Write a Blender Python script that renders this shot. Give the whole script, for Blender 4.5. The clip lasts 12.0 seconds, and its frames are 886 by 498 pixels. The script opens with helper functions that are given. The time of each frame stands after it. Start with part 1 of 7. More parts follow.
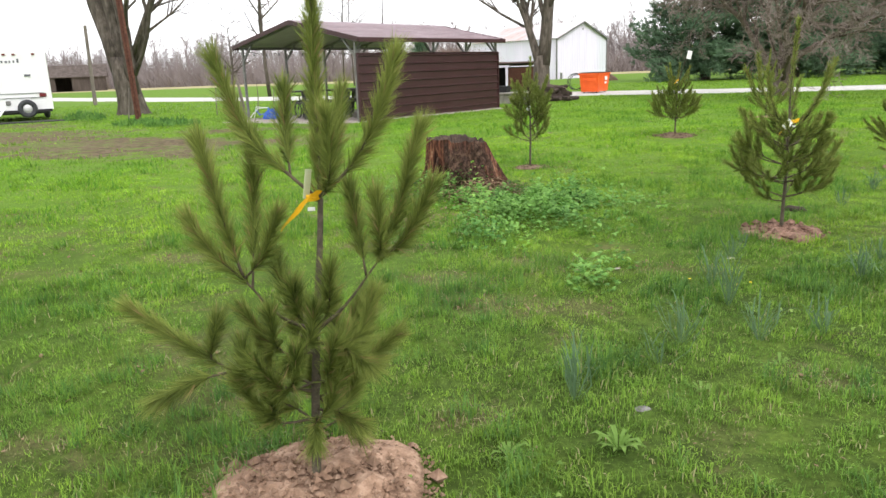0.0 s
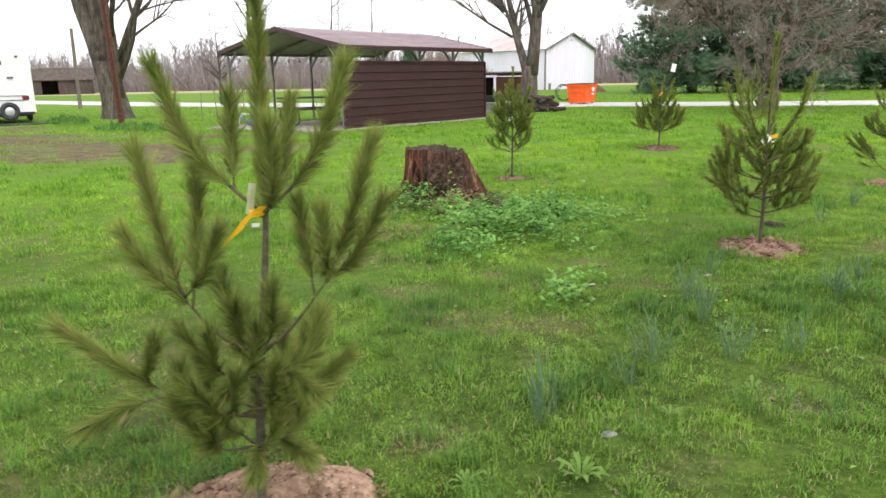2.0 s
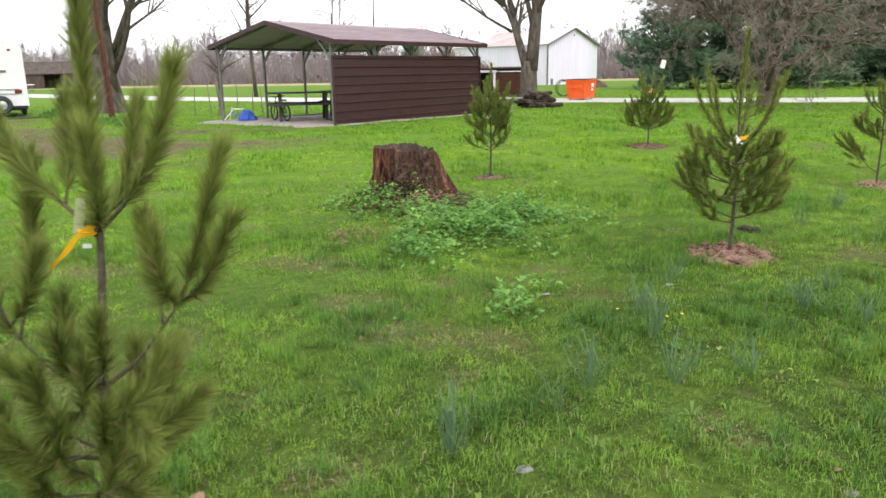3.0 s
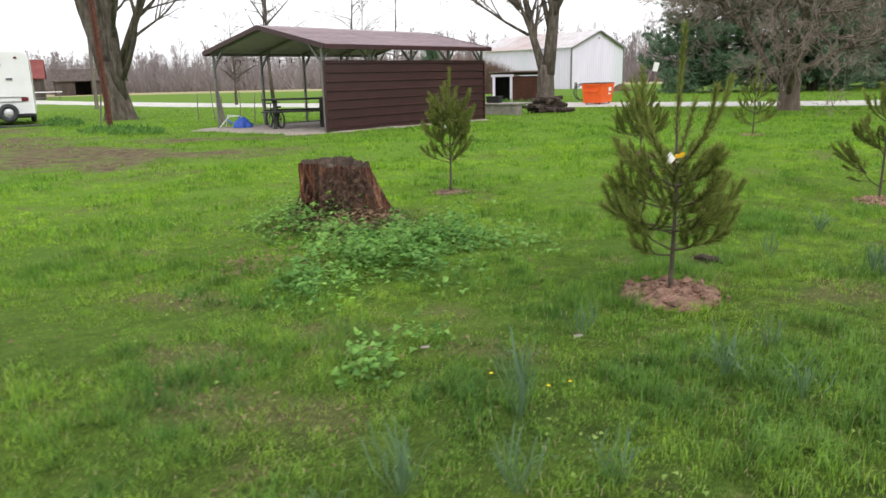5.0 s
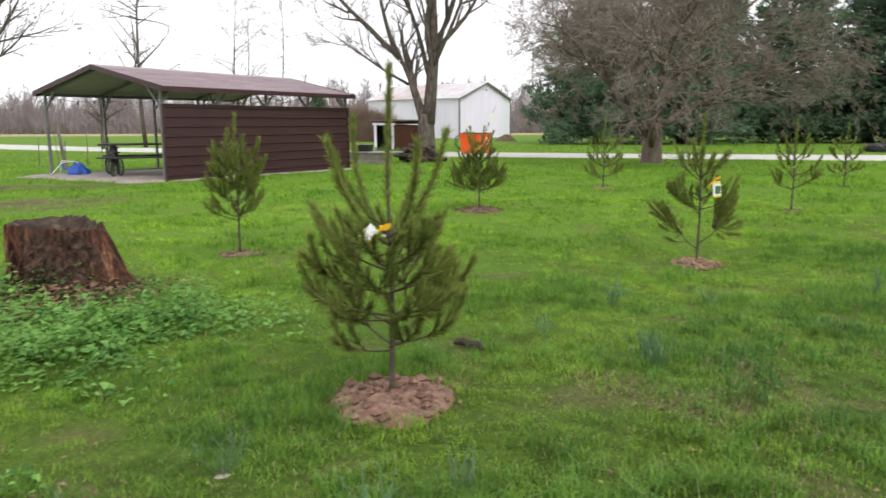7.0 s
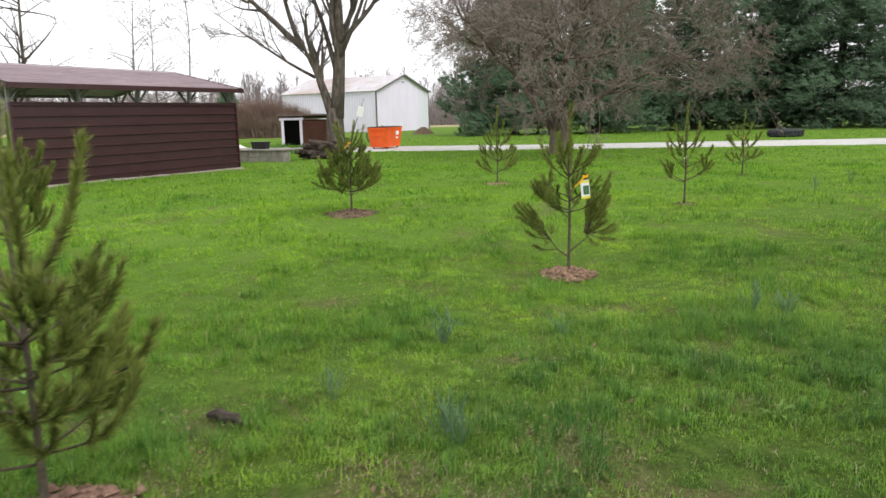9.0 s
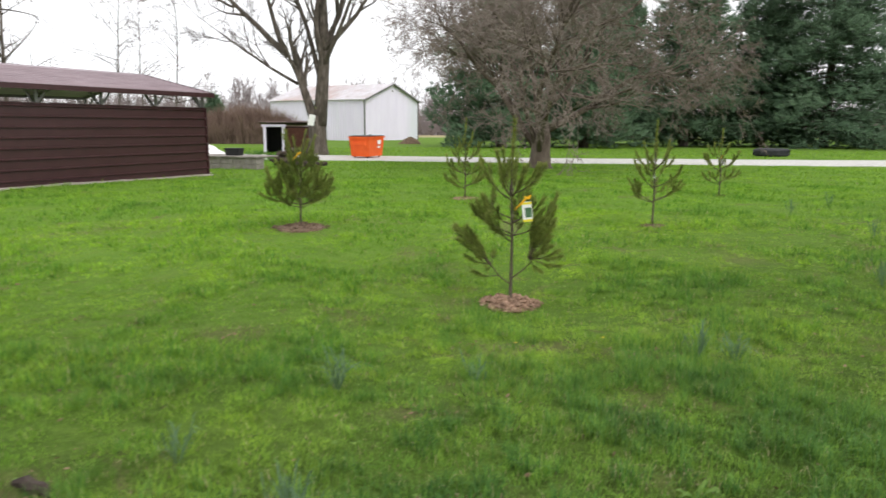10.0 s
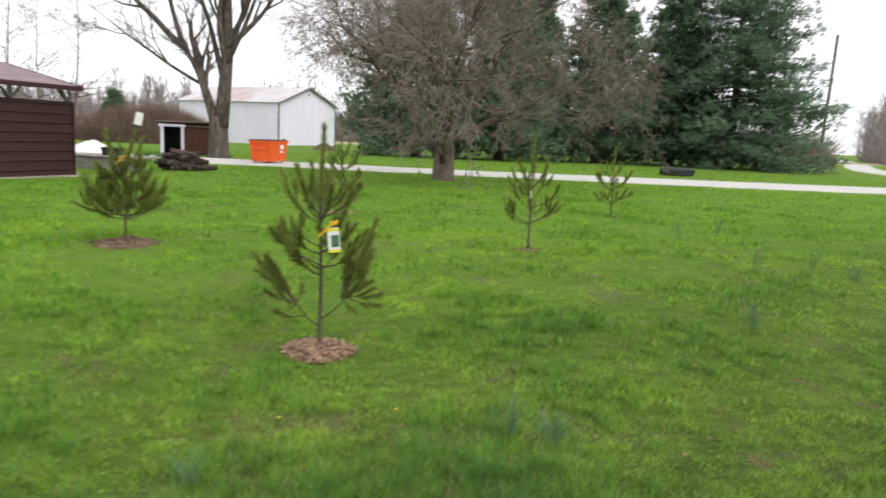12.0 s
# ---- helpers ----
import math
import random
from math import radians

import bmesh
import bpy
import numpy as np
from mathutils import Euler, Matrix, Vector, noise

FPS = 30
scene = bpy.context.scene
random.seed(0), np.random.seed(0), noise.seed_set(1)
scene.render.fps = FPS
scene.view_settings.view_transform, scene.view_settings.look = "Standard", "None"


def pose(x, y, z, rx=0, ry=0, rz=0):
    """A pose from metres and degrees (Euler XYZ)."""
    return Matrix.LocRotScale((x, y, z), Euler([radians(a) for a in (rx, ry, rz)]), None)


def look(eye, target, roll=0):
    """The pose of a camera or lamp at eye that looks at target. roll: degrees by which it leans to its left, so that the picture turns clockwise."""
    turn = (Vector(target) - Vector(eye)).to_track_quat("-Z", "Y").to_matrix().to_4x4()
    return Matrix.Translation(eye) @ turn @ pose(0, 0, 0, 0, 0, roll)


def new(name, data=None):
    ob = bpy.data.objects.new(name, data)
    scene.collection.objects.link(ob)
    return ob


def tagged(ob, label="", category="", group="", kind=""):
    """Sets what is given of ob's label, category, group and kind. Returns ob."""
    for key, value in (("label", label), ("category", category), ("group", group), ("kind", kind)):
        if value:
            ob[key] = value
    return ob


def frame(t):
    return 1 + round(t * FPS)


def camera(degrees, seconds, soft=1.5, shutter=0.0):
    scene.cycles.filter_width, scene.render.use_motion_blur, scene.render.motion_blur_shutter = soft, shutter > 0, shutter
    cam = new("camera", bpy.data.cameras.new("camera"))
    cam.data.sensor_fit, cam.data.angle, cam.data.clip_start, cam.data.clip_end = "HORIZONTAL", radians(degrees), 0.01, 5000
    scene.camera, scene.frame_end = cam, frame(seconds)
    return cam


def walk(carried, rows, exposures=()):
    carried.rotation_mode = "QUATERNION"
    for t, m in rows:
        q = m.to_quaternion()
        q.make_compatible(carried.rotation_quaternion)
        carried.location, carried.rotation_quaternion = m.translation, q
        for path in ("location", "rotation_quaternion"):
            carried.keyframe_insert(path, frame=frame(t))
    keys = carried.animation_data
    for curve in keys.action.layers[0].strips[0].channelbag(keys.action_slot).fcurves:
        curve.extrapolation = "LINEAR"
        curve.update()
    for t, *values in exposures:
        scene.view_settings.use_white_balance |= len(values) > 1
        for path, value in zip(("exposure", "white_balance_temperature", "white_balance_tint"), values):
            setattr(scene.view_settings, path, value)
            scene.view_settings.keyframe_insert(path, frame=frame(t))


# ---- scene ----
cam = camera(62.6, 12.0, shutter=0.4)
PATH = [
    (0, (0.587, 0.359, 1.246), (0.178, 2.256, 0.764), -2.1),
    (0.5, (0.589, 0.358, 1.247), (0.171, 2.254, 0.769), -2.3),
    (1, (0.589, 0.359, 1.25), (0.172, 2.257, 0.778), -2.3),
    (1.5, (0.599, 0.389, 1.25), (0.206, 2.293, 0.781), -2.1),
    (2, (0.659, 0.48, 1.249), (0.282, 2.39, 0.788), -1.2),
    (2.5, (0.842, 0.633, 1.243), (0.417, 2.531, 0.777), 0.6),
    (3, (0.943, 0.782, 1.257), (0.555, 2.686, 0.783), -1.0),
    (3.2, (0.966, 0.855, 1.256), (0.602, 2.765, 0.786), -0.6),
    (4.8, (1.536, 1.589, 1.246), (1.07, 3.477, 0.778), -2.2),
    (5, (1.597, 1.685, 1.25), (1.128, 3.573, 0.789), -1.4),
    (5.5, (1.781, 1.964, 1.261), (1.349, 3.867, 0.823), -1.9),
    (6, (2.027, 2.229, 1.231), (1.616, 4.148, 0.842), -0.7),
    (6.5, (2.248, 2.5, 1.239), (1.918, 4.432, 0.843), -1.1),
    (6.9, (2.397, 2.758, 1.252), (2.159, 4.708, 0.879), -0.3),
    (7, (2.438, 2.763, 1.238), (2.233, 4.723, 0.898), -0.2),
    (7.2, (2.503, 2.879, 1.231), (2.328, 4.837, 0.862), -1.5),
    (8.8, (3.053, 3.711, 1.238), (2.996, 5.681, 0.898), 0.0),
    (9, (3.118, 3.811, 1.244), (3.104, 5.778, 0.882), -1.3),
    (9.5, (3.358, 4.081, 1.242), (3.303, 6.049, 0.89), -0.6),
    (10, (3.564, 4.333, 1.253), (3.577, 6.305, 0.918), 0.2),
    (10.5, (3.74, 4.583, 1.262), (3.899, 6.545, 0.911), -0.6),
    (11, (3.964, 4.822, 1.268), (4.094, 6.792, 0.952), -0.3),
    (11.5, (4.155, 5.001, 1.273), (4.247, 6.971, 0.939), 0.1),
    (12, (4.354, 5.281, 1.271), (4.578, 7.245, 0.964), 2.5),
]
walk(cam, [(t, look(eye, target, roll)) for t, eye, target, roll in PATH], exposures=((0, 0.71), (3, 0.64), (4.9, 0.36), (6, 0.37), (8, 0.34), (12, 0.31)))

# ---- light ----
world = bpy.data.worlds.new("overcast_sky")
scene.world = world
world.use_nodes = True
wn = world.node_tree
sky = wn.nodes.new("ShaderNodeTexSky")
sky.sky_type, sky.sun_disc = "NISHITA", False
sky.sun_elevation, sky.sun_rotation = radians(48), radians(135)
sky.air_density, sky.dust_density, sky.ozone_density = 1.0, 4.0, 1.0
pale = wn.nodes.new("ShaderNodeHueSaturation")
pale.inputs["Saturation"].default_value = 0.10
pale.inputs["Value"].default_value = 1.0
wn.links.new(sky.outputs[0], pale.inputs["Color"])
cloud = wn.nodes.new("ShaderNodeMix")  # an even white cloud deck before the sky
cloud.data_type = "RGBA"
cloud.inputs[0].default_value = 0.88
cloud.inputs[7].default_value = (9.3, 9.3, 9.6, 1)
wn.links.new(pale.outputs[0], cloud.inputs[6])
wn.links.new(cloud.outputs[2], wn.nodes["Background"].inputs[0])
wn.nodes["Background"].inputs[1].default_value = 0.12
sun = new("sun", bpy.data.lights.new("sun", "SUN"))
sun.data.energy, sun.data.angle, sun.data.color = 1.1, radians(40), (1.0, 0.97, 0.93)
sun.matrix_world = look((0, 0, 30), (-9, 9, 30 - 15))

# ---- ground shape ----
STUMP = Vector((-0.78, 7.5, 0.0))
PATCHES = ((-8.6, 12.8, 4.2, 2.2, -0.4), (-12.8, 15.6, 4.4, 2.2, -0.5), (-7.4, 16.4, 2.8, 0.9, 0.4), (-5.4, 13.6, 2.2, 1.0, 0.2), (-17.0, 20.5, 3.5, 1.2, -0.6))  # bare muddy places: x, y, half-length, half-width, turn
DRY = ((-2.26, 4.85, 0.30, 0.20), (-0.13, 4.16, 0.16, 0.12), (0.16, 2.74, 0.13, 0.08), (0.68, 5.37, 0.14, 0.10), (-0.10, 4.14, 0.25, 0.12), (3.46, 7.35, 0.12, 0.07), (1.62, 8.29, 0.20, 0.10), (-1.35, 2.34, 0.20, 0.12), (4.77, 8.25, 0.30, 0.15), (4.04, 8.47, 0.40, 0.15), (0.20, 4.99, 0.35, 0.16), (-0.3, 4.5, 0.35, 0.2), (0.0, 4.1, 0.4, 0.2), (-0.9, 5.3, 0.4, 0.2), (3.47, 7.33, 0.2, 0.12))  # dead grass: x, y, half-length, half-width


def smooth(a, b, t):
    t = min(1.0, max(0.0, (t - a) / (b - a)))
    return t * t * (3 - 2 * t)


def ground_z(x, y):
    r = math.hypot(x, y)
    z = float(np.interp(r, (0, 20, 36, 60, 400, 900), (0, 0, -0.2, -0.2, -0.6, -1.0)))
    fade = 1 - 0.75 * smooth(8, 30, r)
    z += 0.035 * fade * noise.noise((x * 0.45, y * 0.45, 3.1)) + 0.018 * fade * noise.noise((x * 1.3, y * 1.3, 7.7))
    z += 0.20 * math.exp(-((x - STUMP.x) ** 2 + (y - STUMP.y) ** 2) / (2 * 0.42 ** 2))
    z -= 0.10 * math.exp(-((x - 4.11) ** 2 + (y - 9.72) ** 2) / (2 * 0.8 ** 2))
    z += 0.05 * math.exp(-((x + 0.1) ** 2 + (y - 6.6) ** 2) / (2 * 0.6 ** 2))
    return z


def bare(x, y):
    """How bare and muddy the ground is at a place, 0 to 1."""
    best = 0.0
    for px, py, a, b, turn in PATCHES:
        if abs(x - px) + abs(y - py) > 2.6 * a:
            continue
        c, s = math.cos(turn), math.sin(turn)
        u, v = (x - px) * c + (y - py) * s, -(x - px) * s + (y - py) * c
        d = math.hypot(u / a, v / b) + 0.6 * noise.noise((x * 0.9, y * 0.9, 1.0)) + 0.7 * noise.noise((x * 3, y * 3, 2.0))
        best = max(best, 1 - smooth(0.45, 1.1, d))
    return best


def dry(x, y):
    """How dead the grass is at a place, 0 to 1."""
    thin = 0.6 * noise.noise((x * 0.75, y * 0.75, 21.0)) + 0.8 * noise.noise((x * 2.6, y * 2.6, 23.0))
    best = smooth(0.20, 0.55, thin) * 0.75
    for px, py, a, b in DRY:
        if abs(x - px) < 1.5 * a and abs(y - py) < 1.5 * a:
            best = max(best, 1 - smooth(0.5, 1.2, math.hypot((x - px) / a, (y - py) / b) + 0.4 * noise.noise((x * 6, y * 6, 2.0))))
    return best


# ---- materials ----
def nodes_of(name):
    m = bpy.data.materials.new(name)
    m.use_nodes = True
    t = m.node_tree
    return m, t, t.nodes["Principled BSDF"], t.nodes, t.links


def noise_node(t, scale, detail=4.0, rough=0.6, vector=None, distort=0.0):
    n = t.nodes.new("ShaderNodeTexNoise")
    n.inputs["Scale"].default_value, n.inputs["Detail"].default_value = scale, detail
    n.inputs["Roughness"].default_value, n.inputs["Distortion"].default_value = rough, distort
    if vector is not None:
        t.links.new(vector, n.inputs["Vector"])
    return n


def ramp_node(t, fac, stops):
    r = t.nodes.new("ShaderNodeValToRGB")
    while len(r.color_ramp.elements) < len(stops):
        r.color_ramp.elements.new(0.5)
    for e, (p, c) in zip(r.color_ramp.elements, stops):
        e.position, e.color = p, (*c, 1)
    t.links.new(fac, r.inputs[0])
    return r


def mix_node(t, fac, a, b, kind="MIX"):
    m = t.nodes.new("ShaderNodeMix")
    m.data_type, m.blend_type = "RGBA", kind
    for value, key in ((fac, 0), (a, 6), (b, 7)):
        if isinstance(value, (int, float)):
            m.inputs[key].default_value = value
        elif isinstance(value, tuple):
            m.inputs[key].default_value = (*value, 1)
        else:
            t.links.new(value, m.inputs[key])
    return m.outputs[2]


def coords(t, scale=(1, 1, 1), kind="Object"):
    c, m = t.nodes.new("ShaderNodeTexCoord"), t.nodes.new("ShaderNodeMapping")
    m.inputs["Scale"].default_value = scale
    t.links.new(c.outputs[kind], m.inputs["Vector"])
    return m.outputs[0]


def surf(name, dark, mid, light, scale=4.0, rough=0.7, bump=0.3, depth=0.01, metal=0.0, stretch=(1, 1, 1), stain=None, island=0.0, each=0.0, coat=0.0):
    """A worn solid surface: grain at one scale, stains at a larger one, a fine relief."""
    m, t, p, nodes, links = nodes_of(name)
    v = coords(t, stretch)
    fine, large = noise_node(t, scale, 6, 0.65, v), noise_node(t, scale * 0.13, 3, 0.55, v, 0.6)
    base = ramp_node(t, fine.outputs[0], ((0.28, dark), (0.52, mid), (0.75, light))).outputs[0]
    other = stain or tuple(0.55 * a + 0.45 * b for a, b in zip(dark, mid))
    mask = ramp_node(t, large.outputs[0], ((0.5, (0, 0, 0)), (0.72, (0.75, 0.75, 0.75)))).outputs[0]
    colour = mix_node(t, mask, base, other)
    for amount, kind in ((island, "ShaderNodeNewGeometry"), (each, "ShaderNodeObjectInfo")):
        if amount:
            g = nodes.new(kind)
            lo, hi = (1 - amount,) * 3, (1 + amount,) * 3
            r = ramp_node(t, g.outputs["Random Per Island" if kind == "ShaderNodeNewGeometry" else "Random"], ((0, lo), (1, hi))).outputs[0]
            colour = mix_node(t, 1.0, colour, r, "MULTIPLY")
    links.new(colour, p.inputs["Base Color"])
    p.inputs["Roughness"].default_value, p.inputs["Metallic"].default_value = rough, metal
    p.inputs["Specular IOR Level"].default_value = 0.35
    p.inputs["Coat Weight"].default_value, p.inputs["Coat Roughness"].default_value = coat, 0.22
    if bump:
        b = nodes.new("ShaderNodeBump")
        b.inputs["Strength"].default_value, b.inputs["Distance"].default_value = bump, depth
        links.new(fine.outputs[0], b.inputs["Height"])
        links.new(b.outputs[0], p.inputs["Normal"])
    return m


def leafy(name, a, b, c, straw=None, patch=0.35, through_light=0.35, rough=0.55, mottle=0.0, rich=None):
    """Grass, needles and leaves: each one its own shade, with larger drifts of colour, and light passing through."""
    m, t, p, nodes, links = nodes_of(name)
    g = nodes.new("ShaderNodeNewGeometry")
    own = ramp_node(t, g.outputs["Random Per Island"], ((0.0, a), (0.5, b), (1.0, c))).outputs[0]
    drift = noise_node(t, patch, 4, 0.6, coords(t))
    colour = mix_node(t, ramp_node(t, drift.outputs[0], ((0.35, (0.0, 0.0, 0.0)), (0.68, (0.7, 0.7, 0.7)))).outputs[0], own, c)
    if rich:
        colour = turf_gradient(t, colour, rich)
    if mottle:
        swell = noise_node(t, 1.5, 5, 0.65, coords(t), 0.8)
        tone = ramp_node(t, swell.outputs[0], ((0.30, (0.66, 0.76, 0.85)), (0.47, (0.93, 0.96, 0.95)), (0.55, (1.04, 1.04, 1.0)), (0.70, (1.27, 1.24, 0.97)))).outputs[0]
        colour = mix_node(t, 1.0, colour, tone, "MULTIPLY")
        broad = noise_node(t, 0.55, 4, 0.6, coords(t), 0.6)
        tone = ramp_node(t, broad.outputs[0], ((0.34, (0.74, 0.82, 0.85)), (0.5, (1.0, 1.0, 1.0)), (0.66, (1.18, 1.12, 0.96)))).outputs[0]
        colour = mix_node(t, 1.0, colour, tone, "MULTIPLY")
        spot = noise_node(t, 4.2, 6, 0.72, coords(t), 0.5)
        tone = ramp_node(t, spot.outputs[0], ((0.3, (1 - mottle,) * 3), (0.5, (1.0, 1.0, 1.0)), (0.72, (1 + mottle, 1 + mottle * 0.9, 1 + mottle * 0.7)))).outputs[0]
        colour = mix_node(t, 1.0, colour, tone, "MULTIPLY")
    if straw:
        pick = ramp_node(t, g.outputs["Random Per Island"], ((0.95, (0, 0, 0)), (0.958, (1, 1, 1)))).outputs[0]
        colour = mix_node(t, pick, colour, straw)
    links.new(colour, p.inputs["Base Color"])
    p.inputs["Roughness"].default_value, p.inputs["Specular IOR Level"].default_value = rough, 0.12
    tr, mx = nodes.new("ShaderNodeBsdfTranslucent"), nodes.new("ShaderNodeMixShader")
    links.new(colour, tr.inputs["Color"])
    mx.inputs[0].default_value = through_light
    links.new(p.outputs[0], mx.inputs[1]), links.new(tr.outputs[0], mx.inputs[2])
    links.new(mx.outputs[0], nodes["Material Output"].inputs["Surface"])
    return m


def turf_gradient(t, colour, green):
    """Blends towards a second green to the left and the far side of the lawn."""
    sep, mr = t.nodes.new("ShaderNodeSeparateXYZ"), t.nodes.new("ShaderNodeMapRange")
    t.links.new(coords(t, (-0.5, 0.8, 1)), sep.inputs[0])
    add = t.nodes.new("ShaderNodeMath")
    t.links.new(sep.outputs[0], add.inputs[0]), t.links.new(sep.outputs[1], add.inputs[1])
    t.links.new(add.outputs[0], mr.inputs["Value"])
    mr.inputs["From Min"].default_value, mr.inputs["From Max"].default_value = 2.6, 9.0
    mr.inputs["To Max"].default_value = 0.8
    return mix_node(t, mr.outputs[0], colour, green)


def lawn_material():
    m, t, p, nodes, links = nodes_of("lawn_soil_and_turf")
    v = coords(t)
    big, mid, fine = noise_node(t, 0.16, 4, 0.6, v, 0.4), noise_node(t, 1.1, 5, 0.65, v, 0.5), noise_node(t, 34, 8, 0.78, v)
    clump = noise_node(t, 6.0, 6, 0.7, v, 0.6)
    green = ramp_node(t, mid.outputs[0], ((0.30, (0.055, 0.09, 0.02)), (0.5, (0.095, 0.155, 0.028)), (0.72, (0.15, 0.225, 0.038)))).outputs[0]
    green = mix_node(t, ramp_node(t, big.outputs[0], ((0.4, (0, 0, 0)), (0.65, (0.6, 0.6, 0.6)))).outputs[0], green, (0.10, 0.165, 0.032))
    # Dark noise troughs paint in the shade of gaps between the grass blades.
    green = mix_node(t, 0.85, green, ramp_node(t, clump.outputs[0], ((0.3, (0.30, 0.31, 0.30)), (0.52, (0.9, 0.9, 0.9)), (0.72, (1.45, 1.4, 1.3)))).outputs[0], "MULTIPLY")
    green = mix_node(t, 0.7, green, ramp_node(t, fine.outputs[0], ((0.3, (0.18, 0.18, 0.16)), (0.52, (0.75, 0.75, 0.72)), (0.72, (1.45, 1.4, 1.3)))).outputs[0], "MULTIPLY")
    green = turf_gradient(t, green, (0.13, 0.24, 0.028))
    thatch = ramp_node(t, fine.outputs[0], ((0.3, (0.055, 0.05, 0.022)), (0.7, (0.22, 0.185, 0.09)))).outputs[0]
    worn = noise_node(t, 1.6, 6, 0.72, v, 0.9)
    colour = mix_node(t, ramp_node(t, worn.outputs[0], ((0.56, (0, 0, 0)), (0.66, (0.8, 0.8, 0.8)))).outputs[0], green, thatch)
    dead = nodes.new("ShaderNodeAttribute")
    dead.attribute_name = "dead"
    half = nodes.new("ShaderNodeMath")
    half.operation = "MULTIPLY"
    half.inputs[1].default_value = 0.7
    links.new(dead.outputs["Fac"], half.inputs[0])
    colour = mix_node(t, half.outputs[0], colour, thatch)
    mud = ramp_node(t, clump.outputs[0], ((0.32, (0.05, 0.036, 0.022)), (0.5, (0.13, 0.095, 0.06)), (0.7, (0.24, 0.19, 0.13)))).outputs[0]
    a = nodes.new("ShaderNodeAttribute")
    a.attribute_name = "mud"
    ragged = noise_node(t, 1.3, 7, 0.75, v, 1.2)
    broken = nodes.new("ShaderNodeMath")
    broken.operation = "MULTIPLY"
    links.new(a.outputs["Fac"], broken.inputs[0])
    links.new(ramp_node(t, ragged.outputs[0], ((0.36, (0.25, 0.25, 0.25)), (0.50, (1, 1, 1)))).outputs[0], broken.inputs[1])
    colour = mix_node(t, broken.outputs[0], colour, mud)
    links.new(colour, p.inputs["Base Color"])
    p.inputs["Roughness"].default_value, p.inputs["Specular IOR Level"].default_value = 0.95, 0.1
    b = nodes.new("ShaderNodeBump")
    b.inputs["Strength"].default_value, b.inputs["Distance"].default_value = 0.7, 0.03
    links.new(fine.outputs[0], b.inputs["Height"]), links.new(b.outputs[0], p.inputs["Normal"])
    return m


def stump_wood():
    """Old split wood: upright red-brown and tan streaks, and dark shaggy bark where the mesh says so."""
    m, t, p, nodes, links = nodes_of("stump_wood")
    streak, blotch = noise_node(t, 34, 6, 0.7, coords(t, (1, 1, 0.07)), 0.3), noise_node(t, 9.0, 6, 0.7, coords(t, (1, 1, 0.25)), 0.8)
    crumb = noise_node(t, 26, 7, 0.75, coords(t), 0.6)
    tone = ramp_node(t, blotch.outputs[0], ((0.36, (0.028, 0.014, 0.011)), (0.47, (0.115, 0.046, 0.029)), (0.57, (0.22, 0.095, 0.055)), (0.68, (0.36, 0.24, 0.16)))).outputs[0]
    line = ramp_node(t, streak.outputs[0], ((0.36, (0.10, 0.09, 0.09)), (0.5, (0.8, 0.8, 0.8)), (0.66, (1.7, 1.65, 1.6)))).outputs[0]
    wood = mix_node(t, 1.0, tone, line, "MULTIPLY")
    shag = ramp_node(t, crumb.outputs[0], ((0.35, (0.010, 0.008, 0.007)), (0.48, (0.06, 0.038, 0.028)), (0.59, (0.14, 0.088, 0.062)), (0.72, (0.28, 0.21, 0.165)))).outputs[0]
    a = nodes.new("ShaderNodeAttribute")
    a.attribute_name = "bark"
    links.new(mix_node(t, a.outputs["Fac"], wood, shag), p.inputs["Base Color"])
    p.inputs["Roughness"].default_value, p.inputs["Specular IOR Level"].default_value = 0.9, 0.2
    b = nodes.new("ShaderNodeBump")
    b.inputs["Strength"].default_value, b.inputs["Distance"].default_value = 1.0, 0.04
    links.new(mix_node(t, a.outputs["Fac"], streak.outputs[0], crumb.outputs[0]), b.inputs["Height"])
    links.new(b.outputs[0], p.inputs["Normal"])
    return m


LAWN = lawn_material()
BLADES = leafy("grass_blades", (0.05, 0.106, 0.022), (0.142, 0.28, 0.038), (0.285, 0.435, 0.075), (0.42, 0.38, 0.21), mottle=0.5, rich=(0.265, 0.455, 0.034))
DEAD = leafy("dead_grass_blades", (0.10, 0.07, 0.04), (0.26, 0.20, 0.12), (0.46, 0.39, 0.25), None, 2.0, 0.15)
FAR_BLADES = leafy("distant_grass_blades", (0.10, 0.20, 0.034), (0.155, 0.29, 0.042), (0.215, 0.365, 0.058), None, mottle=0.45, rich=(0.215, 0.39, 0.036))
RANK = leafy("rank_dark_grass", (0.042, 0.11, 0.025), (0.092, 0.205, 0.046), (0.17, 0.315, 0.075), None, 0.6, mottle=0.4, rich=(0.09, 0.24, 0.02))
BLUEGREEN = leafy("bulb_leaves", (0.055, 0.12, 0.055), (0.085, 0.165, 0.08), (0.20, 0.29, 0.16), None, 0.6)
NEEDLES = leafy("sapling_needles", (0.055, 0.088, 0.022), (0.170, 0.224, 0.048), (0.35, 0.40, 0.105), (0.36, 0.27, 0.12), 2.0, 0.38)
PINE_GREEN = leafy("pine_needles", (0.050, 0.092, 0.055), (0.088, 0.155, 0.088), (0.155, 0.24, 0.138), None, 0.25, 0.25)
BROADLEAF = leafy("broad_leaves", (0.045, 0.13, 0.03), (0.135, 0.315, 0.065), (0.27, 0.47, 0.12), None, 0.8, mottle=0.35)
CLOVER = leafy("small_lawn_leaves", (0.10, 0.19, 0.04), (0.19, 0.32, 0.06), (0.30, 0.43, 0.12), None, 0.8)
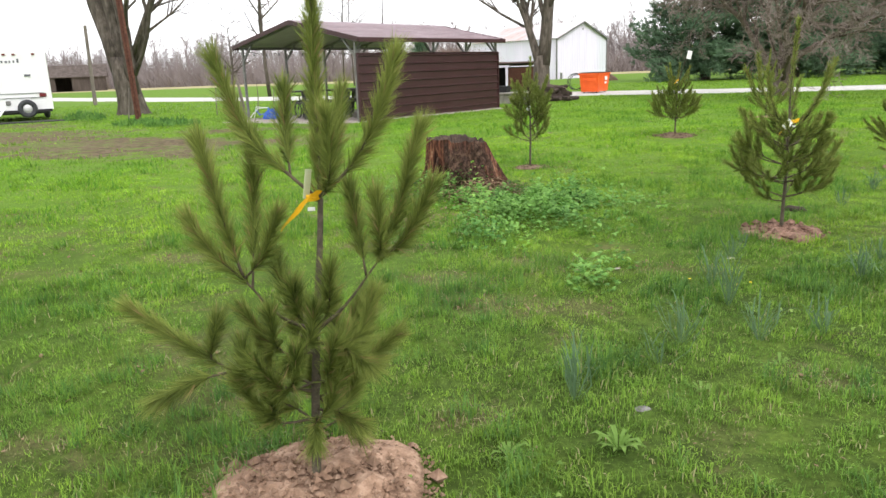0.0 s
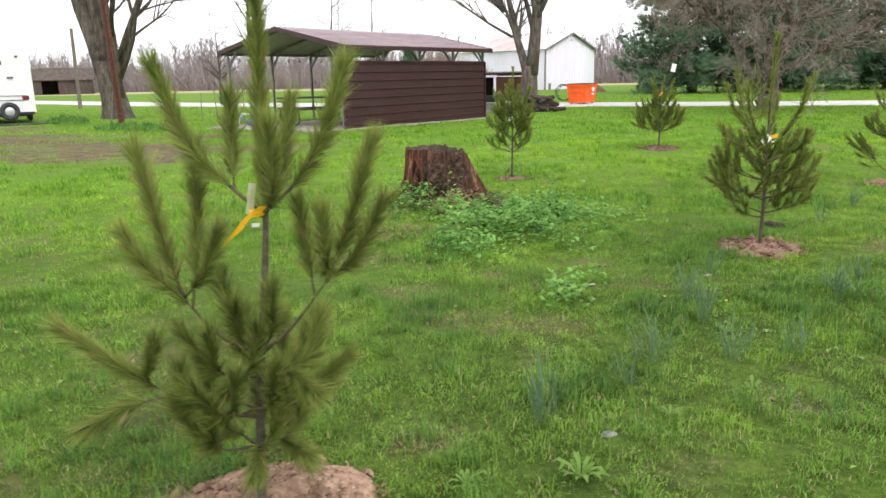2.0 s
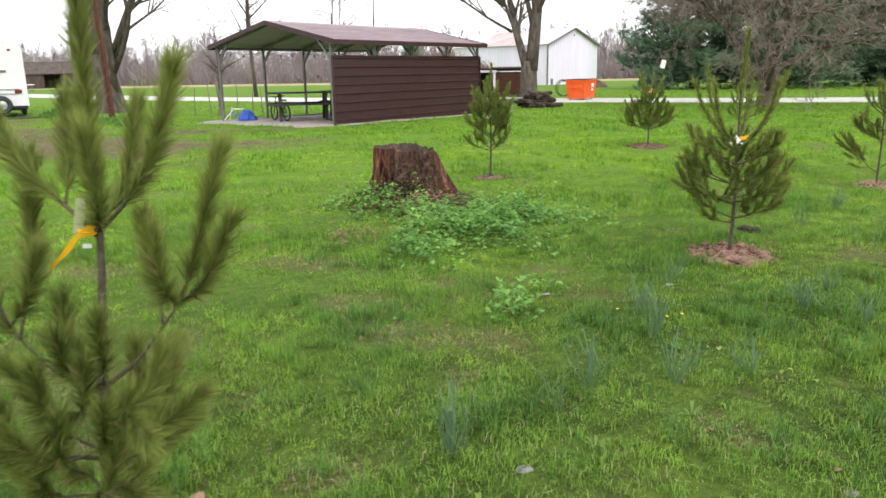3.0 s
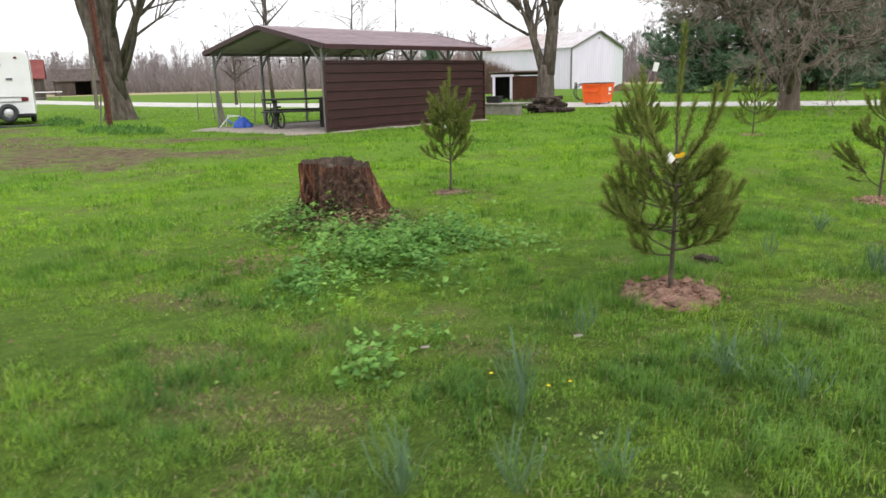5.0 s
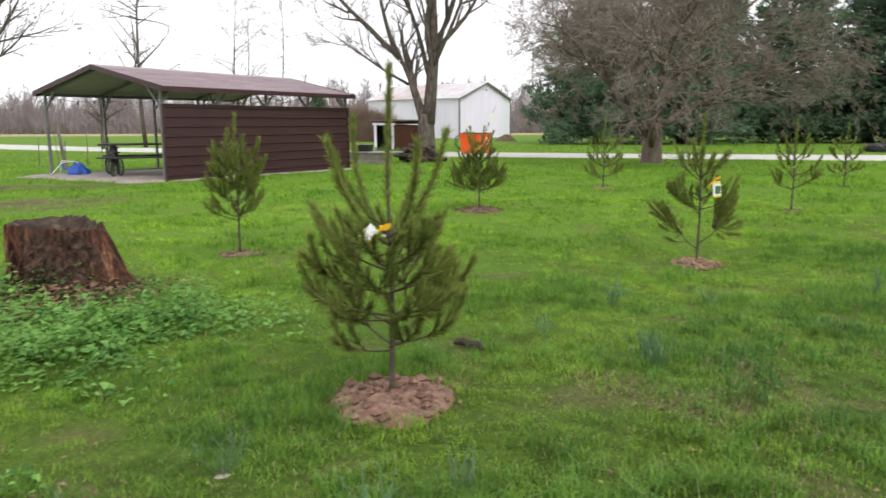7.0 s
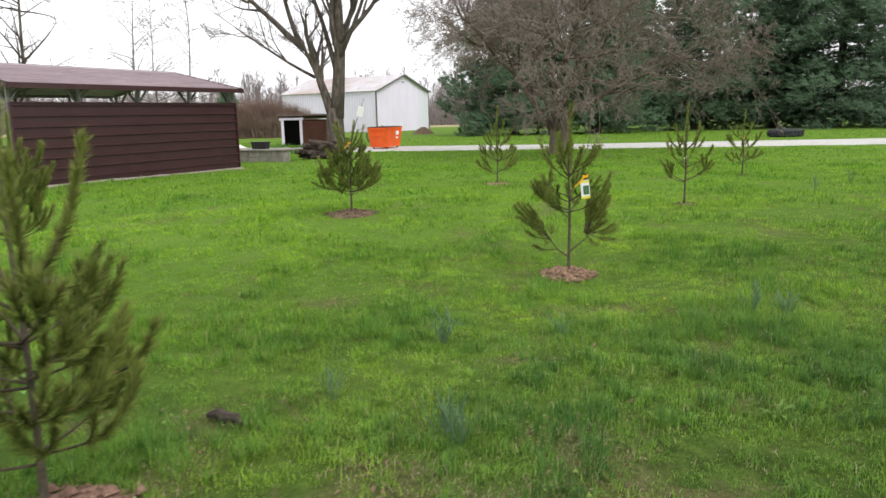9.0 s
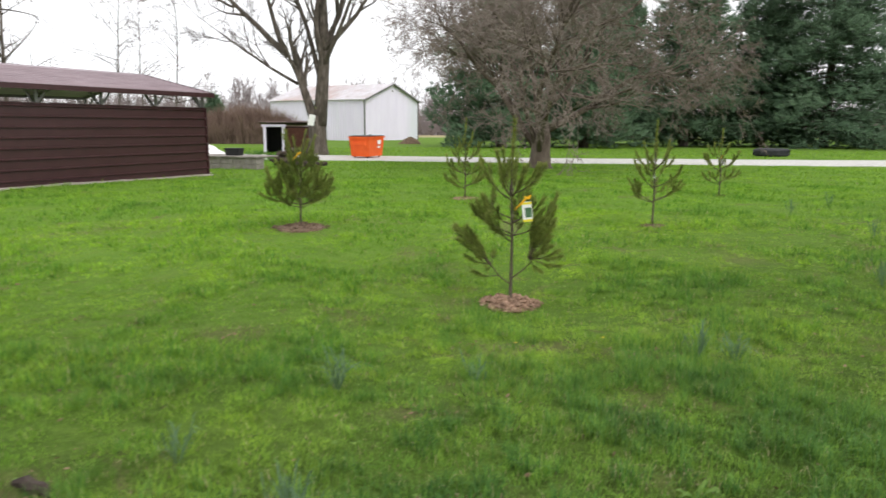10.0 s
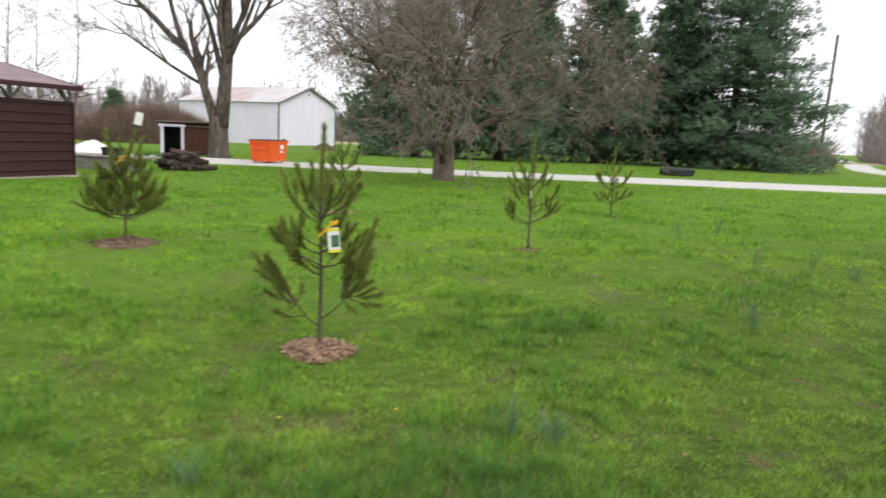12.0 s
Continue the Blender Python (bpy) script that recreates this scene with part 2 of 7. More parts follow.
IVY = leafy("trailing_leaves", (0.03, 0.075, 0.022), (0.07, 0.14, 0.035), (0.13, 0.22, 0.05), (0.20, 0.12, 0.08), 1.2)
LITTER = leafy("dead_leaves", (0.10, 0.06, 0.04), (0.19, 0.12, 0.075), (0.30, 0.21, 0.13), None, 1.0, 0.1)
WEED = leafy("weed_leaves", (0.12, 0.23, 0.05), (0.16, 0.28, 0.06), (0.21, 0.33, 0.08), None, 1.0)
DANDELION = surf("dandelion_petals", (0.7, 0.5, 0.01), (0.8, 0.6, 0.02), (0.85, 0.7, 0.05), 60, 0.7, 0)
SAPLING_BARK = surf("sapling_bark", (0.05, 0.042, 0.03), (0.10, 0.082, 0.058), (0.17, 0.14, 0.10), 60, 0.85, 0.5, 0.003)
SHOOT_BARK = surf("shoot_bark", (0.05, 0.042, 0.026), (0.095, 0.075, 0.045), (0.16, 0.125, 0.08), 60, 0.8, 0.3, 0.002)
BARK = surf("grey_bark", (0.028, 0.022, 0.017), (0.10, 0.083, 0.066), (0.21, 0.18, 0.15), 7, 0.9, 1.0, 0.06, stretch=(1, 1, 0.28), stain=(0.055, 0.052, 0.03))
BARK_TWIG = surf("twig_bark", (0.07, 0.058, 0.05), (0.11, 0.093, 0.08), (0.17, 0.145, 0.125), 3, 0.9, 0)
CRAB_BARK = surf("warm_grey_bark", (0.07, 0.05, 0.04), (0.13, 0.10, 0.08), (0.21, 0.165, 0.135), 6, 0.9, 0.7, 0.03, stretch=(1, 1, 0.3))
CRAB_TWIG = surf("crooked_twigs", (0.16, 0.125, 0.11), (0.24, 0.195, 0.17), (0.34, 0.285, 0.255), 2, 0.9, 0)
# Distance haze is put into this bark colour by lightening it.
HAZED_TWIG = surf("hazed_wood", (0.20, 0.165, 0.16), (0.27, 0.23, 0.225), (0.33, 0.285, 0.275), 0.4, 0.95, 0)
BRUSH = surf("brown_brush", (0.14, 0.09, 0.075), (0.22, 0.15, 0.12), (0.29, 0.21, 0.165), 0.8, 0.95, 0)
STUMP_BARK = stump_wood()
STUMP_TOP = surf("stump_cut_top", (0.018, 0.012, 0.010), (0.055, 0.038, 0.028), (0.17, 0.125, 0.09), 9, 0.95, 0.8, 0.01)
MULCH = surf("mulch_clods", (0.12, 0.07, 0.045), (0.28, 0.18, 0.122), (0.46, 0.33, 0.245), 22, 0.95, 0.7, 0.01, island=0.25)
MULCH_RED = surf("reddish_mulch_clods", (0.085, 0.047, 0.034), (0.20, 0.118, 0.085), (0.34, 0.22, 0.165), 22, 0.95, 0.7, 0.01, island=0.3)
TAG_PALE = surf("faded_tag", (0.42, 0.45, 0.24), (0.50, 0.53, 0.32), (0.6, 0.62, 0.42), 30, 0.5, 0)
MULCH_DARK = surf("damp_mulch_clods", (0.075, 0.047, 0.03), (0.155, 0.105, 0.07), (0.25, 0.175, 0.125), 22, 0.95, 0.7, 0.01, island=0.25)
GRAVEL = surf("gravel", (0.20, 0.17, 0.145), (0.34, 0.30, 0.265), (0.50, 0.46, 0.42), 9, 0.95, 0.7, 0.02)
LIMESTONE = surf("white_limestone_drive", (0.36, 0.35, 0.33), (0.53, 0.52, 0.49), (0.68, 0.67, 0.635), 6, 0.95, 0.4, 0.03)
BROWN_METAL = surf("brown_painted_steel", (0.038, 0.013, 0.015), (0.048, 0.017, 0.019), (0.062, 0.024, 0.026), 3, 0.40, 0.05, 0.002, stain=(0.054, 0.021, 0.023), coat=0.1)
# Roof sheets are set to a paler brown than the wall sheets.
ROOF_METAL = surf("pale_brown_roof_steel", (0.20, 0.145, 0.16), (0.27, 0.20, 0.22), (0.35, 0.27, 0.29), 2.5, 0.40, 0.05, 0.002, stretch=(0.3, 1, 1), coat=0.6)
UNDERSIDE = surf("bare_roof_underside", (0.29, 0.275, 0.27), (0.36, 0.34, 0.335), (0.43, 0.41, 0.40), 3, 0.55, 0.05, 0.002, metal=0.2)
GALV = surf("galvanised_tube", (0.13, 0.128, 0.125), (0.20, 0.197, 0.19), (0.29, 0.285, 0.28), 12, 0.55, 0.1, 0.002, metal=0.3)
TABLE_DARK = surf("weathered_dark_planks", (0.03, 0.032, 0.03), (0.055, 0.055, 0.052), (0.09, 0.088, 0.08), 12, 0.8, 0.4, 0.005, stretch=(0.2, 1, 1))
BLACK = surf("black_plastic", (0.012, 0.012, 0.013), (0.022, 0.022, 0.023), (0.04, 0.04, 0.04), 12, 0.6, 0.1, 0.003)
RUBBER = surf("old_rubber", (0.025, 0.026, 0.03), (0.045, 0.047, 0.052), (0.075, 0.077, 0.082), 10, 0.8, 0.3, 0.01)
ORANGE = surf("orange_painted_steel", (0.78, 0.095, 0.012), (0.86, 0.125, 0.018), (0.92, 0.16, 0.03), 3, 0.45, 0.08, 0.004, stain=(0.70, 0.09, 0.02))
WHITE = surf("white_painted_steel", (0.80, 0.74, 0.89), (0.85, 0.79, 0.94), (0.88, 0.83, 0.96), 1.5, 0.5, 0.05, 0.004, stretch=(1, 1, 0.2), stain=(0.70, 0.72, 0.78))
CAMPER_WHITE = surf("white_fibreglass", (0.74, 0.74, 0.75), (0.79, 0.79, 0.80), (0.83, 0.83, 0.84), 2, 0.35, 0.02, 0.002, stain=(0.72, 0.72, 0.73))
RUST_ROOF = surf("rust_streaked_roof", (0.46, 0.42, 0.42), (0.56, 0.53, 0.55), (0.66, 0.65, 0.68), 1.4, 0.6, 0.05, 0.004, stain=(0.38, 0.25, 0.21))
SHED_ROOF = surf("faded_brown_shed_roof", (0.13, 0.08, 0.075), (0.20, 0.13, 0.125), (0.29, 0.21, 0.20), 4, 0.6, 0.1, 0.004)
RUST = surf("rusty_iron", (0.05, 0.02, 0.014), (0.10, 0.04, 0.026), (0.17, 0.08, 0.05), 14, 0.9, 0.5, 0.004)
GREY_WOOD = surf("grey_weathered_wood", (0.10, 0.085, 0.07), (0.17, 0.145, 0.125), (0.26, 0.23, 0.2), 6, 0.9, 0.5, 0.01, stretch=(1, 1, 0.2))
DARK_WOOD = surf("dark_split_logs", (0.03, 0.022, 0.018), (0.07, 0.05, 0.042), (0.13, 0.10, 0.085), 8, 0.95, 0.6, 0.02, each=0.3)
LOG_END = surf("log_ends", (0.06, 0.045, 0.036), (0.11, 0.085, 0.068), (0.17, 0.135, 0.11), 10, 0.95, 0.3, 0.01, each=0.3)
CONCRETE = surf("weathered_concrete", (0.18, 0.16, 0.14), (0.27, 0.245, 0.22), (0.37, 0.345, 0.315), 5, 0.95, 0.5, 0.02)
DARK_STONE = surf("mossy_stone", (0.10, 0.10, 0.09), (0.19, 0.185, 0.17), (0.30, 0.295, 0.28), 40, 0.95, 0.8, 0.01)
BLUE = surf("blue_tarpaulin", (0.02, 0.06, 0.32), (0.035, 0.10, 0.45), (0.07, 0.17, 0.58), 8, 0.5, 0.4, 0.02)
TAG_WHITE = surf("white_plastic_tag", (0.72, 0.72, 0.70), (0.8, 0.8, 0.78), (0.86, 0.86, 0.84), 30, 0.4, 0)
TAG_GREEN = surf("printed_tag_picture", (0.03, 0.09, 0.04), (0.07, 0.16, 0.07), (0.25, 0.35, 0.28), 60, 0.45, 0)
TAG_YELLOW = surf("yellow_print", (0.72, 0.62, 0.02), (0.8, 0.72, 0.04), (0.85, 0.78, 0.08), 30, 0.5, 0)
RIBBON = surf("orange_yellow_ribbon", (0.75, 0.38, 0.01), (0.85, 0.47, 0.015), (0.9, 0.55, 0.03), 30, 0.45, 0)
# Near-black colour that paints in the shade inside the shelter.
DARK = surf("painted_interior_shade", (0.012, 0.012, 0.012), (0.02, 0.019, 0.018), (0.035, 0.033, 0.03), 3, 0.95, 0)
LIGHT_PRINT = surf("pale_print", (0.78, 0.78, 0.76), (0.82, 0.82, 0.80), (0.86, 0.86, 0.84), 5, 0.5, 0)
GREY_PRINT = surf("grey_print", (0.10, 0.10, 0.12), (0.13, 0.13, 0.15), (0.17, 0.17, 0.19), 5, 0.5, 0)
CHROME = surf("grey_wheel_rim", (0.5, 0.5, 0.51), (0.6, 0.6, 0.61), (0.7, 0.7, 0.71), 12, 0.4, 0, metal=0.5)
RED_LENS = surf("red_lens", (0.10, 0.012, 0.012), (0.14, 0.016, 0.016), (0.19, 0.03, 0.03), 20, 0.3, 0)
BARN_BOARD = surf("old_barn_boards", (0.05, 0.038, 0.033), (0.095, 0.075, 0.066), (0.15, 0.125, 0.11), 2, 0.95, 0.3, 0.02, stretch=(1, 1, 0.2))
RED_ROOF = surf("red_barn_roof", (0.13, 0.03, 0.027), (0.19, 0.045, 0.04), (0.24, 0.07, 0.062), 1, 0.7, 0.1, 0.01)
FIELD = surf("far_field_stubble", (0.25, 0.23, 0.11), (0.36, 0.31, 0.17), (0.43, 0.37, 0.22), 0.3, 0.95, 0)


# ---- mesh tools ----
class Geo:
    """Gathers verts and faces of one mesh."""

    def __init__(self):
        self.v, self.f = [], []

    def add(self, verts, faces):
        n = len(self.v)
        self.v.extend(verts)
        self.f.extend([tuple(i + n for i in f) for f in faces])

    def box(self, x0, y0, z0, x1, y1, z1, m=None, b=0.0):
        if b:
            bm = bmesh.new()
            bmesh.ops.create_cube(bm, size=1.0, matrix=Matrix.Translation(((x0 + x1) / 2, (y0 + y1) / 2, (z0 + z1) / 2)) @ Matrix.Diagonal((x1 - x0, y1 - y0, z1 - z0, 1)))
            bmesh.ops.bevel(bm, geom=bm.edges[:], offset=b, segments=2, affect="EDGES", profile=0.5)
            bm.verts.index_update()
            vs, fs = [v.co.copy() for v in bm.verts], [[v.index for v in f.verts] for f in bm.faces]
            bm.free()
        else:
            vs = [Vector((x, y, z)) for z in (z0, z1) for y in (y0, y1) for x in (x0, x1)]
            fs = [(0, 2, 3, 1), (4, 5, 7, 6), (0, 1, 5, 4), (2, 6, 7, 3), (0, 4, 6, 2), (1, 3, 7, 5)]
        self.add([m @ v for v in vs] if m else vs, fs)

    def bar(self, a, b, w, h):
        """A square bar from a to b."""
        a, b = Vector(a), Vector(b)
        q = (b - a).to_track_quat("X", "Z").to_matrix().to_4x4()
        self.box(0, -w / 2, -h / 2, (b - a).length, w / 2, h / 2, Matrix.Translation(a) @ q)

    def tube(self, points, radii, sides=6, cap=True):
        pts = [Vector(p) for p in points]
        n, start = len(pts), len(self.v)
        up = Vector((0.13, 0.31, 0.94))
        for i, p in enumerate(pts):
            d = (pts[min(i + 1, n - 1)] - pts[max(i - 1, 0)]).normalized()
            a = d.cross(up if abs(d.dot(up)) < 0.93 else Vector((1, 0, 0))).normalized()
            c = d.cross(a)
            r = radii[i] if isinstance(radii, (list, tuple)) else radii
            for k in range(sides):
                w = 2 * math.pi * k / sides
                self.v.append(p + a * (r * math.cos(w)) + c * (r * math.sin(w)))
        for i in range(n - 1):
            for k in range(sides):
                k2 = (k + 1) % sides
                self.f.append((start + i * sides + k, start + i * sides + k2, start + (i + 1) * sides + k2, start + (i + 1) * sides + k))
        if cap:
            self.f.append(tuple(start + k for k in reversed(range(sides))))
            self.f.append(tuple(start + (n - 1) * sides + k for k in range(sides)))

    def mesh(self, name, material, smooth_faces=False):
        me = bpy.data.meshes.new(name)
        me.from_pydata([tuple(v) for v in self.v], [], self.f)
        for m in material if isinstance(material, (list, tuple)) else (material,):
            me.materials.append(m)
        if smooth_faces:
            me.polygons.foreach_set("use_smooth", [True] * len(me.polygons))
        me.update()
        return me


def part(name, geo, material, parent=None, label="", smooth_faces=False):
    """Links a Geo as one mesh object under a thing or a part (or as a thing of its own)."""
    ob = new(name, geo.mesh(name, material, smooth_faces))
    ob.parent = parent
    return tagged(ob, label=label)


def thing(name, x, y, label, category, group="", z=None, turn=0.0, kind=""):
    ob = new(name)
    ob.empty_display_size = 0.2
    ob.matrix_world = pose(x, y, ground_z(x, y) if z is None else z, 0, 0, turn)
    return tagged(ob, label, category, group, kind)


def fast_mesh(name, verts, faces, material):
    """A mesh of equal-sided faces from arrays."""
    me = bpy.data.meshes.new(name)
    n, k = faces.shape
    me.vertices.add(len(verts)), me.loops.add(n * k), me.polygons.add(n)
    me.vertices.foreach_set("co", verts.astype(np.float32).ravel())
    me.loops.foreach_set("vertex_index", faces.astype(np.int32).ravel())
    me.polygons.foreach_set("loop_start", np.arange(0, n * k, k, dtype=np.int32))
    me.update(calc_edges=True)
    me.materials.append(material)
    return me


# ---- ground, drive ----
def make_ground():
    n = 230
    t = np.linspace(-1, 1, n)
    k = math.asinh(900 / 1.6)
    s = 1.6 * np.sinh(k * t)
    xs, ys = 2.0 + s, 5.0 + s
    verts = np.zeros((n * n, 3))
    mud, dead = np.zeros(n * n), np.zeros(n * n)
    i = 0
    for y in ys:
        for x in xs:
            verts[i] = (x, y, ground_z(x, y))
            if -24 < x < 0 and 7 < y < 25:
                mud[i] = bare(x, y)
            if -5 < x < 9 and 0 < y < 14:
                dead[i] = dry(x, y)
            i += 1
    a = np.arange(n - 1)
    base = (a[:, None] * n + a[None, :]).ravel()
    faces = np.stack([base, base + 1, base + n + 1, base + n], 1)
    me = fast_mesh("ground", verts, faces, LAWN)
    me.attributes.new("mud", "FLOAT", "POINT").data.foreach_set("value", mud.astype(np.float32))
    me.attributes.new("dead", "FLOAT", "POINT").data.foreach_set("value", dead.astype(np.float32))
    me.polygons.foreach_set("use_smooth", [True] * len(me.polygons))
    return tagged(new("ground", me), "spring-green lawn with worn thatch and muddy bare patches", "lawn", kind="structure")


make_ground()


def strip(name, line, width, lift, material, label, category, kind="structure", ragged=0.0):
    """A ribbon on the ground along a line of places."""
    pts = []
    for (ax, ay), (bx, by) in zip(line, line[1:]):
        steps = max(2, int(math.hypot(bx - ax, by - ay) / 1.0))
        pts += [(ax + (bx - ax) * i / steps, ay + (by - ay) * i / steps) for i in range(steps)]
    pts.append(line[-1])
    g = Geo()
    for i, (x, y) in enumerate(pts):
        (ax, ay), (bx, by) = pts[max(0, i - 1)], pts[min(len(pts) - 1, i + 1)]
        d = Vector((bx - ax, by - ay, 0)).normalized()
        side = Vector((-d.y, d.x, 0))
        for k in range(7):
            w = (k / 6 - 0.5) * width
            if k in (0, 6):
                w += ragged * noise.noise((x * 0.8, y * 0.8, k * 3.0))
            p = Vector((x, y, 0)) + side * w
            crown = -0.05 if k in (0, 6) else lift
            g.v.append(Vector((p.x, p.y, ground_z(p.x, p.y) + crown)))
        if i:
            b = (i - 1) * 7
            g.f.extend([(b + j, b + 7 + j, b + 8 + j, b + 1 + j) for j in range(6)])
    return tagged(part(name, g, material), label, category, kind=kind)


strip("road", ((120, 26), (60, 31.5), (34, 33.0), (22, 33.4), (10, 34.4), (4.5, 35.4), (-3, 37.2), (-12, 39.8), (-25, 44.6), (-45, 56), (-80, 80)), 5.4, 0.05, LIMESTONE,
      "pale crushed-limestone drive crossing the lawn", "drive", ragged=0.5)
strip("road_lane", ((42, 50), (44.5, 56), (49.5, 66.2), (57, 78), (68, 94), (85, 119), (109, 157)), 3.6, 0.06, LIMESTONE, "pale gravel lane running off towards the woods", "lane", ragged=0.4)
strip("field", ((-190, 92), (-60, 104), (20, 108), (90, 112)), 26, 0.08, FIELD, "pale dry field beyond the drive", "field", ragged=2.0)


# ---- carport ----
def carport():
    L, W, EAVE, PEAK = 6.24, 4.41, 1.99, 2.53
    z0 = -0.03
    c = thing("carport", -5.206, 17.924, "open brown steel carport with one ribbed wall on gravel", "carport", z=z0, turn=CARPORT_TURN)

    def ribbed(along, across, rib, up):
        """A sheet across 0..across with raised ribs that run along 0..along; up maps (a, b, h) to a place."""
        g, prof, s = Geo(), [], 0.0
        while s < across - 1e-6:
            prof += [(s, 0.0), (s + rib * 0.64, 0.0), (s + rib * 0.70, 0.038), (s + rib * 0.79, 0.038), (s + rib * 0.85, 0.0)]
            s += rib
        prof = [(min(b, across), h) for b, h in prof] + [(across, 0.0)]
        for b, h in prof:
            g.v += [Vector(up(0, b, h)), Vector(up(along, b, h)), Vector(up(along, b, h - 0.004)), Vector(up(0, b, h - 0.004))]
        for i in range(len(prof) - 1):
            a, b = 4 * i, 4 * i + 4
            g.f += [(a, a + 1, b + 1, b), (a + 3, b + 3, b + 2, a + 2), (a, b, b + 3, a + 3), (a + 1, a + 2, b + 2, b + 1)]
        return g

    for k in range(2):  # the side wall: two broad ribbed sheets, one above the other
        part("wall_panel", ribbed(L, 0.85, 0.2125, lambda a, b, h, k=k: (a, -0.03 - h - 0.003 * k, 0.0 + 0.847 * k + b)), BROWN_METAL, c)
    half, rise = W / 2 + 0.22, PEAK - EAVE
    slope = math.hypot(half, rise)
    for s in (1, -1):
        def up(a, b, h, s=s):
            y = half - b * half / slope
            return (-0.10 + a, W / 2 - s * y, EAVE + rise * b / slope + 0.05 + h)
        ob = part("roof_panel", ribbed(L + 0.20, slope, 0.2287, up), ROOF_METAL, c, "pale brown ribbed roof sheet")
        under = Geo()
        pts = [up(0.02, 0.02, -0.02), up(L + 0.18, 0.02, -0.02), up(L + 0.18, slope - 0.01, -0.02), up(0.02, slope - 0.01, -0.02)]
        under.add([Vector(p) for p in pts] + [Vector(p) - Vector((0, 0, 0.004)) for p in pts], [(0, 1, 2, 3), (7, 6, 5, 4), (0, 4, 5, 1), (1, 5, 6, 2), (2, 6, 7, 3), (3, 7, 4, 0)])
        part("roof_underside", under, UNDERSIDE, ob, "pale bare steel underside")
        trim = Geo()
        trim.box(-0.12, W / 2 - s * (half + 0.012) - 0.012, EAVE - 0.03, L + 0.12, W / 2 - s * (half + 0.012) + 0.012, EAVE + 0.075)
        part("eave_trim", trim, BROWN_METAL, c)
        for x in (-0.115, L + 0.115):
            e = Geo()
            a, b = Vector((x, W / 2 - s * half, EAVE + 0.03)), Vector((x, W / 2, PEAK + 0.03))
            e.bar(a, b, 0.02, 0.11)
            part("gable_trim", e, BROWN_METAL, c)
    cap = Geo()
    cap.add([Vector((x, W / 2 + y, z)) for x in (-0.12, L + 0.12) for y, z in ((-0.14, PEAK + 0.035), (0, PEAK + 0.085), (0.14, PEAK + 0.035))], [(0, 1, 4, 3), (1, 2, 5, 4)])
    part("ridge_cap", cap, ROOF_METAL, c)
    for i in range(5):
        x = 0.03 + i * (L - 0.06) / 4
        for y, s in ((0.03, 1), (W - 0.03, -1)):
            p = Geo()
            p.box(x - 0.03, y - 0.03, 0.0, x + 0.03, y + 0.03, EAVE + 0.04, b=0.006)
            post = part("post", p, GALV, c)
            b = Geo()
            b.bar((x, y, EAVE - 0.38), (x, y + s * 0.42, EAVE + 0.09), 0.045, 0.045)
            part("brace", b, GALV, post)
            r = Geo()
            r.bar((x, y - s * 0.1, EAVE + 0.0), (x, W / 2, PEAK - 0.015), 0.055, 0.055)
            part("rafter", r, GALV, c)
            if y < 1 or i in (0, 4):
                k = Geo()
                d = 1 if i < 4 else -1
                k.bar((x, y, EAVE - 0.30), (x + d * 0.26, y, EAVE), 0.04, 0.04)
                part("brace", k, GALV, post)
    for y in (0.03, W - 0.03):
        r = Geo()
        r.box(0, y - 0.03, EAVE - 0.02, L, y + 0.03, EAVE + 0.035)
        part("top_rail", r, GALV, c)
        b = Geo()
        b.box(0, y - 0.03, 0.0, L, y + 0.03, 0.05)
        part("base_rail", b, GALV, c)
    for x in (-0.005, L - 0.035):
        w = Geo()
        w.box(x, -0.066, 0.0, x + 0.04, -0.004, 1.695)
        part("corner_trim", w, BROWN_METAL, c)
    t = Geo()
    t.box(0, -0.05, 1.682, L, -0.01, 1.706)
    part("wall_cap", t, BROWN_METAL, c)
    return c


CARPORT_TURN = 64.1
CAR = carport()
CM = CAR.matrix_world.copy()


def car_place(u, v):
    p = CM @ Vector((u, v, 0))
    return p.x, p.y


def gravel_pad():
    g = Geo()
    n = 60
    rings = (0.0, 0.5, 0.85, 0.97, 1.0)
    for r in rings:
        for i in range(n):
            w = 2 * math.pi * i / n
            c, s = math.cos(w), math.sin(w)
            k = 1 / max(abs(c), abs(s))
            k = min(k, 1.25)
            u, v = 3.1 + c * k * 3.9 * r, 2.45 + s * k * 2.75 * r
            j = 1 + 0.09 * noise.noise((u * 1.5, v * 1.5, 0))
            u, v = 3.1 + (u - 3.1) * j, 2.45 + (v - 2.45) * j
            x, y = car_place(u, v)
            z = ground_z(x, y) + (0.035 if r < 0.9 else 0.02 if r < 0.99 else -0.04) + 0.012 * noise.noise((x * 3, y * 3, 1))
            g.v.append(Vector((x, y, z)))
    for k in range(len(rings) - 1):
        for i in range(n):
            j = (i + 1) % n
            g.f.append((k * n + i, (k + 1) * n + i, (k + 1) * n + j, k * n + j))
    tagged(part("gravel_pad", g, GRAVEL, smooth_faces=True), "grey gravel pad under the carport", "gravel", kind="structure")


gravel_pad()


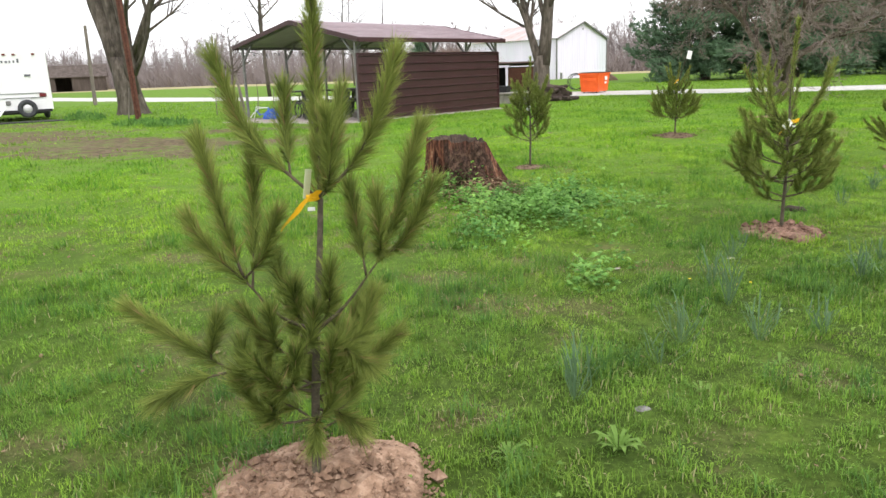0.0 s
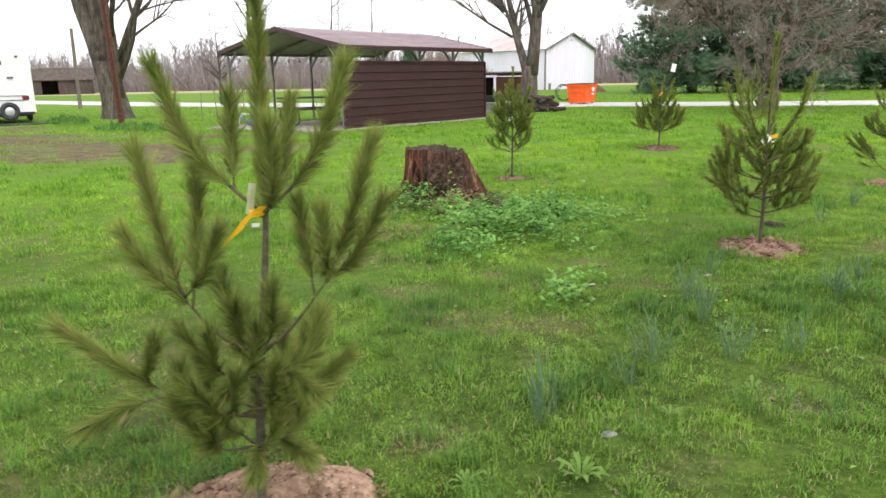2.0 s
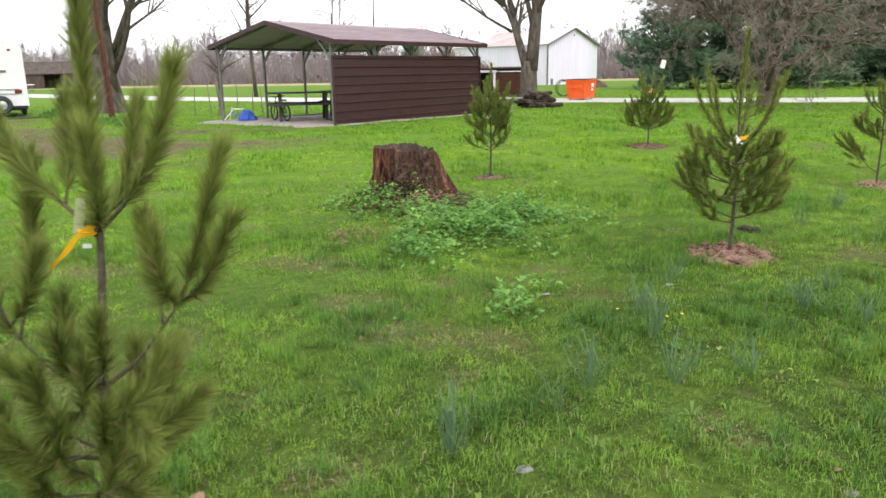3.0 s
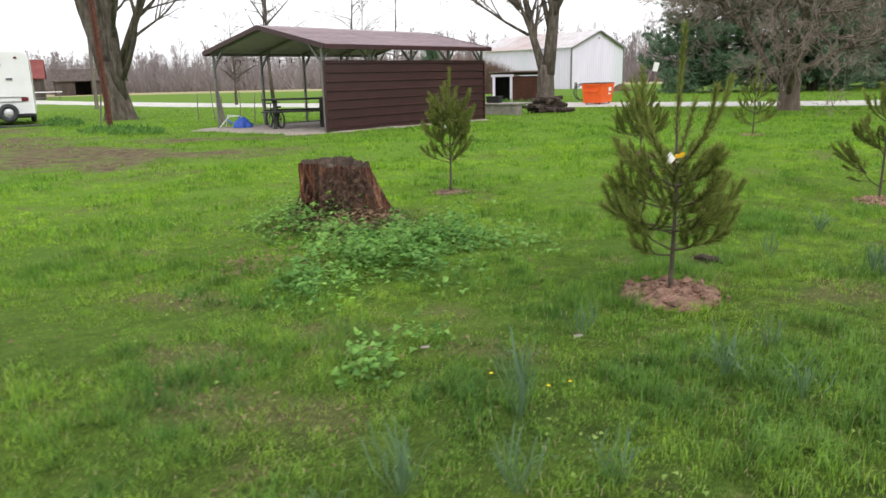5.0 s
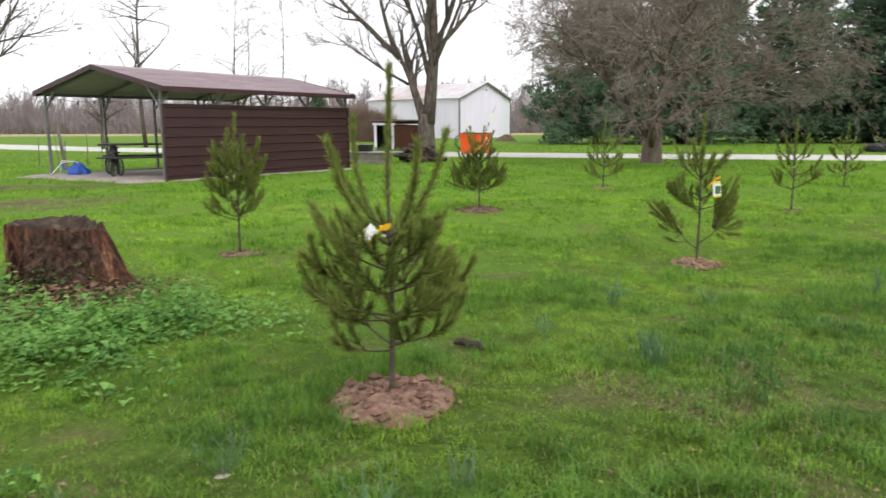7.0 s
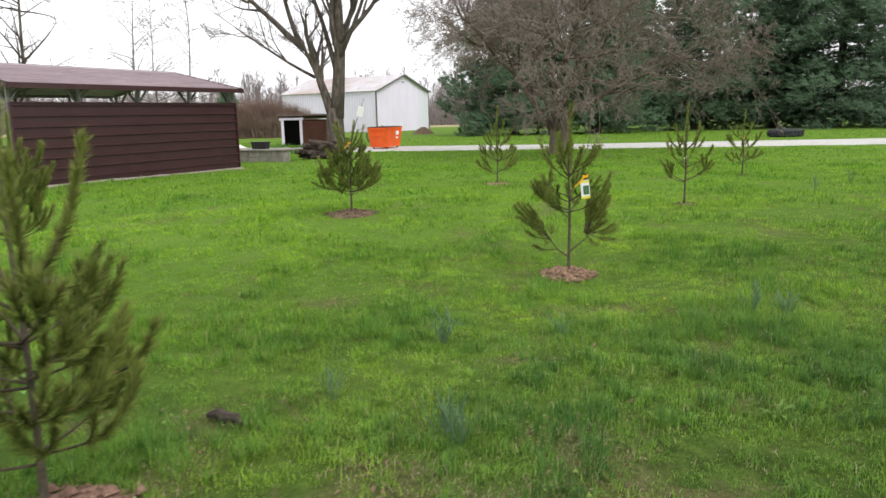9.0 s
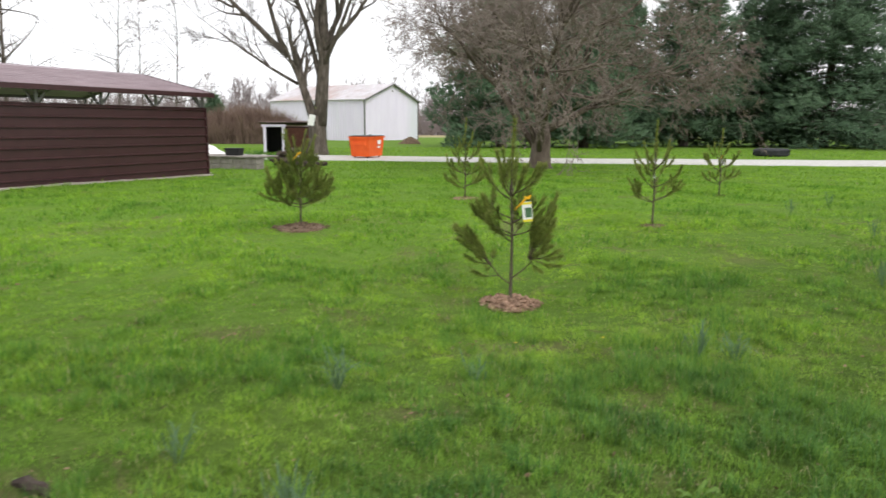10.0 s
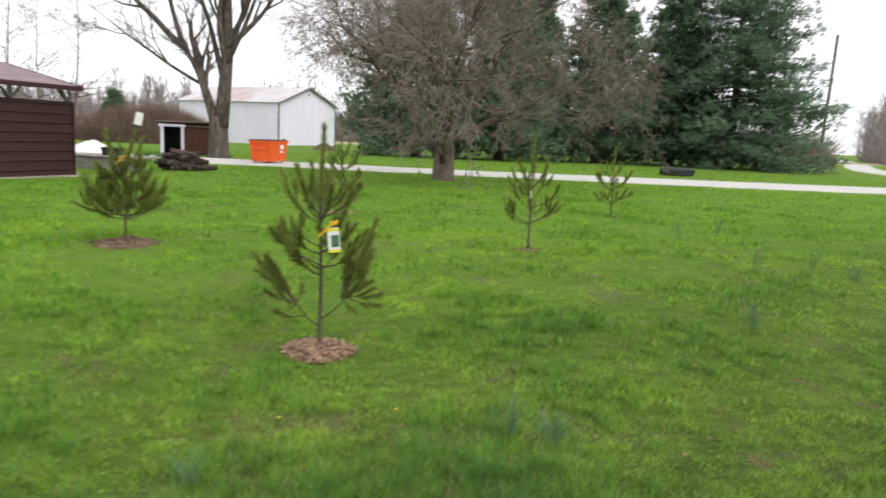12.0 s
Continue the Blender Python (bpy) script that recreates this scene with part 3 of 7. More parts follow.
def picnic_table(u, v, turn):
    x, y = car_place(u, v)
    t = thing("picnic_table", x, y, "dark weathered plank picnic table with attached benches", "table", "tables under the carport", ground_z(x, y) + 0.04, CARPORT_TURN + turn)
    for i in range(5):
        g = Geo()
        g.box(-0.92, -0.36 + i * 0.146, 0.715, 0.92, -0.36 + i * 0.146 + 0.135, 0.755, b=0.006)
        part("top_plank", g, TABLE_DARK, t)
    for s in (-1, 1):
        for k in range(2):
            g = Geo()
            a = s * 0.62 + (k - 0.5) * 0.145
            g.box(-0.92, a - 0.066, 0.42, 0.92, a + 0.066, 0.458, b=0.006)
            part("bench_plank", g, TABLE_DARK, t)
        g = Geo()
        g.bar((s * 0.62, -0.72, 0.40), (s * 0.62, 0.72, 0.40), 0.04, 0.09)
        part("cross_beam", g, TABLE_DARK, t)
        g = Geo()
        g.bar((s * 0.645, -0.34, 0.695), (s * 0.645, 0.34, 0.695), 0.04, 0.08)
        part("top_batten", g, TABLE_DARK, t)
        for k in (-1, 1):
            g = Geo()
            g.bar((s * 0.60, k * 0.62, 0.0), (s * 0.60, k * 0.22, 0.70), 0.09, 0.045)
            part("leg", g, TABLE_DARK, t)


picnic_table(1.1, 2.3, -40)
picnic_table(3.3, 2.5, -36)


def tarp_heap(u, v):
    x, y = car_place(u, v)
    g = Geo()
    n, m = 18, 8
    for j in range(m):
        for i in range(n):
            w, r = 2 * math.pi * i / n, (1 - j / (m - 1))
            rr = 0.25 * math.sin(r * math.pi / 2) * (1 + 0.35 * noise.noise((math.cos(w) * 2, math.sin(w) * 2, j * 0.4)))
            h = 0.27 * (1 - r ** 1.6) * (1 + 0.5 * noise.noise((math.cos(w) * 3, math.sin(w) * 3, 4 + j)))
            g.v.append(Vector((rr * math.cos(w), 0.75 * rr * math.sin(w), h)))
    for j in range(m - 1):
        for i in range(n):
            g.f.append((j * n + i, j * n + (i + 1) % n, (j + 1) * n + (i + 1) % n, (j + 1) * n + i))
    ob = part("tarp_heap", g, BLUE)
    ob.matrix_world = pose(x, y, ground_z(x, y) + 0.035, 0, 0, 40)
    tagged(ob, "crumpled blue tarpaulin heap on the gravel pad", "tarp")


tarp_heap(0.35, 3.75)


def folding_chair(u, v, turn):
    x, y = car_place(u, v)
    c = thing("folding_chair", x, y, "collapsed pale tube folding chair lying by the tarpaulin", "chair", z=ground_z(x, y) + 0.04, turn=turn)
    for k, line in enumerate((((-0.35, -0.15, 0.02), (-0.1, -0.1, 0.30), (0.2, -0.1, 0.32), (0.32, -0.12, 0.02)), ((-0.3, 0.2, 0.02), (-0.2, 0.1, 0.34), (0.15, 0.12, 0.30), (0.35, 0.2, 0.02)))):
        g = Geo()
        g.tube(line, 0.012, 6)
        part("tube_frame", g, LIGHT_PRINT, c)
    g = Geo()
    for i in range(7):
        a = i / 6
        g.v += [Vector((-0.18 + 0.36 * a, -0.1, 0.25 - 0.14 * math.sin(a * 3.14) + 0.03 * math.sin(i * 2.4))), Vector((-0.2 + 0.36 * a, 0.12, 0.25 - 0.12 * math.sin(a * 3.14) + 0.02 * math.cos(i * 2.1)))]
        g.v += [q - Vector((0, 0, 0.008)) for q in g.v[-2:]]
    for i in range(6):
        a, b = 4 * i, 4 * i + 4
        g.f += [(a, a + 1, b + 1, b), (a + 2, b + 2, b + 3, a + 3), (a, b, b + 2, a + 2), (a + 1, a + 3, b + 3, b + 1)]
    part("seat_cloth", g, BLUE, c, "blue cloth seat")


folding_chair(0.3, 4.1, 10)


def ring(g, centre, radius, tube_r, axis, n=24, sides=6):
    a = Vector(axis).normalized()
    b = a.orthogonal().normalized()
    c = a.cross(b)
    s = len(g.v)
    for i in range(n):
        w = 2 * math.pi * i / n
        out = b * math.cos(w) + c * math.sin(w)
        for k in range(sides):
            q = 2 * math.pi * k / sides
            g.v.append(Vector(centre) + out * (radius + tube_r * math.cos(q)) + a * (tube_r * math.sin(q)))
    for i in range(n):
        for k in range(sides):
            g.f.append((s + i * sides + k, s + i * sides + (k + 1) % sides, s + ((i + 1) % n) * sides + (k + 1) % sides, s + ((i + 1) % n) * sides + k))


def childs_bicycle(u, v, turn, paint, label):
    x, y = car_place(u, v)
    b = thing("bicycle", x, y, label, "bicycle", "bicycles by the tables", ground_z(x, y) + 0.04, CARPORT_TURN + turn)
    R = 0.20
    for s in (-1, 1):
        g = Geo()
        ring(g, (s * 0.38, 0, R + 0.02), R, 0.022, (0, 1, 0))
        w = part("wheel", g, RUBBER, b)
        sp = Geo()
        for k in range(8):
            q = math.pi * k / 8
            d = Vector((math.cos(q), 0, math.sin(q))) * R
            o = Vector((s * 0.38, 0, R + 0.02))
            sp.tube((o - d, o + d), 0.003, 3)
        part("spokes", sp, GALV, w)
    g = Geo()
    p = {k: Vector(q) for k, q in dict(back=(-0.38, 0, 0.22), crank=(-0.06, 0, 0.24), seat=(-0.17, 0, 0.50), head=(0.26, 0, 0.50), front=(0.38, 0, 0.22)).items()}
    for i, j in (("back", "crank"), ("back", "seat"), ("crank", "seat"), ("crank", "head"), ("seat", "head"), ("head", "front")):
        g.tube((p[i], p[j]), 0.014, 6)
    part("frame", g, paint, b)
    g = Geo()
    g.box(-0.30, -0.06, 0.53, -0.08, 0.06, 0.57, b=0.015)
    part("saddle", g, BLACK, b)
    g = Geo()
    g.tube(((0.26, 0, 0.5), (0.24, 0, 0.62)), 0.012, 6)
    g.tube(((0.16, -0.22, 0.66), (0.24, -0.1, 0.63), (0.24, 0.1, 0.63), (0.16, 0.22, 0.66)), 0.012, 6)
    part("handlebar", g, BLACK, b)


childs_bicycle(1.9, 1.2, 20, TAG_YELLOW, "small yellow child's bicycle parked under the carport")
childs_bicycle(0.55, 2.6, 75, BLACK, "small dark child's bicycle leaning by the picnic table")


def string_lights():
    x, y = car_place(0, 0)
    c = thing("string_lights", x, y, "string of small dark bulbs hung along the back eave", "lights", z=CM.translation.z, turn=CARPORT_TURN)
    g, pts = Geo(), []
    for i in range(41):
        t = i / 40
        pts.append(Vector((0.1 + 6.0 * t, 4.35, 1.92 - 0.08 * abs(math.sin(math.pi * t * 4)))))
    g.tube(pts, 0.006, 4)
    part("wire", g, BLACK, c)
    for i in range(2, 40, 3):
        b = Geo()
        q = pts[i]
        b.tube([q + Vector((0, 0, z)) for z in (0.0, -0.02, -0.035, -0.055, -0.075, -0.08)], [0.008, 0.012, 0.022, 0.028, 0.018, 0.004], 8)
        part("bulb", b, BLACK, c)


string_lights()


# ---- bin, log pile, low wall, bits by the drive ----
def dumpster(x, y, turn):
    d = thing("dumpster", x, y, "bright orange steel waste bin with a dark lid beside the drive", "dumpster", turn=turn)
    W, D, H = 0.92, 1.74, 0.96
    g = Geo()
    b0, t0, w = 0.86, 1.0, 0.03
    outer = [Vector((sx * W / 2 * k, sy * D / 2 * k, z)) for k, z in ((b0, 0.12), (t0, H)) for sx, sy in ((-1, -1), (1, -1), (1, 1), (-1, 1))]
    inner = [Vector((sx * (W / 2 * k - w), sy * (D / 2 * k - w), z)) for k, z in ((b0, 0.15), (t0, H)) for sx, sy in ((-1, -1), (1, -1), (1, 1), (-1, 1))]
    f = [(3, 2, 1, 0)] + [(i, (i + 1) % 4, 4 + (i + 1) % 4, 4 + i) for i in range(4)]
    f += [(8, 9, 10, 11)] + [(8 + (i + 1) % 4, 8 + i, 12 + i, 12 + (i + 1) % 4) for i in range(4)] + [(4 + i, 4 + (i + 1) % 4, 12 + (i + 1) % 4, 12 + i) for i in range(4)]
    g.add(outer + inner, f)
    body = part("body", g, ORANGE, d)
    g = Geo()
    for a, b in (((-W / 2, -D / 2), (W / 2, -D / 2)), ((W / 2, -D / 2), (W / 2, D / 2)), ((W / 2, D / 2), (-W / 2, D / 2)), ((-W / 2, D / 2), (-W / 2, -D / 2))):
        g.bar((*a, H - 0.03), (*b, H - 0.03), 0.06, 0.06)
    part("rim", g, ORANGE, body)
    for s in (-1, 1):
        g = Geo()
        g.box(-0.30, s * D * 0.47 - 0.06, 0.60, 0.30, s * D * 0.47 + 0.06, 0.74, b=0.01)
        part("fork_pocket", g, ORANGE, body)
        g = Geo()
        g.box(min(0.01 * s, s * W / 2), -D / 2 - 0.02, H + 0.005, max(0.01 * s, s * W / 2), D / 2, H + 0.04, b=0.012)
        part("lid", g, RUBBER, d, "dark plastic lid")
        for k in (-1, 1):
            g = Geo()
            ring(g, (s * 0.30, k * 0.62, 0.06), 0.035, 0.025, (1, 0, 0), 12)
            part("caster", g, BLACK, d)
    k = 0.965
    g = Geo()
    g.box(W / 2 * k + 0.012, 0.10, 0.62, W / 2 * k + 0.018, 0.46, 0.80)
    g.box(W / 2 * k - 0.004, 0.12, 0.46, W / 2 * k + 0.004, 0.42, 0.55)
    part("label", g, LIGHT_PRINT, body, "white printed label")


dumpster(0.44, 36.5, -18)


def log_pile(x, y, turn):
    p = thing("log_pile", x, y, "jumbled heap of dark old firewood beside the drive", "log pile", turn=turn)
    rng = random.Random(4)
    for k in range(44):
        w = rng.gauss(0, 0.34)
        h = 0.50 * max(0.0, 1 - (w / 0.85) ** 2)
        z = 0.06 + h * rng.random()
        r, half = rng.uniform(0.045, 0.085), rng.uniform(0.2, 0.42)
        a = rng.gauss(0.25, 0.5)
        d = Vector((math.cos(a), math.sin(a), rng.gauss(0, 0.12)))
        c = Vector((w, rng.gauss(0, 0.18), z))
        g = Geo()
        g.tube((c - d * half, c + Vector((0, 0, 0.015)), c + d * half), (r, r * 1.05, r * 0.9), rng.choice((5, 6, 7)))
        ob = part("log", g, (DARK_WOOD, LOG_END), p)
        ob.data.polygons[-1].material_index = ob.data.polygons[-2].material_index = 1


log_pile(-1.05, 28.0, 12)


def concrete_wall():
    a, b = Vector((-4.2, 27.4, 0)), Vector((-1.82, 26.5, 0))
    c = thing("low_wall", -3.0, 26.95, "low weathered concrete block wall behind the carport", "wall", turn=math.degrees(math.atan2(b.y - a.y, b.x - a.x)))
    L = (b - a).length
    rng = random.Random(8)
    for row in range(2):
        n = 6
        for i in range(n):
            s = -L / 2 + (i + (0.0 if row == 0 else 0.0)) * L / n
            g = Geo()
            j = rng.uniform(-0.012, 0.012)
            g.box(s + 0.004, -0.2 + j, -0.03 + row * 0.19, s + L / n - 0.004, 0.2 + j, 0.155 + row * 0.19, b=0.012)
            part("block", g, CONCRETE, c)
    g = Geo()
    g.box(-L / 2 - 0.03, -0.24, 0.347, L / 2 + 0.04, 0.9, 0.40, b=0.015)
    part("coping_slab", g, CONCRETE, c)
    t = thing("storage_box", -2.75, 27.1, "black plastic storage box on the low concrete wall", "box", z=c.matrix_world.translation.z + 0.402, turn=-15)
    g = Geo()
    g.add([Vector((sx * 0.24 * k, sy * 0.17 * k, z)) for k, z in ((0.9, 0), (1, 0.2)) for sx, sy in ((-1, -1), (1, -1), (1, 1), (-1, 1))], [(3, 2, 1, 0), (4, 5, 6, 7)] + [(i, (i + 1) % 4, 4 + (i + 1) % 4, 4 + i) for i in range(4)])
    part("body", g, BLACK, t)
    g = Geo()
    g.box(-0.255, -0.185, 0.2, 0.255, 0.185, 0.225, b=0.008)
    part("lid", g, BLACK, t)


concrete_wall()


def shelter(x, y, turn):
    s = thing("shelter", x, y, "small old shelter with white posts, dark opening and brown metal side", "shed", turn=turn)
    for px in (-1.25, -0.3):
        g = Geo()
        g.box(px - 0.07, -0.75, 0, px + 0.07, -0.62, 1.42, b=0.01)
        part("post", g, WHITE, s)
    g = Geo()
    g.box(-0.22, -0.72, 0, 1.2, -0.68, 1.30)
    panel = part("side_panel", g, RUST, s, "brown metal side")
    for i in range(8):
        g = Geo()
        g.box(-0.2 + i * 0.175, -0.735, 0.02, -0.17 + i * 0.175, -0.72, 1.29)
        part("rib", g, RUST, panel)
    # Back and end walls carry the shelter's interior shade in their colour.
    g = Geo()
    g.box(-1.3, 0.7, 0, 1.2, 0.75, 1.35)
    g.box(-1.33, -0.6, 0, -1.29, 0.7, 1.35)
    g.box(1.16, -0.68, 0, 1.2, 0.7, 1.3)
    part("back_wall", g, DARK, s, "boarded back wall with interior shade painted in")
    g = Geo()
    m = pose(0, 0, 1.52, -5, 0, 0)
    g.box(-1.5, -0.95, -0.03, 1.4, 0.95, 0.03, m)
    roof = part("roof", g, SHED_ROOF, s, "faded brown sheet-metal roof")
    for i in range(9):
        g = Geo()
        g.tube((m @ Vector((-1.4 + i * 0.34, -0.95, 0.03)), m @ Vector((-1.4 + i * 0.34, 0.95, 0.03))), 0.025, 5)
        part("rib", g, SHED_ROOF, roof)
    g = Geo()
    g.box(-1.40, -0.78, 1.34, -0.15, -0.70, 1.47, b=0.01)
    part("fascia", g, WHITE, s)


shelter(-4.2, 43.2, 4)


def pole_barn():
    W, L, E, P = 8.8, 12.0, 3.85, 5.4
    b = thing("pole_barn", -3.32, 73.3, "white metal-sided pole barn with a rust-streaked gable roof", "barn", turn=57.8)
    # local x runs along the gable end, local y along the eaves

    def sheet(a, c, height, name, top=None):
        """Vertical ribbed siding from a to c."""
        g = Geo()
        a, c = Vector(a), Vector(c)
        n = int((c - a).length / 0.3)
        nrm = (c - a).normalized().cross(Vector((0, 0, 1)))
        for i in range(n):
            for f, h in ((0, 0), (0.7, 0), (0.8, 0.03), (0.95, 0.03)):
                p = a.lerp(c, (i + f) / n) + nrm * h
                z = top((i + f) / n) if top else height
                g.v += [p.copy(), p + Vector((0, 0, z))]
        p = c
        g.v += [p.copy(), p + Vector((0, 0, top(1.0) if top else height))]
        for i in range(len(g.v) // 2 - 1):
            g.f.append((2 * i, 2 * i + 2, 2 * i + 3, 2 * i + 1))
        return part(name, g, WHITE, b)

    gable = lambda t: E + (P - E) * (1 - abs(2 * t - 1))
    sheet((0, 0, 0), (W, 0, 0), E, "gable_wall", gable)
    sheet((W, L, 0), (0, L, 0), E, "gable_wall", gable)
    sheet((0, L, 0), (0, 0, 0), E, "side_wall")
    sheet((W, 0, 0), (W, L, 0), E, "side_wall")
    for s in (0, 1):
        g = Geo()
        for i in range(17):
            y = -0.25 + (L + 0.5) * i / 16
            for dy, h in ((0, 0.0), (0.22, 0.0), (0.27, 0.035), (0.33, 0.035)):
                if y + dy > L + 0.26:
                    continue
                x0, x1 = (-0.25, W / 2) if s == 0 else (W + 0.25, W / 2)
                drop = (P - E) * 0.25 / (W / 2)
                g.v += [Vector((x0, y + dy, E - drop + 0.04 + h)), Vector((x1, y + dy, P + 0.04 + h))]
        for i in range(len(g.v) // 2 - 1):
            q = (2 * i, 2 * i + 1, 2 * i + 3, 2 * i + 2)
            g.f.append(q if s == 0 else q[::-1])
        part("roof", g, RUST_ROOF, b)
    for x in (-0.02, W + 0.02):
        g = Geo()
        g.box(x - 0.06, -0.08, 0, x + 0.06, 0.03, E)
        part("corner_trim", g, GALV, b, "grey corner trim")
    for s in (0, 1):
        g = Geo()
        a = Vector((-0.25 if s == 0 else W + 0.25, -0.26, E - 0.10))
        g.bar(a, (W / 2, -0.26, P), 0.04, 0.14)
        part("rake_trim", g, GALV, b)
    g = Geo()
    g.box(W * 0.49, -0.06, P - 0.75, W * 0.51, -0.035, P - 0.6)
    part("vent", g, GREY_PRINT, b)
    g = Geo()
    g.box(W * 0.06, -0.075, 0.02, W * 0.10, -0.04, 0.6)
    part("meter_box", g, GALV, b)


pole_barn()


def tractor_tyre(x, y):
    t = thing("tractor_tyre", x, y, "large old black tractor tyre lying on the grass", "tyre")
    g = Geo()
    prof = ((0.48, 0.05), (0.62, 0.0), (0.86, 0.02), (0.93, 0.12), (0.93, 0.33), (0.86, 0.43), (0.62, 0.45), (0.48, 0.40))
    n = 40
    for i in range(n):
        w = 2 * math.pi * i / n
        for r, z in prof:
            g.v.append(Vector((r * math.cos(w), r * math.sin(w), z)))
    m = len(prof)
    for i in range(n):
        for k in range(m):
            a, b = i * m, ((i + 1) % n) * m
            g.f.append((a + k, b + k, b + (k + 1) % m, a + (k + 1) % m))
    part("casing", g, RUBBER, t, smooth_faces=False)
    g = Geo()
    for i in range(26):
        w = 2 * math.pi * i / 26
        for z0, z1, d in ((0.08, 0.24, 0.10), (0.37, 0.21, 0.10)):
            a = Vector((0.95 * math.cos(w), 0.95 * math.sin(w), z0))
            b = Vector((0.95 * math.cos(w + d), 0.95 * math.sin(w + d), z1))
            g.bar(a, b, 0.06, 0.05)
    part("lugs", g, RUBBER, t)
    t.scale = (0.86, 0.86, 0.86)


tractor_tyre(19.95, 40.4)


def wire_hoop(x, y):
    g = Geo()
    for r, o in ((0.42, 0.0), (0.40, 0.05), (0.44, -0.04)):
        ring(g, (o, o * 0.5, r + 0.02), r, 0.018, (0.3 + o, 1, 0.05), 30)
    ob = part("hose_coil", g, RUBBER)
    ob.matrix_world = pose(x, y, ground_z(x, y))
    tagged(ob, "dark coil of hose standing near the bin", "hose")


wire_hoop(-0.6, 42.5)


def soil_heap(x, y, r, h, label, material, seed):
    g = Geo()
    n, m = 20, 7
    for j in range(m):
        for i in range(n):
            w, q = 2 * math.pi * i / n, j / (m - 1)
            rr = r * (1 - q) * (1 + 0.3 * noise.noise((math.cos(w) * 1.5, math.sin(w) * 1.5, seed + j * 0.3)))
            g.v.append(Vector((rr * math.cos(w), 0.7 * rr * math.sin(w), -0.05 + (h + 0.05) * math.sin(q * 1.5) * (1 + 0.3 * noise.noise((math.cos(w) * 3, math.sin(w) * 3, seed + j))))))
    for j in range(m - 1):
        for i in range(n):
            g.f.append((j * n + i, j * n + (i + 1) % n, (j + 1) * n + (i + 1) % n, (j + 1) * n + i))
    ob = part("soil_heap", g, material)
    ob.matrix_world = pose(x, y, ground_z(x, y))
    tagged(ob, label, "heap")


soil_heap(1.35, 62.0, 1.0, 0.5, "small reddish soil heap in front of the white barn", MULCH_DARK, 1.0)
soil_heap(-8.0, 40.5, 1.3, 0.55, "pale tarpaulin-covered heap beyond the carport", LIGHT_PRINT, 5.0)


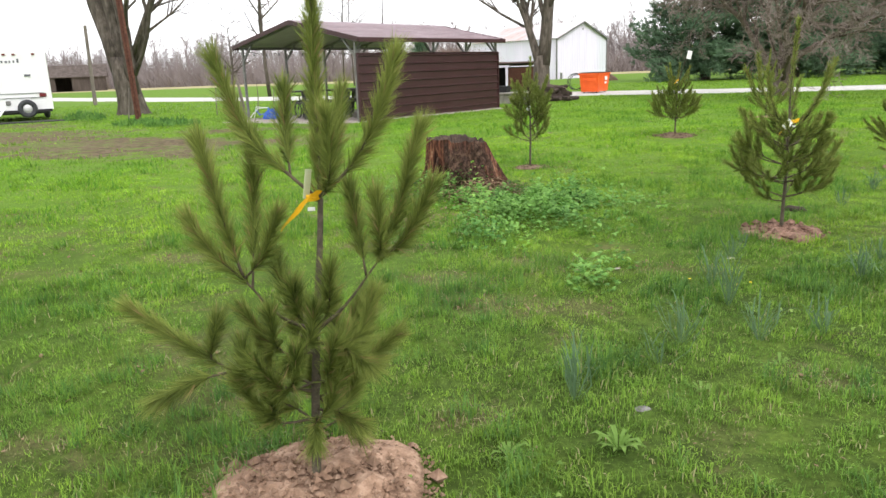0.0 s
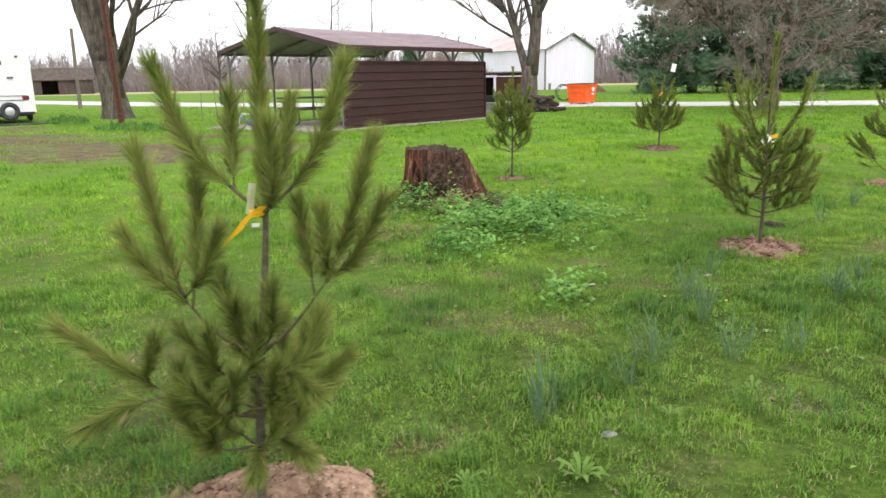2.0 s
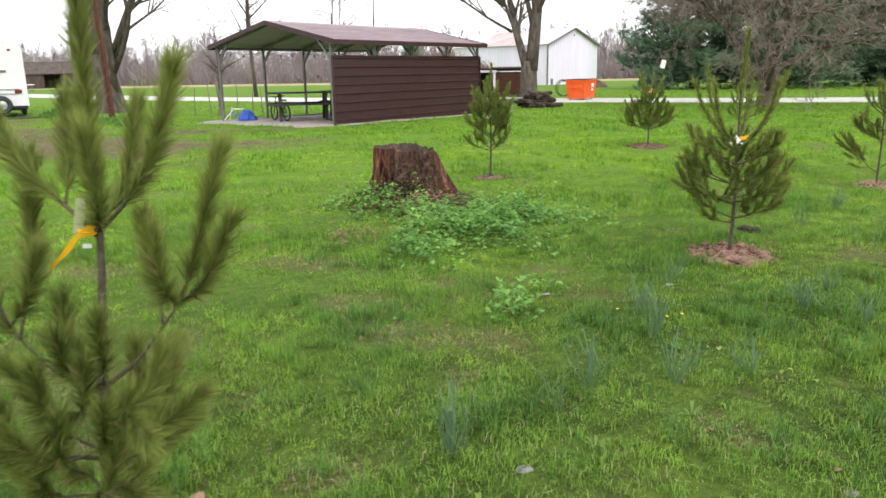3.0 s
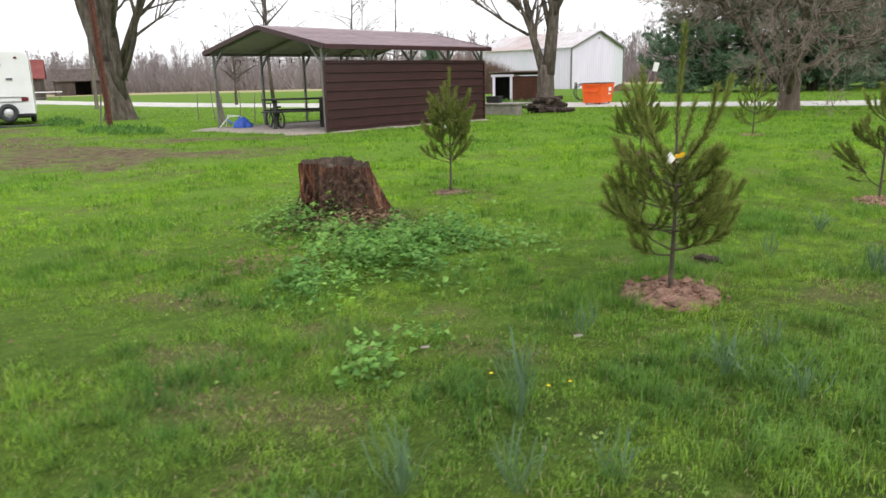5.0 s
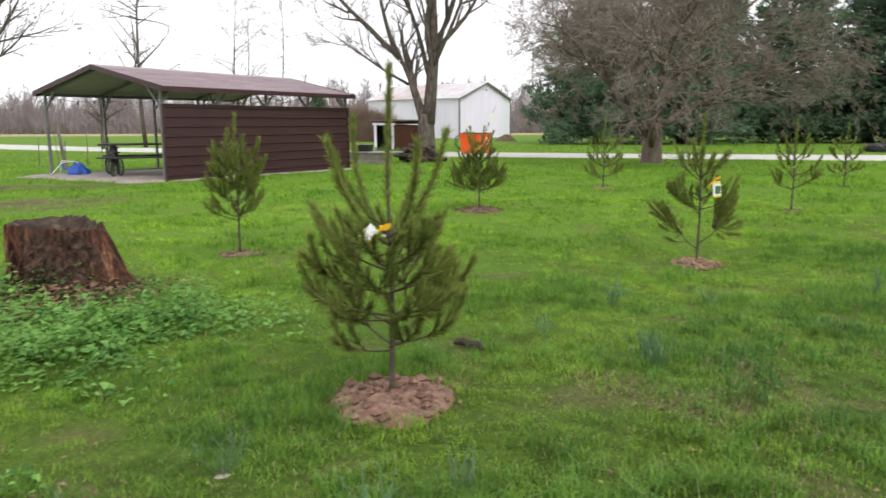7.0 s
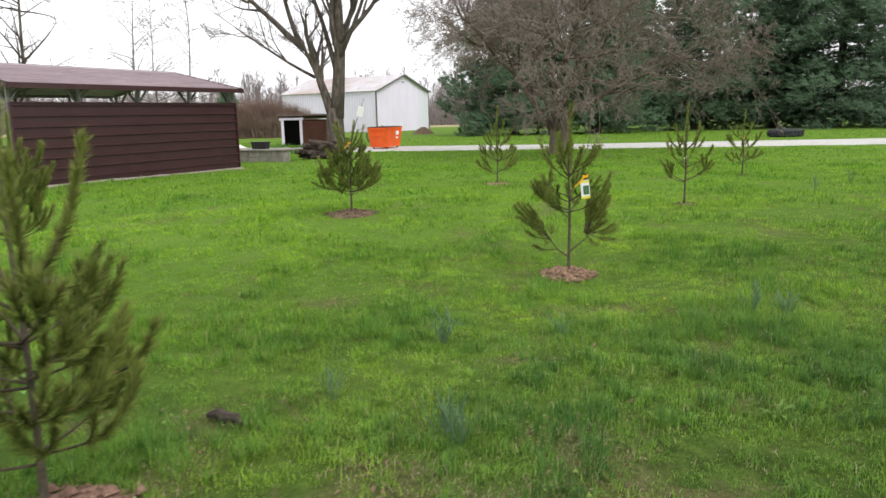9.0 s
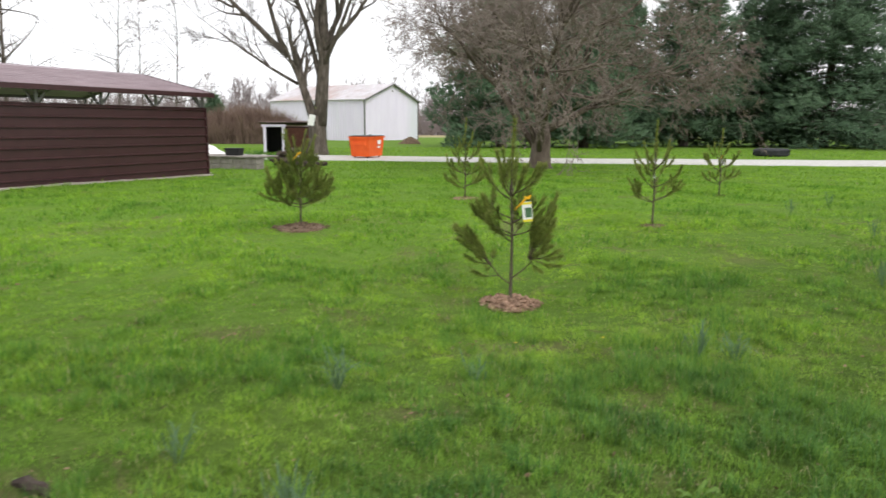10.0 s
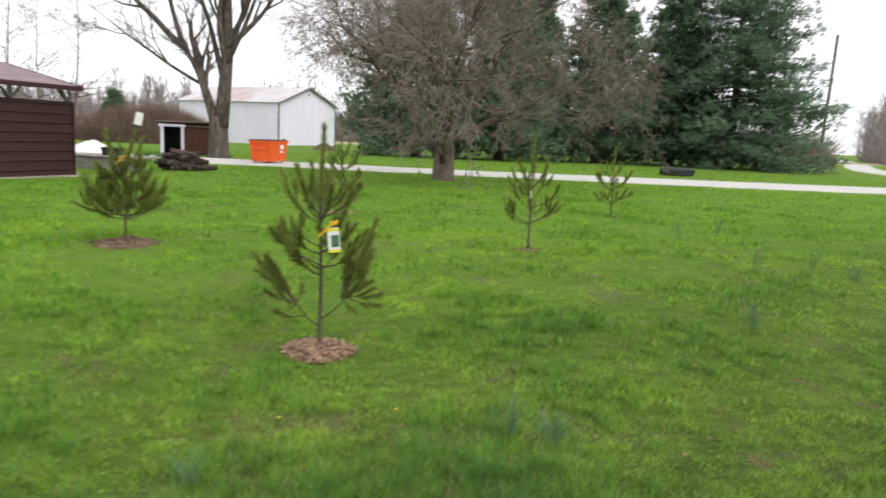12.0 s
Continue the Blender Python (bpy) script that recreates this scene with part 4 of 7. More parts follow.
# ---- camper, poles and old buildings ----
def camper(x, y, turn):
    c = thing("camper", x, y, "white travel trailer seen from its rear, parked on the grass", "camper", turn=turn)
    W, H0, H1, L = 2.42, 0.42, 2.62, 6.5
    g = Geo()
    prof = [(-W / 2, H0), (W / 2, H0), (W / 2, H1 - 0.22), (W / 2 - 0.03, H1 - 0.1), (W / 2 - 0.12, H1 - 0.03), (W / 2 - 0.3, H1), (-W / 2 + 0.3, H1), (-W / 2 + 0.12, H1 - 0.03), (-W / 2 + 0.03, H1 - 0.1), (-W / 2, H1 - 0.22)]
    n = len(prof)
    for yy, k in ((0.0, 0.985), (0.04, 1.0), (L, 1.0)):
        g.v += [Vector((px * k, yy, H0 + (pz - H0) * k)) for px, pz in prof]
    g.f.append(tuple(reversed(range(n)))[::-1])
    for j in range(2):
        g.f += [(j * n + i, j * n + (i + 1) % n, (j + 1) * n + (i + 1) % n, (j + 1) * n + i) for i in range(n)]
    g.f.append(tuple(2 * n + i for i in reversed(range(n))))
    body = part("body", g, CAMPER_WHITE, c)
    g = Geo()
    g.box(-0.95, -0.035, 0.86, 0.95, 0.0, 0.875)
    g.box(-0.95, -0.035, 1.02, 0.95, 0.0, 1.035)
    part("moulding", g, GREY_PRINT, body)
    for px in (-0.92, 0.92):
        g = Geo()
        g.box(px - 0.11, -0.045, 0.88, px + 0.11, -0.002, 1.01, b=0.012)
        part("tail_light", g, RED_LENS, body, "dark red tail light")
    for px in (-0.42, -0.12, 0.18, 0.80):
        g = Geo()
        g.box(px - 0.05, -0.04, 2.36, px + 0.05, -0.002, 2.42, b=0.01)
        part("marker_light", g, RED_LENS, body)
    for i, (w, h) in enumerate(((0.16, 0.17), (0.05, 0.12), (0.05, 0.19), (0.11, 0.12), (0.14, 0.10), (0.10, 0.11), (0.10, 0.11), (0.11, 0.19))):
        g, s = Geo(), -0.62 + i * 0.125
        g.box(s, -0.012, 2.10, s + w * 0.6, 0.004, 2.10 + h * 0.75)
        part("badge_bar", g, GREY_PRINT, body, "grey printed bar")
    g = Geo()
    g.box(0.42, -0.04, 1.62, 0.62, -0.002, 1.69, b=0.008)
    part("vent", g, GREY_PRINT, body)
    g = Geo()
    g.box(-1.15, -0.16, 0.34, 1.15, -0.04, 0.44, b=0.015)
    part("bumper", g, BLACK, c)
    o = Vector((0.36, -0.20, 0.48))
    g = Geo()
    ring(g, o, 0.235, 0.09, (0, 1, 0), 28, 8)
    w = part("spare_wheel", g, RUBBER, c, smooth_faces=True)
    g = Geo()
    g.tube([o + Vector((0, d, 0)) for d in (0.05, -0.02, -0.05, -0.06)], [0.17, 0.17, 0.09, 0.05], 20)
    part("rim", g, CHROME, w)
    g = Geo()
    g.box(-0.30, -0.045, 0.62, -0.14, -0.002, 0.78, b=0.03)
    part("filler_hatch", g, GALV, body)
    g = Geo()
    g.box(-0.95, -0.045, 0.72, -0.66, -0.002, 0.84)
    part("plate", g, LIGHT_PRINT, body, "blank number plate")
    for s in (-1, 1):
        for yy in (2.9, 3.7):
            g = Geo()
            ring(g, (s * 1.08, yy, 0.33), 0.235, 0.1, (1, 0, 0), 24, 8)
            w = part("wheel", g, RUBBER, c)
            g = Geo()
            g.tube([(s * 1.0, yy, 0.33), (s * 1.12, yy, 0.33)], 0.16, 16)
            part("rim", g, CHROME, w)
    g = Geo()
    g.box(-1.0, 0.1, 0.28, 1.0, L - 0.1, 0.42)
    part("chassis", g, BLACK, c)
    g = Geo()
    g.tube(((-0.35, -0.15, 0.55), (-0.55, -0.5, 0.3), (-0.95, -1.0, 0.10), (-1.6, -1.5, 0.06)), 0.045, 8)
    ob = part("drain_hose", g, LIGHT_PRINT, c, "pale drain hose")
    b = thing("plank", x + 0.9, y - 0.5, "weathered dark planks lying behind the camper", "plank", turn=turn)
    for k in range(3):
        g = Geo()
        g.box(-1.4, -0.2 + 0.14 * k, 0.01 + 0.005 * k, 1.5 - 0.3 * k, -0.07 + 0.14 * k, 0.05 + 0.005 * k, b=0.006)
        part("board", g, TABLE_DARK, b)


camper(-20.0, 23.5, 42)


def rusty_post(x, y):
    p = thing("rusty_post", x, y, "tall leaning rusty iron post of two joined bars", "post")
    top = Vector((-0.32, 0.25, 3.75))
    g = Geo()
    g.bar((0, 0, -0.1), top, 0.09, 0.05)
    part("main_bar", g, RUST, p)
    g = Geo()
    g.bar((0.14, -0.05, -0.1), top + Vector((0.10, 0, 0.02)), 0.07, 0.04)
    part("second_bar", g, RUST, p)
    g = Geo()
    g.bar(top + Vector((-0.03, 0, 0)), top + Vector((0.14, 0, 0.02)), 0.05, 0.05)
    part("top_link", g, RUST, p)
    g = Geo()
    g.tube((top, top + Vector((-0.02, 0, 0.8))), 0.015, 6)
    part("rod", g, RUST, p)
    g = Geo()
    g.bar((-0.35, 0.05, 0), (-0.22, 0.1, 1.05), 0.05, 0.03)
    part("side_stake", g, GREY_WOOD, p)


rusty_post(-13.05, 20.4)


def wooden_pole(x, y, h, lean, r, label, arm=False):
    p = thing("wooden_pole", x, y, label, "pole")
    g = Geo()
    g.tube([(lean * t, 0.01 * t, -0.1 + (h + 0.1) * t) for t in (0, 0.25, 0.5, 0.75, 1)], [r, r * 0.95, r * 0.9, r * 0.83, r * 0.78], 10)
    part("shaft", g, GREY_WOOD, p)
    if arm:
        g = Geo()
        g.bar((lean - 0.9, 0, h - 0.5), (lean + 0.9, 0, h - 0.5), 0.1, 0.12)
        part("crossarm", g, GREY_WOOD, p)


wooden_pole(-29.4, 40.4, 4.65, 0.06, 0.12, "old leaning wooden pole beside the drive")
wooden_pole(39.5, 58.8, 10.3, 0.32, 0.13, "tall leaning wooden utility pole by the lane")


def stakes():
    rng = random.Random(12)
    for i, (x, y, h, lean) in enumerate(((-12.6, 24.4, 1.0, 0.05), (-12.2, 24.8, 1.2, -0.08), (-11.5, 24.0, 0.9, 0.1), (-11.1, 24.6, 1.1, 0.02), (-10.9, 23.2, 1.45, -0.22), (-10.2, 23.9, 1.0, 0.06), (-9.6, 23.4, 0.95, -0.04))):
        thick = 0.06 if i == 4 else 0.018
        g = Geo()
        pts = [(lean * t + 0.01 * rng.uniform(-1, 1), 0.02 * rng.uniform(-1, 1), -0.05 + h * t) for t in (0, 0.3, 0.6, 1.0)]
        g.tube(pts, [thick, thick * 0.9, thick * 0.8, thick * 0.6], 6)
        ob = part("garden_stake", g, GREY_WOOD)
        ob.matrix_world = pose(x, y, ground_z(x, y))
        tagged(ob, "leaning weathered wooden post in the grass" if i == 4 else "thin grey stake standing in the grass", "stake", "stakes beside the carport")


stakes()


def old_barn(x, y, turn, w, d, e, p, roof_material, label):
    b = thing("old_barn", x, y, label, "barn", turn=turn)
    n = int(w / 0.35)
    for i in range(n):
        if 0.30 < (i + 0.5) / n < 0.52:
            continue
        g = Geo()
        g.box(-w / 2 + i * w / n, -d / 2, 0, -w / 2 + (i + 0.93) * w / n, -d / 2 + 0.06, e)
        part("wall_board", g, BARN_BOARD, b)
    for s in (-1, 1):
        g = Geo()
        xx = s * w / 2
        g.add([Vector((xx, -d / 2, 0)), Vector((xx, d / 2, 0)), Vector((xx, d / 2, e)), Vector((xx, 0, p)), Vector((xx, -d / 2, e))], [(0, 1, 2, 3, 4)])
        part("end_wall", g, BARN_BOARD, b)
        g = Geo()
        m = Vector((0, s * d / 2 * 1.1, e - 0.15))
        g.add([Vector((-w / 2 - 0.3, m.y, m.z)), Vector((w / 2 + 0.3, m.y, m.z)), Vector((w / 2 + 0.3, 0, p + 0.05)), Vector((-w / 2 - 0.3, 0, p + 0.05))]
              + [Vector((-w / 2 - 0.3, m.y, m.z + 0.12)), Vector((w / 2 + 0.3, m.y, m.z + 0.12)), Vector((w / 2 + 0.3, 0, p + 0.17)), Vector((-w / 2 - 0.3, 0, p + 0.17))],
              [(0, 1, 2, 3), (7, 6, 5, 4), (0, 4, 5, 1), (1, 5, 6, 2), (3, 2, 6, 7), (0, 3, 7, 4)])
        part("roof", g, roof_material, b)
    g = Geo()
    g.box(-w / 2, d / 2 - 0.05, 0, w / 2, d / 2, e)
    part("back_wall", g, BARN_BOARD, b)


old_barn(-76, 98, 35, 9.5, 5.5, 2.2, 3.7, BARN_BOARD, "low derelict grey-brown barn across the field")
old_barn(-64.5, 70.5, 40, 7, 5, 2.4, 4.2, RED_ROOF, "small outbuilding with a faded red roof across the field")


def white_table(x, y, turn):
    t = thing("folding_table", x, y, "long white-topped table standing across the drive", "table", turn=turn)
    g = Geo()
    g.box(-1.3, -0.45, 0.84, 1.3, 0.45, 0.92, b=0.012)
    part("top", g, LIGHT_PRINT, t)
    for px in (-1.1, 1.1):
        for py in (-0.36, 0.36):
            g = Geo()
            g.tube(((px, py, 0), (px * 0.96, py * 0.9, 0.84)), 0.03, 6)
            part("leg", g, GALV, t, "grey metal leg")
    g = Geo()
    g.bar((-1.1, 0, 0.35), (1.1, 0, 0.35), 0.05, 0.05)
    part("stretcher", g, GALV, t)


white_table(-54.0, 64.3, 42)


# ---- large trees ----
def turned(d, angle, rng):
    """A direction at an angle to d, to any side."""
    a = d.orthogonal().normalized()
    b = d.cross(a)
    w = rng.uniform(0, 2 * math.pi)
    return (d * math.cos(angle) + (a * math.cos(w) + b * math.sin(w)) * math.sin(angle)).normalized()


def limb(geos, p, d, length, r, level, P, rng):
    """One limb and all that grows from it. geos: the mesh for each level."""
    segs = 6 if level < 2 else 4 if level < P["levels"] - 2 else 2
    pts, radii, dirs = [p.copy()], [r], [d.copy()]
    tip = r * P["tip"]
    for i in range(segs):
        w = P["wander"] * (0.6 if level == 0 else 1.0)
        d = (d + Vector((rng.gauss(0, w), rng.gauss(0, w), rng.gauss(0, w) + P["up"][min(level, len(P["up"]) - 1)]))).normalized()
        p = p + d * (length / segs)
        pts.append(p.copy())
        dirs.append(d.copy())
        radii.append(r + (tip - r) * (i + 1) / segs)
    g = geos[min(level, len(geos) - 1)]
    if level >= P["levels"] - 1 and level > 2:  # the finest twigs: thin folded slips
        a = turned(d, 1.5, rng) * P["least"] * 1.3
        k = len(g.v)
        g.v += [pts[0] - a, pts[0] + a, pts[1] + a, pts[1] - a, pts[-1]]
        g.f += [(k, k + 1, k + 2, k + 3), (k + 3, k + 2, k + 4)]
        return
    g.tube(pts, [max(P["least"], q) for q in radii], P["sides"][min(level, len(P["sides"]) - 1)], cap=level == 0)
    if level >= P["levels"] - 1:
        return
    n = P["kids"][level]
    for k in range(n):
        t = rng.uniform(P["from"], 1.0) if k < n - 1 else 1.0
        f = t * segs
        i = min(int(f), segs - 1)
        q = pts[i].lerp(pts[i + 1], f - i)
        angle = rng.uniform(*P["spread"]) * (0.5 if t == 1.0 else 1.0)
        rr = (radii[i] + (radii[i + 1] - radii[i]) * (f - i)) * rng.uniform(0.5, 0.8)
        limb(geos, q, turned(dirs[i + 1], angle, rng), length * P["ratio"] * rng.uniform(0.7, 1.2) * (1.15 - 0.4 * t), rr, level + 1, P, rng)


def bare_tree(name, x, y, stems, P, seed, label, bark, twig, sides_of_trunk=12, trunk=None, group=""):
    """A leafless tree. stems: where each main stem starts, its direction, length and radius; trunk: points and radii below them."""
    t = thing(name, x, y, label, "tree", group)
    rng = random.Random(seed)
    if trunk:
        g = Geo()
        pts, radii = trunk
        n = sides_of_trunk * 2
        for i, (p, r) in enumerate(zip(pts, radii)):
            for k in range(n):
                w = 2 * math.pi * k / n
                rr = r * (1 + (0.22 if i == 0 else 0.10) * noise.noise((math.cos(w) * 1.6, math.sin(w) * 1.6, seed + p[2] * 0.6)) + 0.05 * math.sin(5 * w + seed))
                g.v.append(Vector((p[0] + rr * math.cos(w), p[1] + rr * math.sin(w), p[2])))
        for i in range(len(pts) - 1):
            g.f += [(i * n + k, i * n + (k + 1) % n, (i + 1) * n + (k + 1) % n, (i + 1) * n + k) for k in range(n)]
        g.f.append(tuple((len(pts) - 1) * n + k for k in range(n)))
        part("trunk", g, bark, t, smooth_faces=True)
    for p, d, length, r in stems:
        geos = [Geo(), Geo(), Geo()]
        limb(geos, Vector(p), Vector(d).normalized(), length, r, 0, P, rng)
        stem = part("stem", geos[0], bark, t, smooth_faces=True)
        for g, m, part_name in ((geos[1], bark, "branching"), (geos[2], twig, "twig_spray")):
            tagged(part(part_name, g, m, stem, smooth_faces=part_name == "branching"), kind="stuff")
    return t


OLD = dict(levels=5, kids=(7, 6, 5, 4), ratio=0.52, spread=(0.35, 0.95), up=(0.03, 0.05, 0.03), wander=0.10, tip=0.35, least=0.006, sides=(12, 8, 5, 3), **{"from": 0.3})
# the old maple by the camper: a stout flared bole that parts low into several stems
bare_tree("maple_tree", -18.2, 27.7, (
    ((-0.34, 0.03, 1.8), (-0.27, 0.1, 1), 8.0, 0.36), ((-0.12, 0.12, 1.5), (-0.17, 0.08, 1), 8.5, 0.30), ((0.16, -0.02, 0.6), (0.13, -0.04, 1), 8.0, 0.26),
    ((0.30, 0.0, 1.9), (0.30, 0.1, 1), 6.5, 0.15), ((0.36, -0.05, 2.3), (0.60, -0.1, 1), 6.0, 0.11), ((0.42, -0.1, 1.6), (0.72, -0.2, 1), 5.5, 0.10)), OLD, 11, "large bare old maple with several stems from a flared trunk", BARK, BARK_TWIG,
    trunk=(((0, 0, -0.1), (0, 0, 0.12), (-0.01, 0, 0.4), (-0.06, 0, 0.8), (-0.14, 0, 1.3), (-0.24, 0, 1.8), (-0.36, 0, 2.3)), (0.74, 0.62, 0.55, 0.50, 0.46, 0.40, 0.30)))
# the tree in front of the barn, forked into a leaning and an upright stem
bare_tree("forked_tree", -2.35, 40.5, (
    ((-0.12, 0.0, 1.5), (-0.45, 0.1, 1), 4.2, 0.25), ((-1.50, 0.25, 4.9), (-1.25, 0.1, 1), 5.5, 0.16), ((-1.40, 0.25, 4.7), (-0.50, 0.1, 1), 5.5, 0.13), ((-0.9, 0.1, 3.4), (-1.5, -0.2, 1), 4.5, 0.08),
    ((0.10, 0, 1.4), (0.07, 0.05, 1), 9.5, 0.35), ((0.38, 0, 5.0), (1.1, 0.1, 1), 4.6, 0.14), ((0.34, 0, 4.2), (0.5, -0.3, 1), 5.5, 0.12), ((0.30, 0, 3.2), (-0.35, 0.2, 1), 6.0, 0.15)),
    OLD, 23, "bare forked tree between the log pile and the barn", BARK, BARK_TWIG,
    trunk=(((0, 0, -0.1), (0, 0, 0.15), (0, 0, 0.5), (0, 0, 1.2), (0, 0, 1.9)), (0.62, 0.52, 0.45, 0.42, 0.34)))

CRAB = dict(levels=6, kids=(9, 7, 6, 4, 4), ratio=0.56, spread=(0.4, 1.1), up=(0.03, 0.03, 0.0, -0.02), wander=0.24, tip=0.3, least=0.0055, sides=(8, 6, 4, 3), **{"from": 0.25})


def spreading_tree():
    rng = random.Random(5)
    stems = []
    for i in range(9):
        w = 2 * math.pi * (i + 0.3 * rng.random()) / 9
        rise = (0.75, 1.3, 2.6)[i % 3]
        stems.append(((0.10 * math.cos(w), 0.10 * math.sin(w), 0.35 + 1.1 * rng.random()), (math.cos(w), math.sin(w), rise), rng.uniform(4.6, 5.6), rng.uniform(0.07, 0.12)))
    return bare_tree("spreading_tree", 6.85, 28.0, stems, CRAB, 31, "broad bare tree with a dense crown of crooked grey-brown twigs", CRAB_BARK, CRAB_TWIG,
                     trunk=(((0, 0, -0.1), (0, 0, 0.1), (0, 0, 0.5), (0.02, 0, 1.0), (0.02, 0, 1.7)), (0.50, 0.37, 0.32, 0.30, 0.18)))


spreading_tree()

SLIM = dict(levels=4, kids=(30, 7, 4), ratio=0.25, spread=(0.6, 1.25), up=(0.05, -0.03, 0.0), wander=0.08, tip=0.15, least=0.009, sides=(8, 4, 3), **{"from": 0.22})
for k, (x, y, h, r) in enumerate(((-20.8, 46.6, 13.0, 0.14), (-21.5, 43.0, 4.8, 0.10), (-19.5, 58.0, 12.0, 0.08), (-21.0, 73.0, 15.0, 0.09), (-24.0, 74.0, 13.0, 0.08))):
    bare_tree("slim_tree", x, y, (((0, 0, -0.1), (0.02, 0, 1), h, r),), SLIM, 40 + k, "slim bare tree standing behind the carport", BARK, BARK_TWIG, group="slim trees behind the carport")


def pine_tree(x, y, h, radius, seed, label="tall dark-green pine with boughs sweeping near the ground", group="pines across the drive"):
    t = thing("pine_tree", x, y, label, "tree", group)
    rng = random.Random(seed)
    g = Geo()
    g.tube([(0.05 * math.sin(i), 0.04 * math.cos(i * 2), -0.1 + h * i / 6) for i in range(7)], [0.34 * (1 - i / 6.4) + 0.03 for i in range(7)], 10)
    part("trunk", g, BARK, t)
    boughs, tufts = Geo(), Geo()
    rows = int(h / 0.36)
    for i in range(rows):
        z = 0.75 + (h - 0.95) * i / rows
        f = z / h
        reach = radius * (1 - f) ** 0.75 * (0.85 + 0.3 * rng.random()) * (0.75 + 0.25 * smooth(0, 0.2, f)) + 0.25
        z0 = z
        for k in range(6):
            w = rng.uniform(0, 2 * math.pi)
            z = max(0.7, z0 + rng.uniform(-0.6, 0.6))
            r = reach * rng.uniform(0.62, 1.15)
            out = Vector((math.cos(w), math.sin(w), 0))
            side = Vector((-out.y, out.x, 0))
            pts = []
            for s in range(5):
                q = s / 4
                pts.append(Vector((0, 0, z)) + out * (r * q) + Vector((0, 0, r * (-0.20 * q + 0.24 * q * q * (0.4 + f)) + 0.05 * rng.uniform(-1, 1))) + side * (0.06 * r * rng.uniform(-1, 1)))
            boughs.tube(pts, [0.05, 0.04, 0.03, 0.02, 0.01], 3, cap=False)
            for j in range(int(9 + 9 * r)):
                q = rng.uniform(0.22, 1.0)
                s = min(3, int(q * 4))
                base = pts[s].lerp(pts[s + 1], q * 4 - s) + side * rng.gauss(0, 0.24 * r * (1.15 - q) + 0.08) + Vector((0, 0, rng.gauss(0.06, 0.24)))
                for n in range(7):
                    d = (out * rng.uniform(0.1, 1.0) + side * rng.gauss(0, 0.7) + Vector((0, 0, rng.uniform(-0.2, 1.15)))).normalized()
                    ln = rng.uniform(0.22, 0.46)
                    a = d.orthogonal().normalized() * rng.uniform(0.03, 0.065)
                    b = base + Vector((rng.gauss(0, 0.08), rng.gauss(0, 0.08), rng.gauss(0, 0.05)))
                    tufts.add((b - a, b + a, b + d * ln), ((0, 1, 2),))
    tagged(part("bough_frame", boughs, BARK, t), kind="stuff")
    tagged(part("crown", tufts, PINE_GREEN, t), kind="stuff")


for k, (x, y, h, r) in enumerate(((7.9, 55.2, 12.5, 5.6), (13.3, 53.8, 13.5, 4.8), (21.2, 57.3, 15.0, 4.8), (27.3, 58.6, 15.5, 5.0), (31.0, 56.6, 16.5, 8.2), (17.5, 64.0, 15.0, 5.0))):
    pine_tree(x, y, h, r, 60 + k)


pine_tree(-14.3, 63.6, 3.4, 1.2, 75, "small dark conical evergreen beside the leafless thicket", "")


# ---- far woods and brush ----
def slip(g, a, b, w, rng):
    """A far twig: one thin triangle."""
    s = turned((b - a).normalized(), 1.57, rng) * w
    n = len(g.v)
    g.v += [a - s, a + s, b]
    g.f.append((n, n + 1, n + 2))


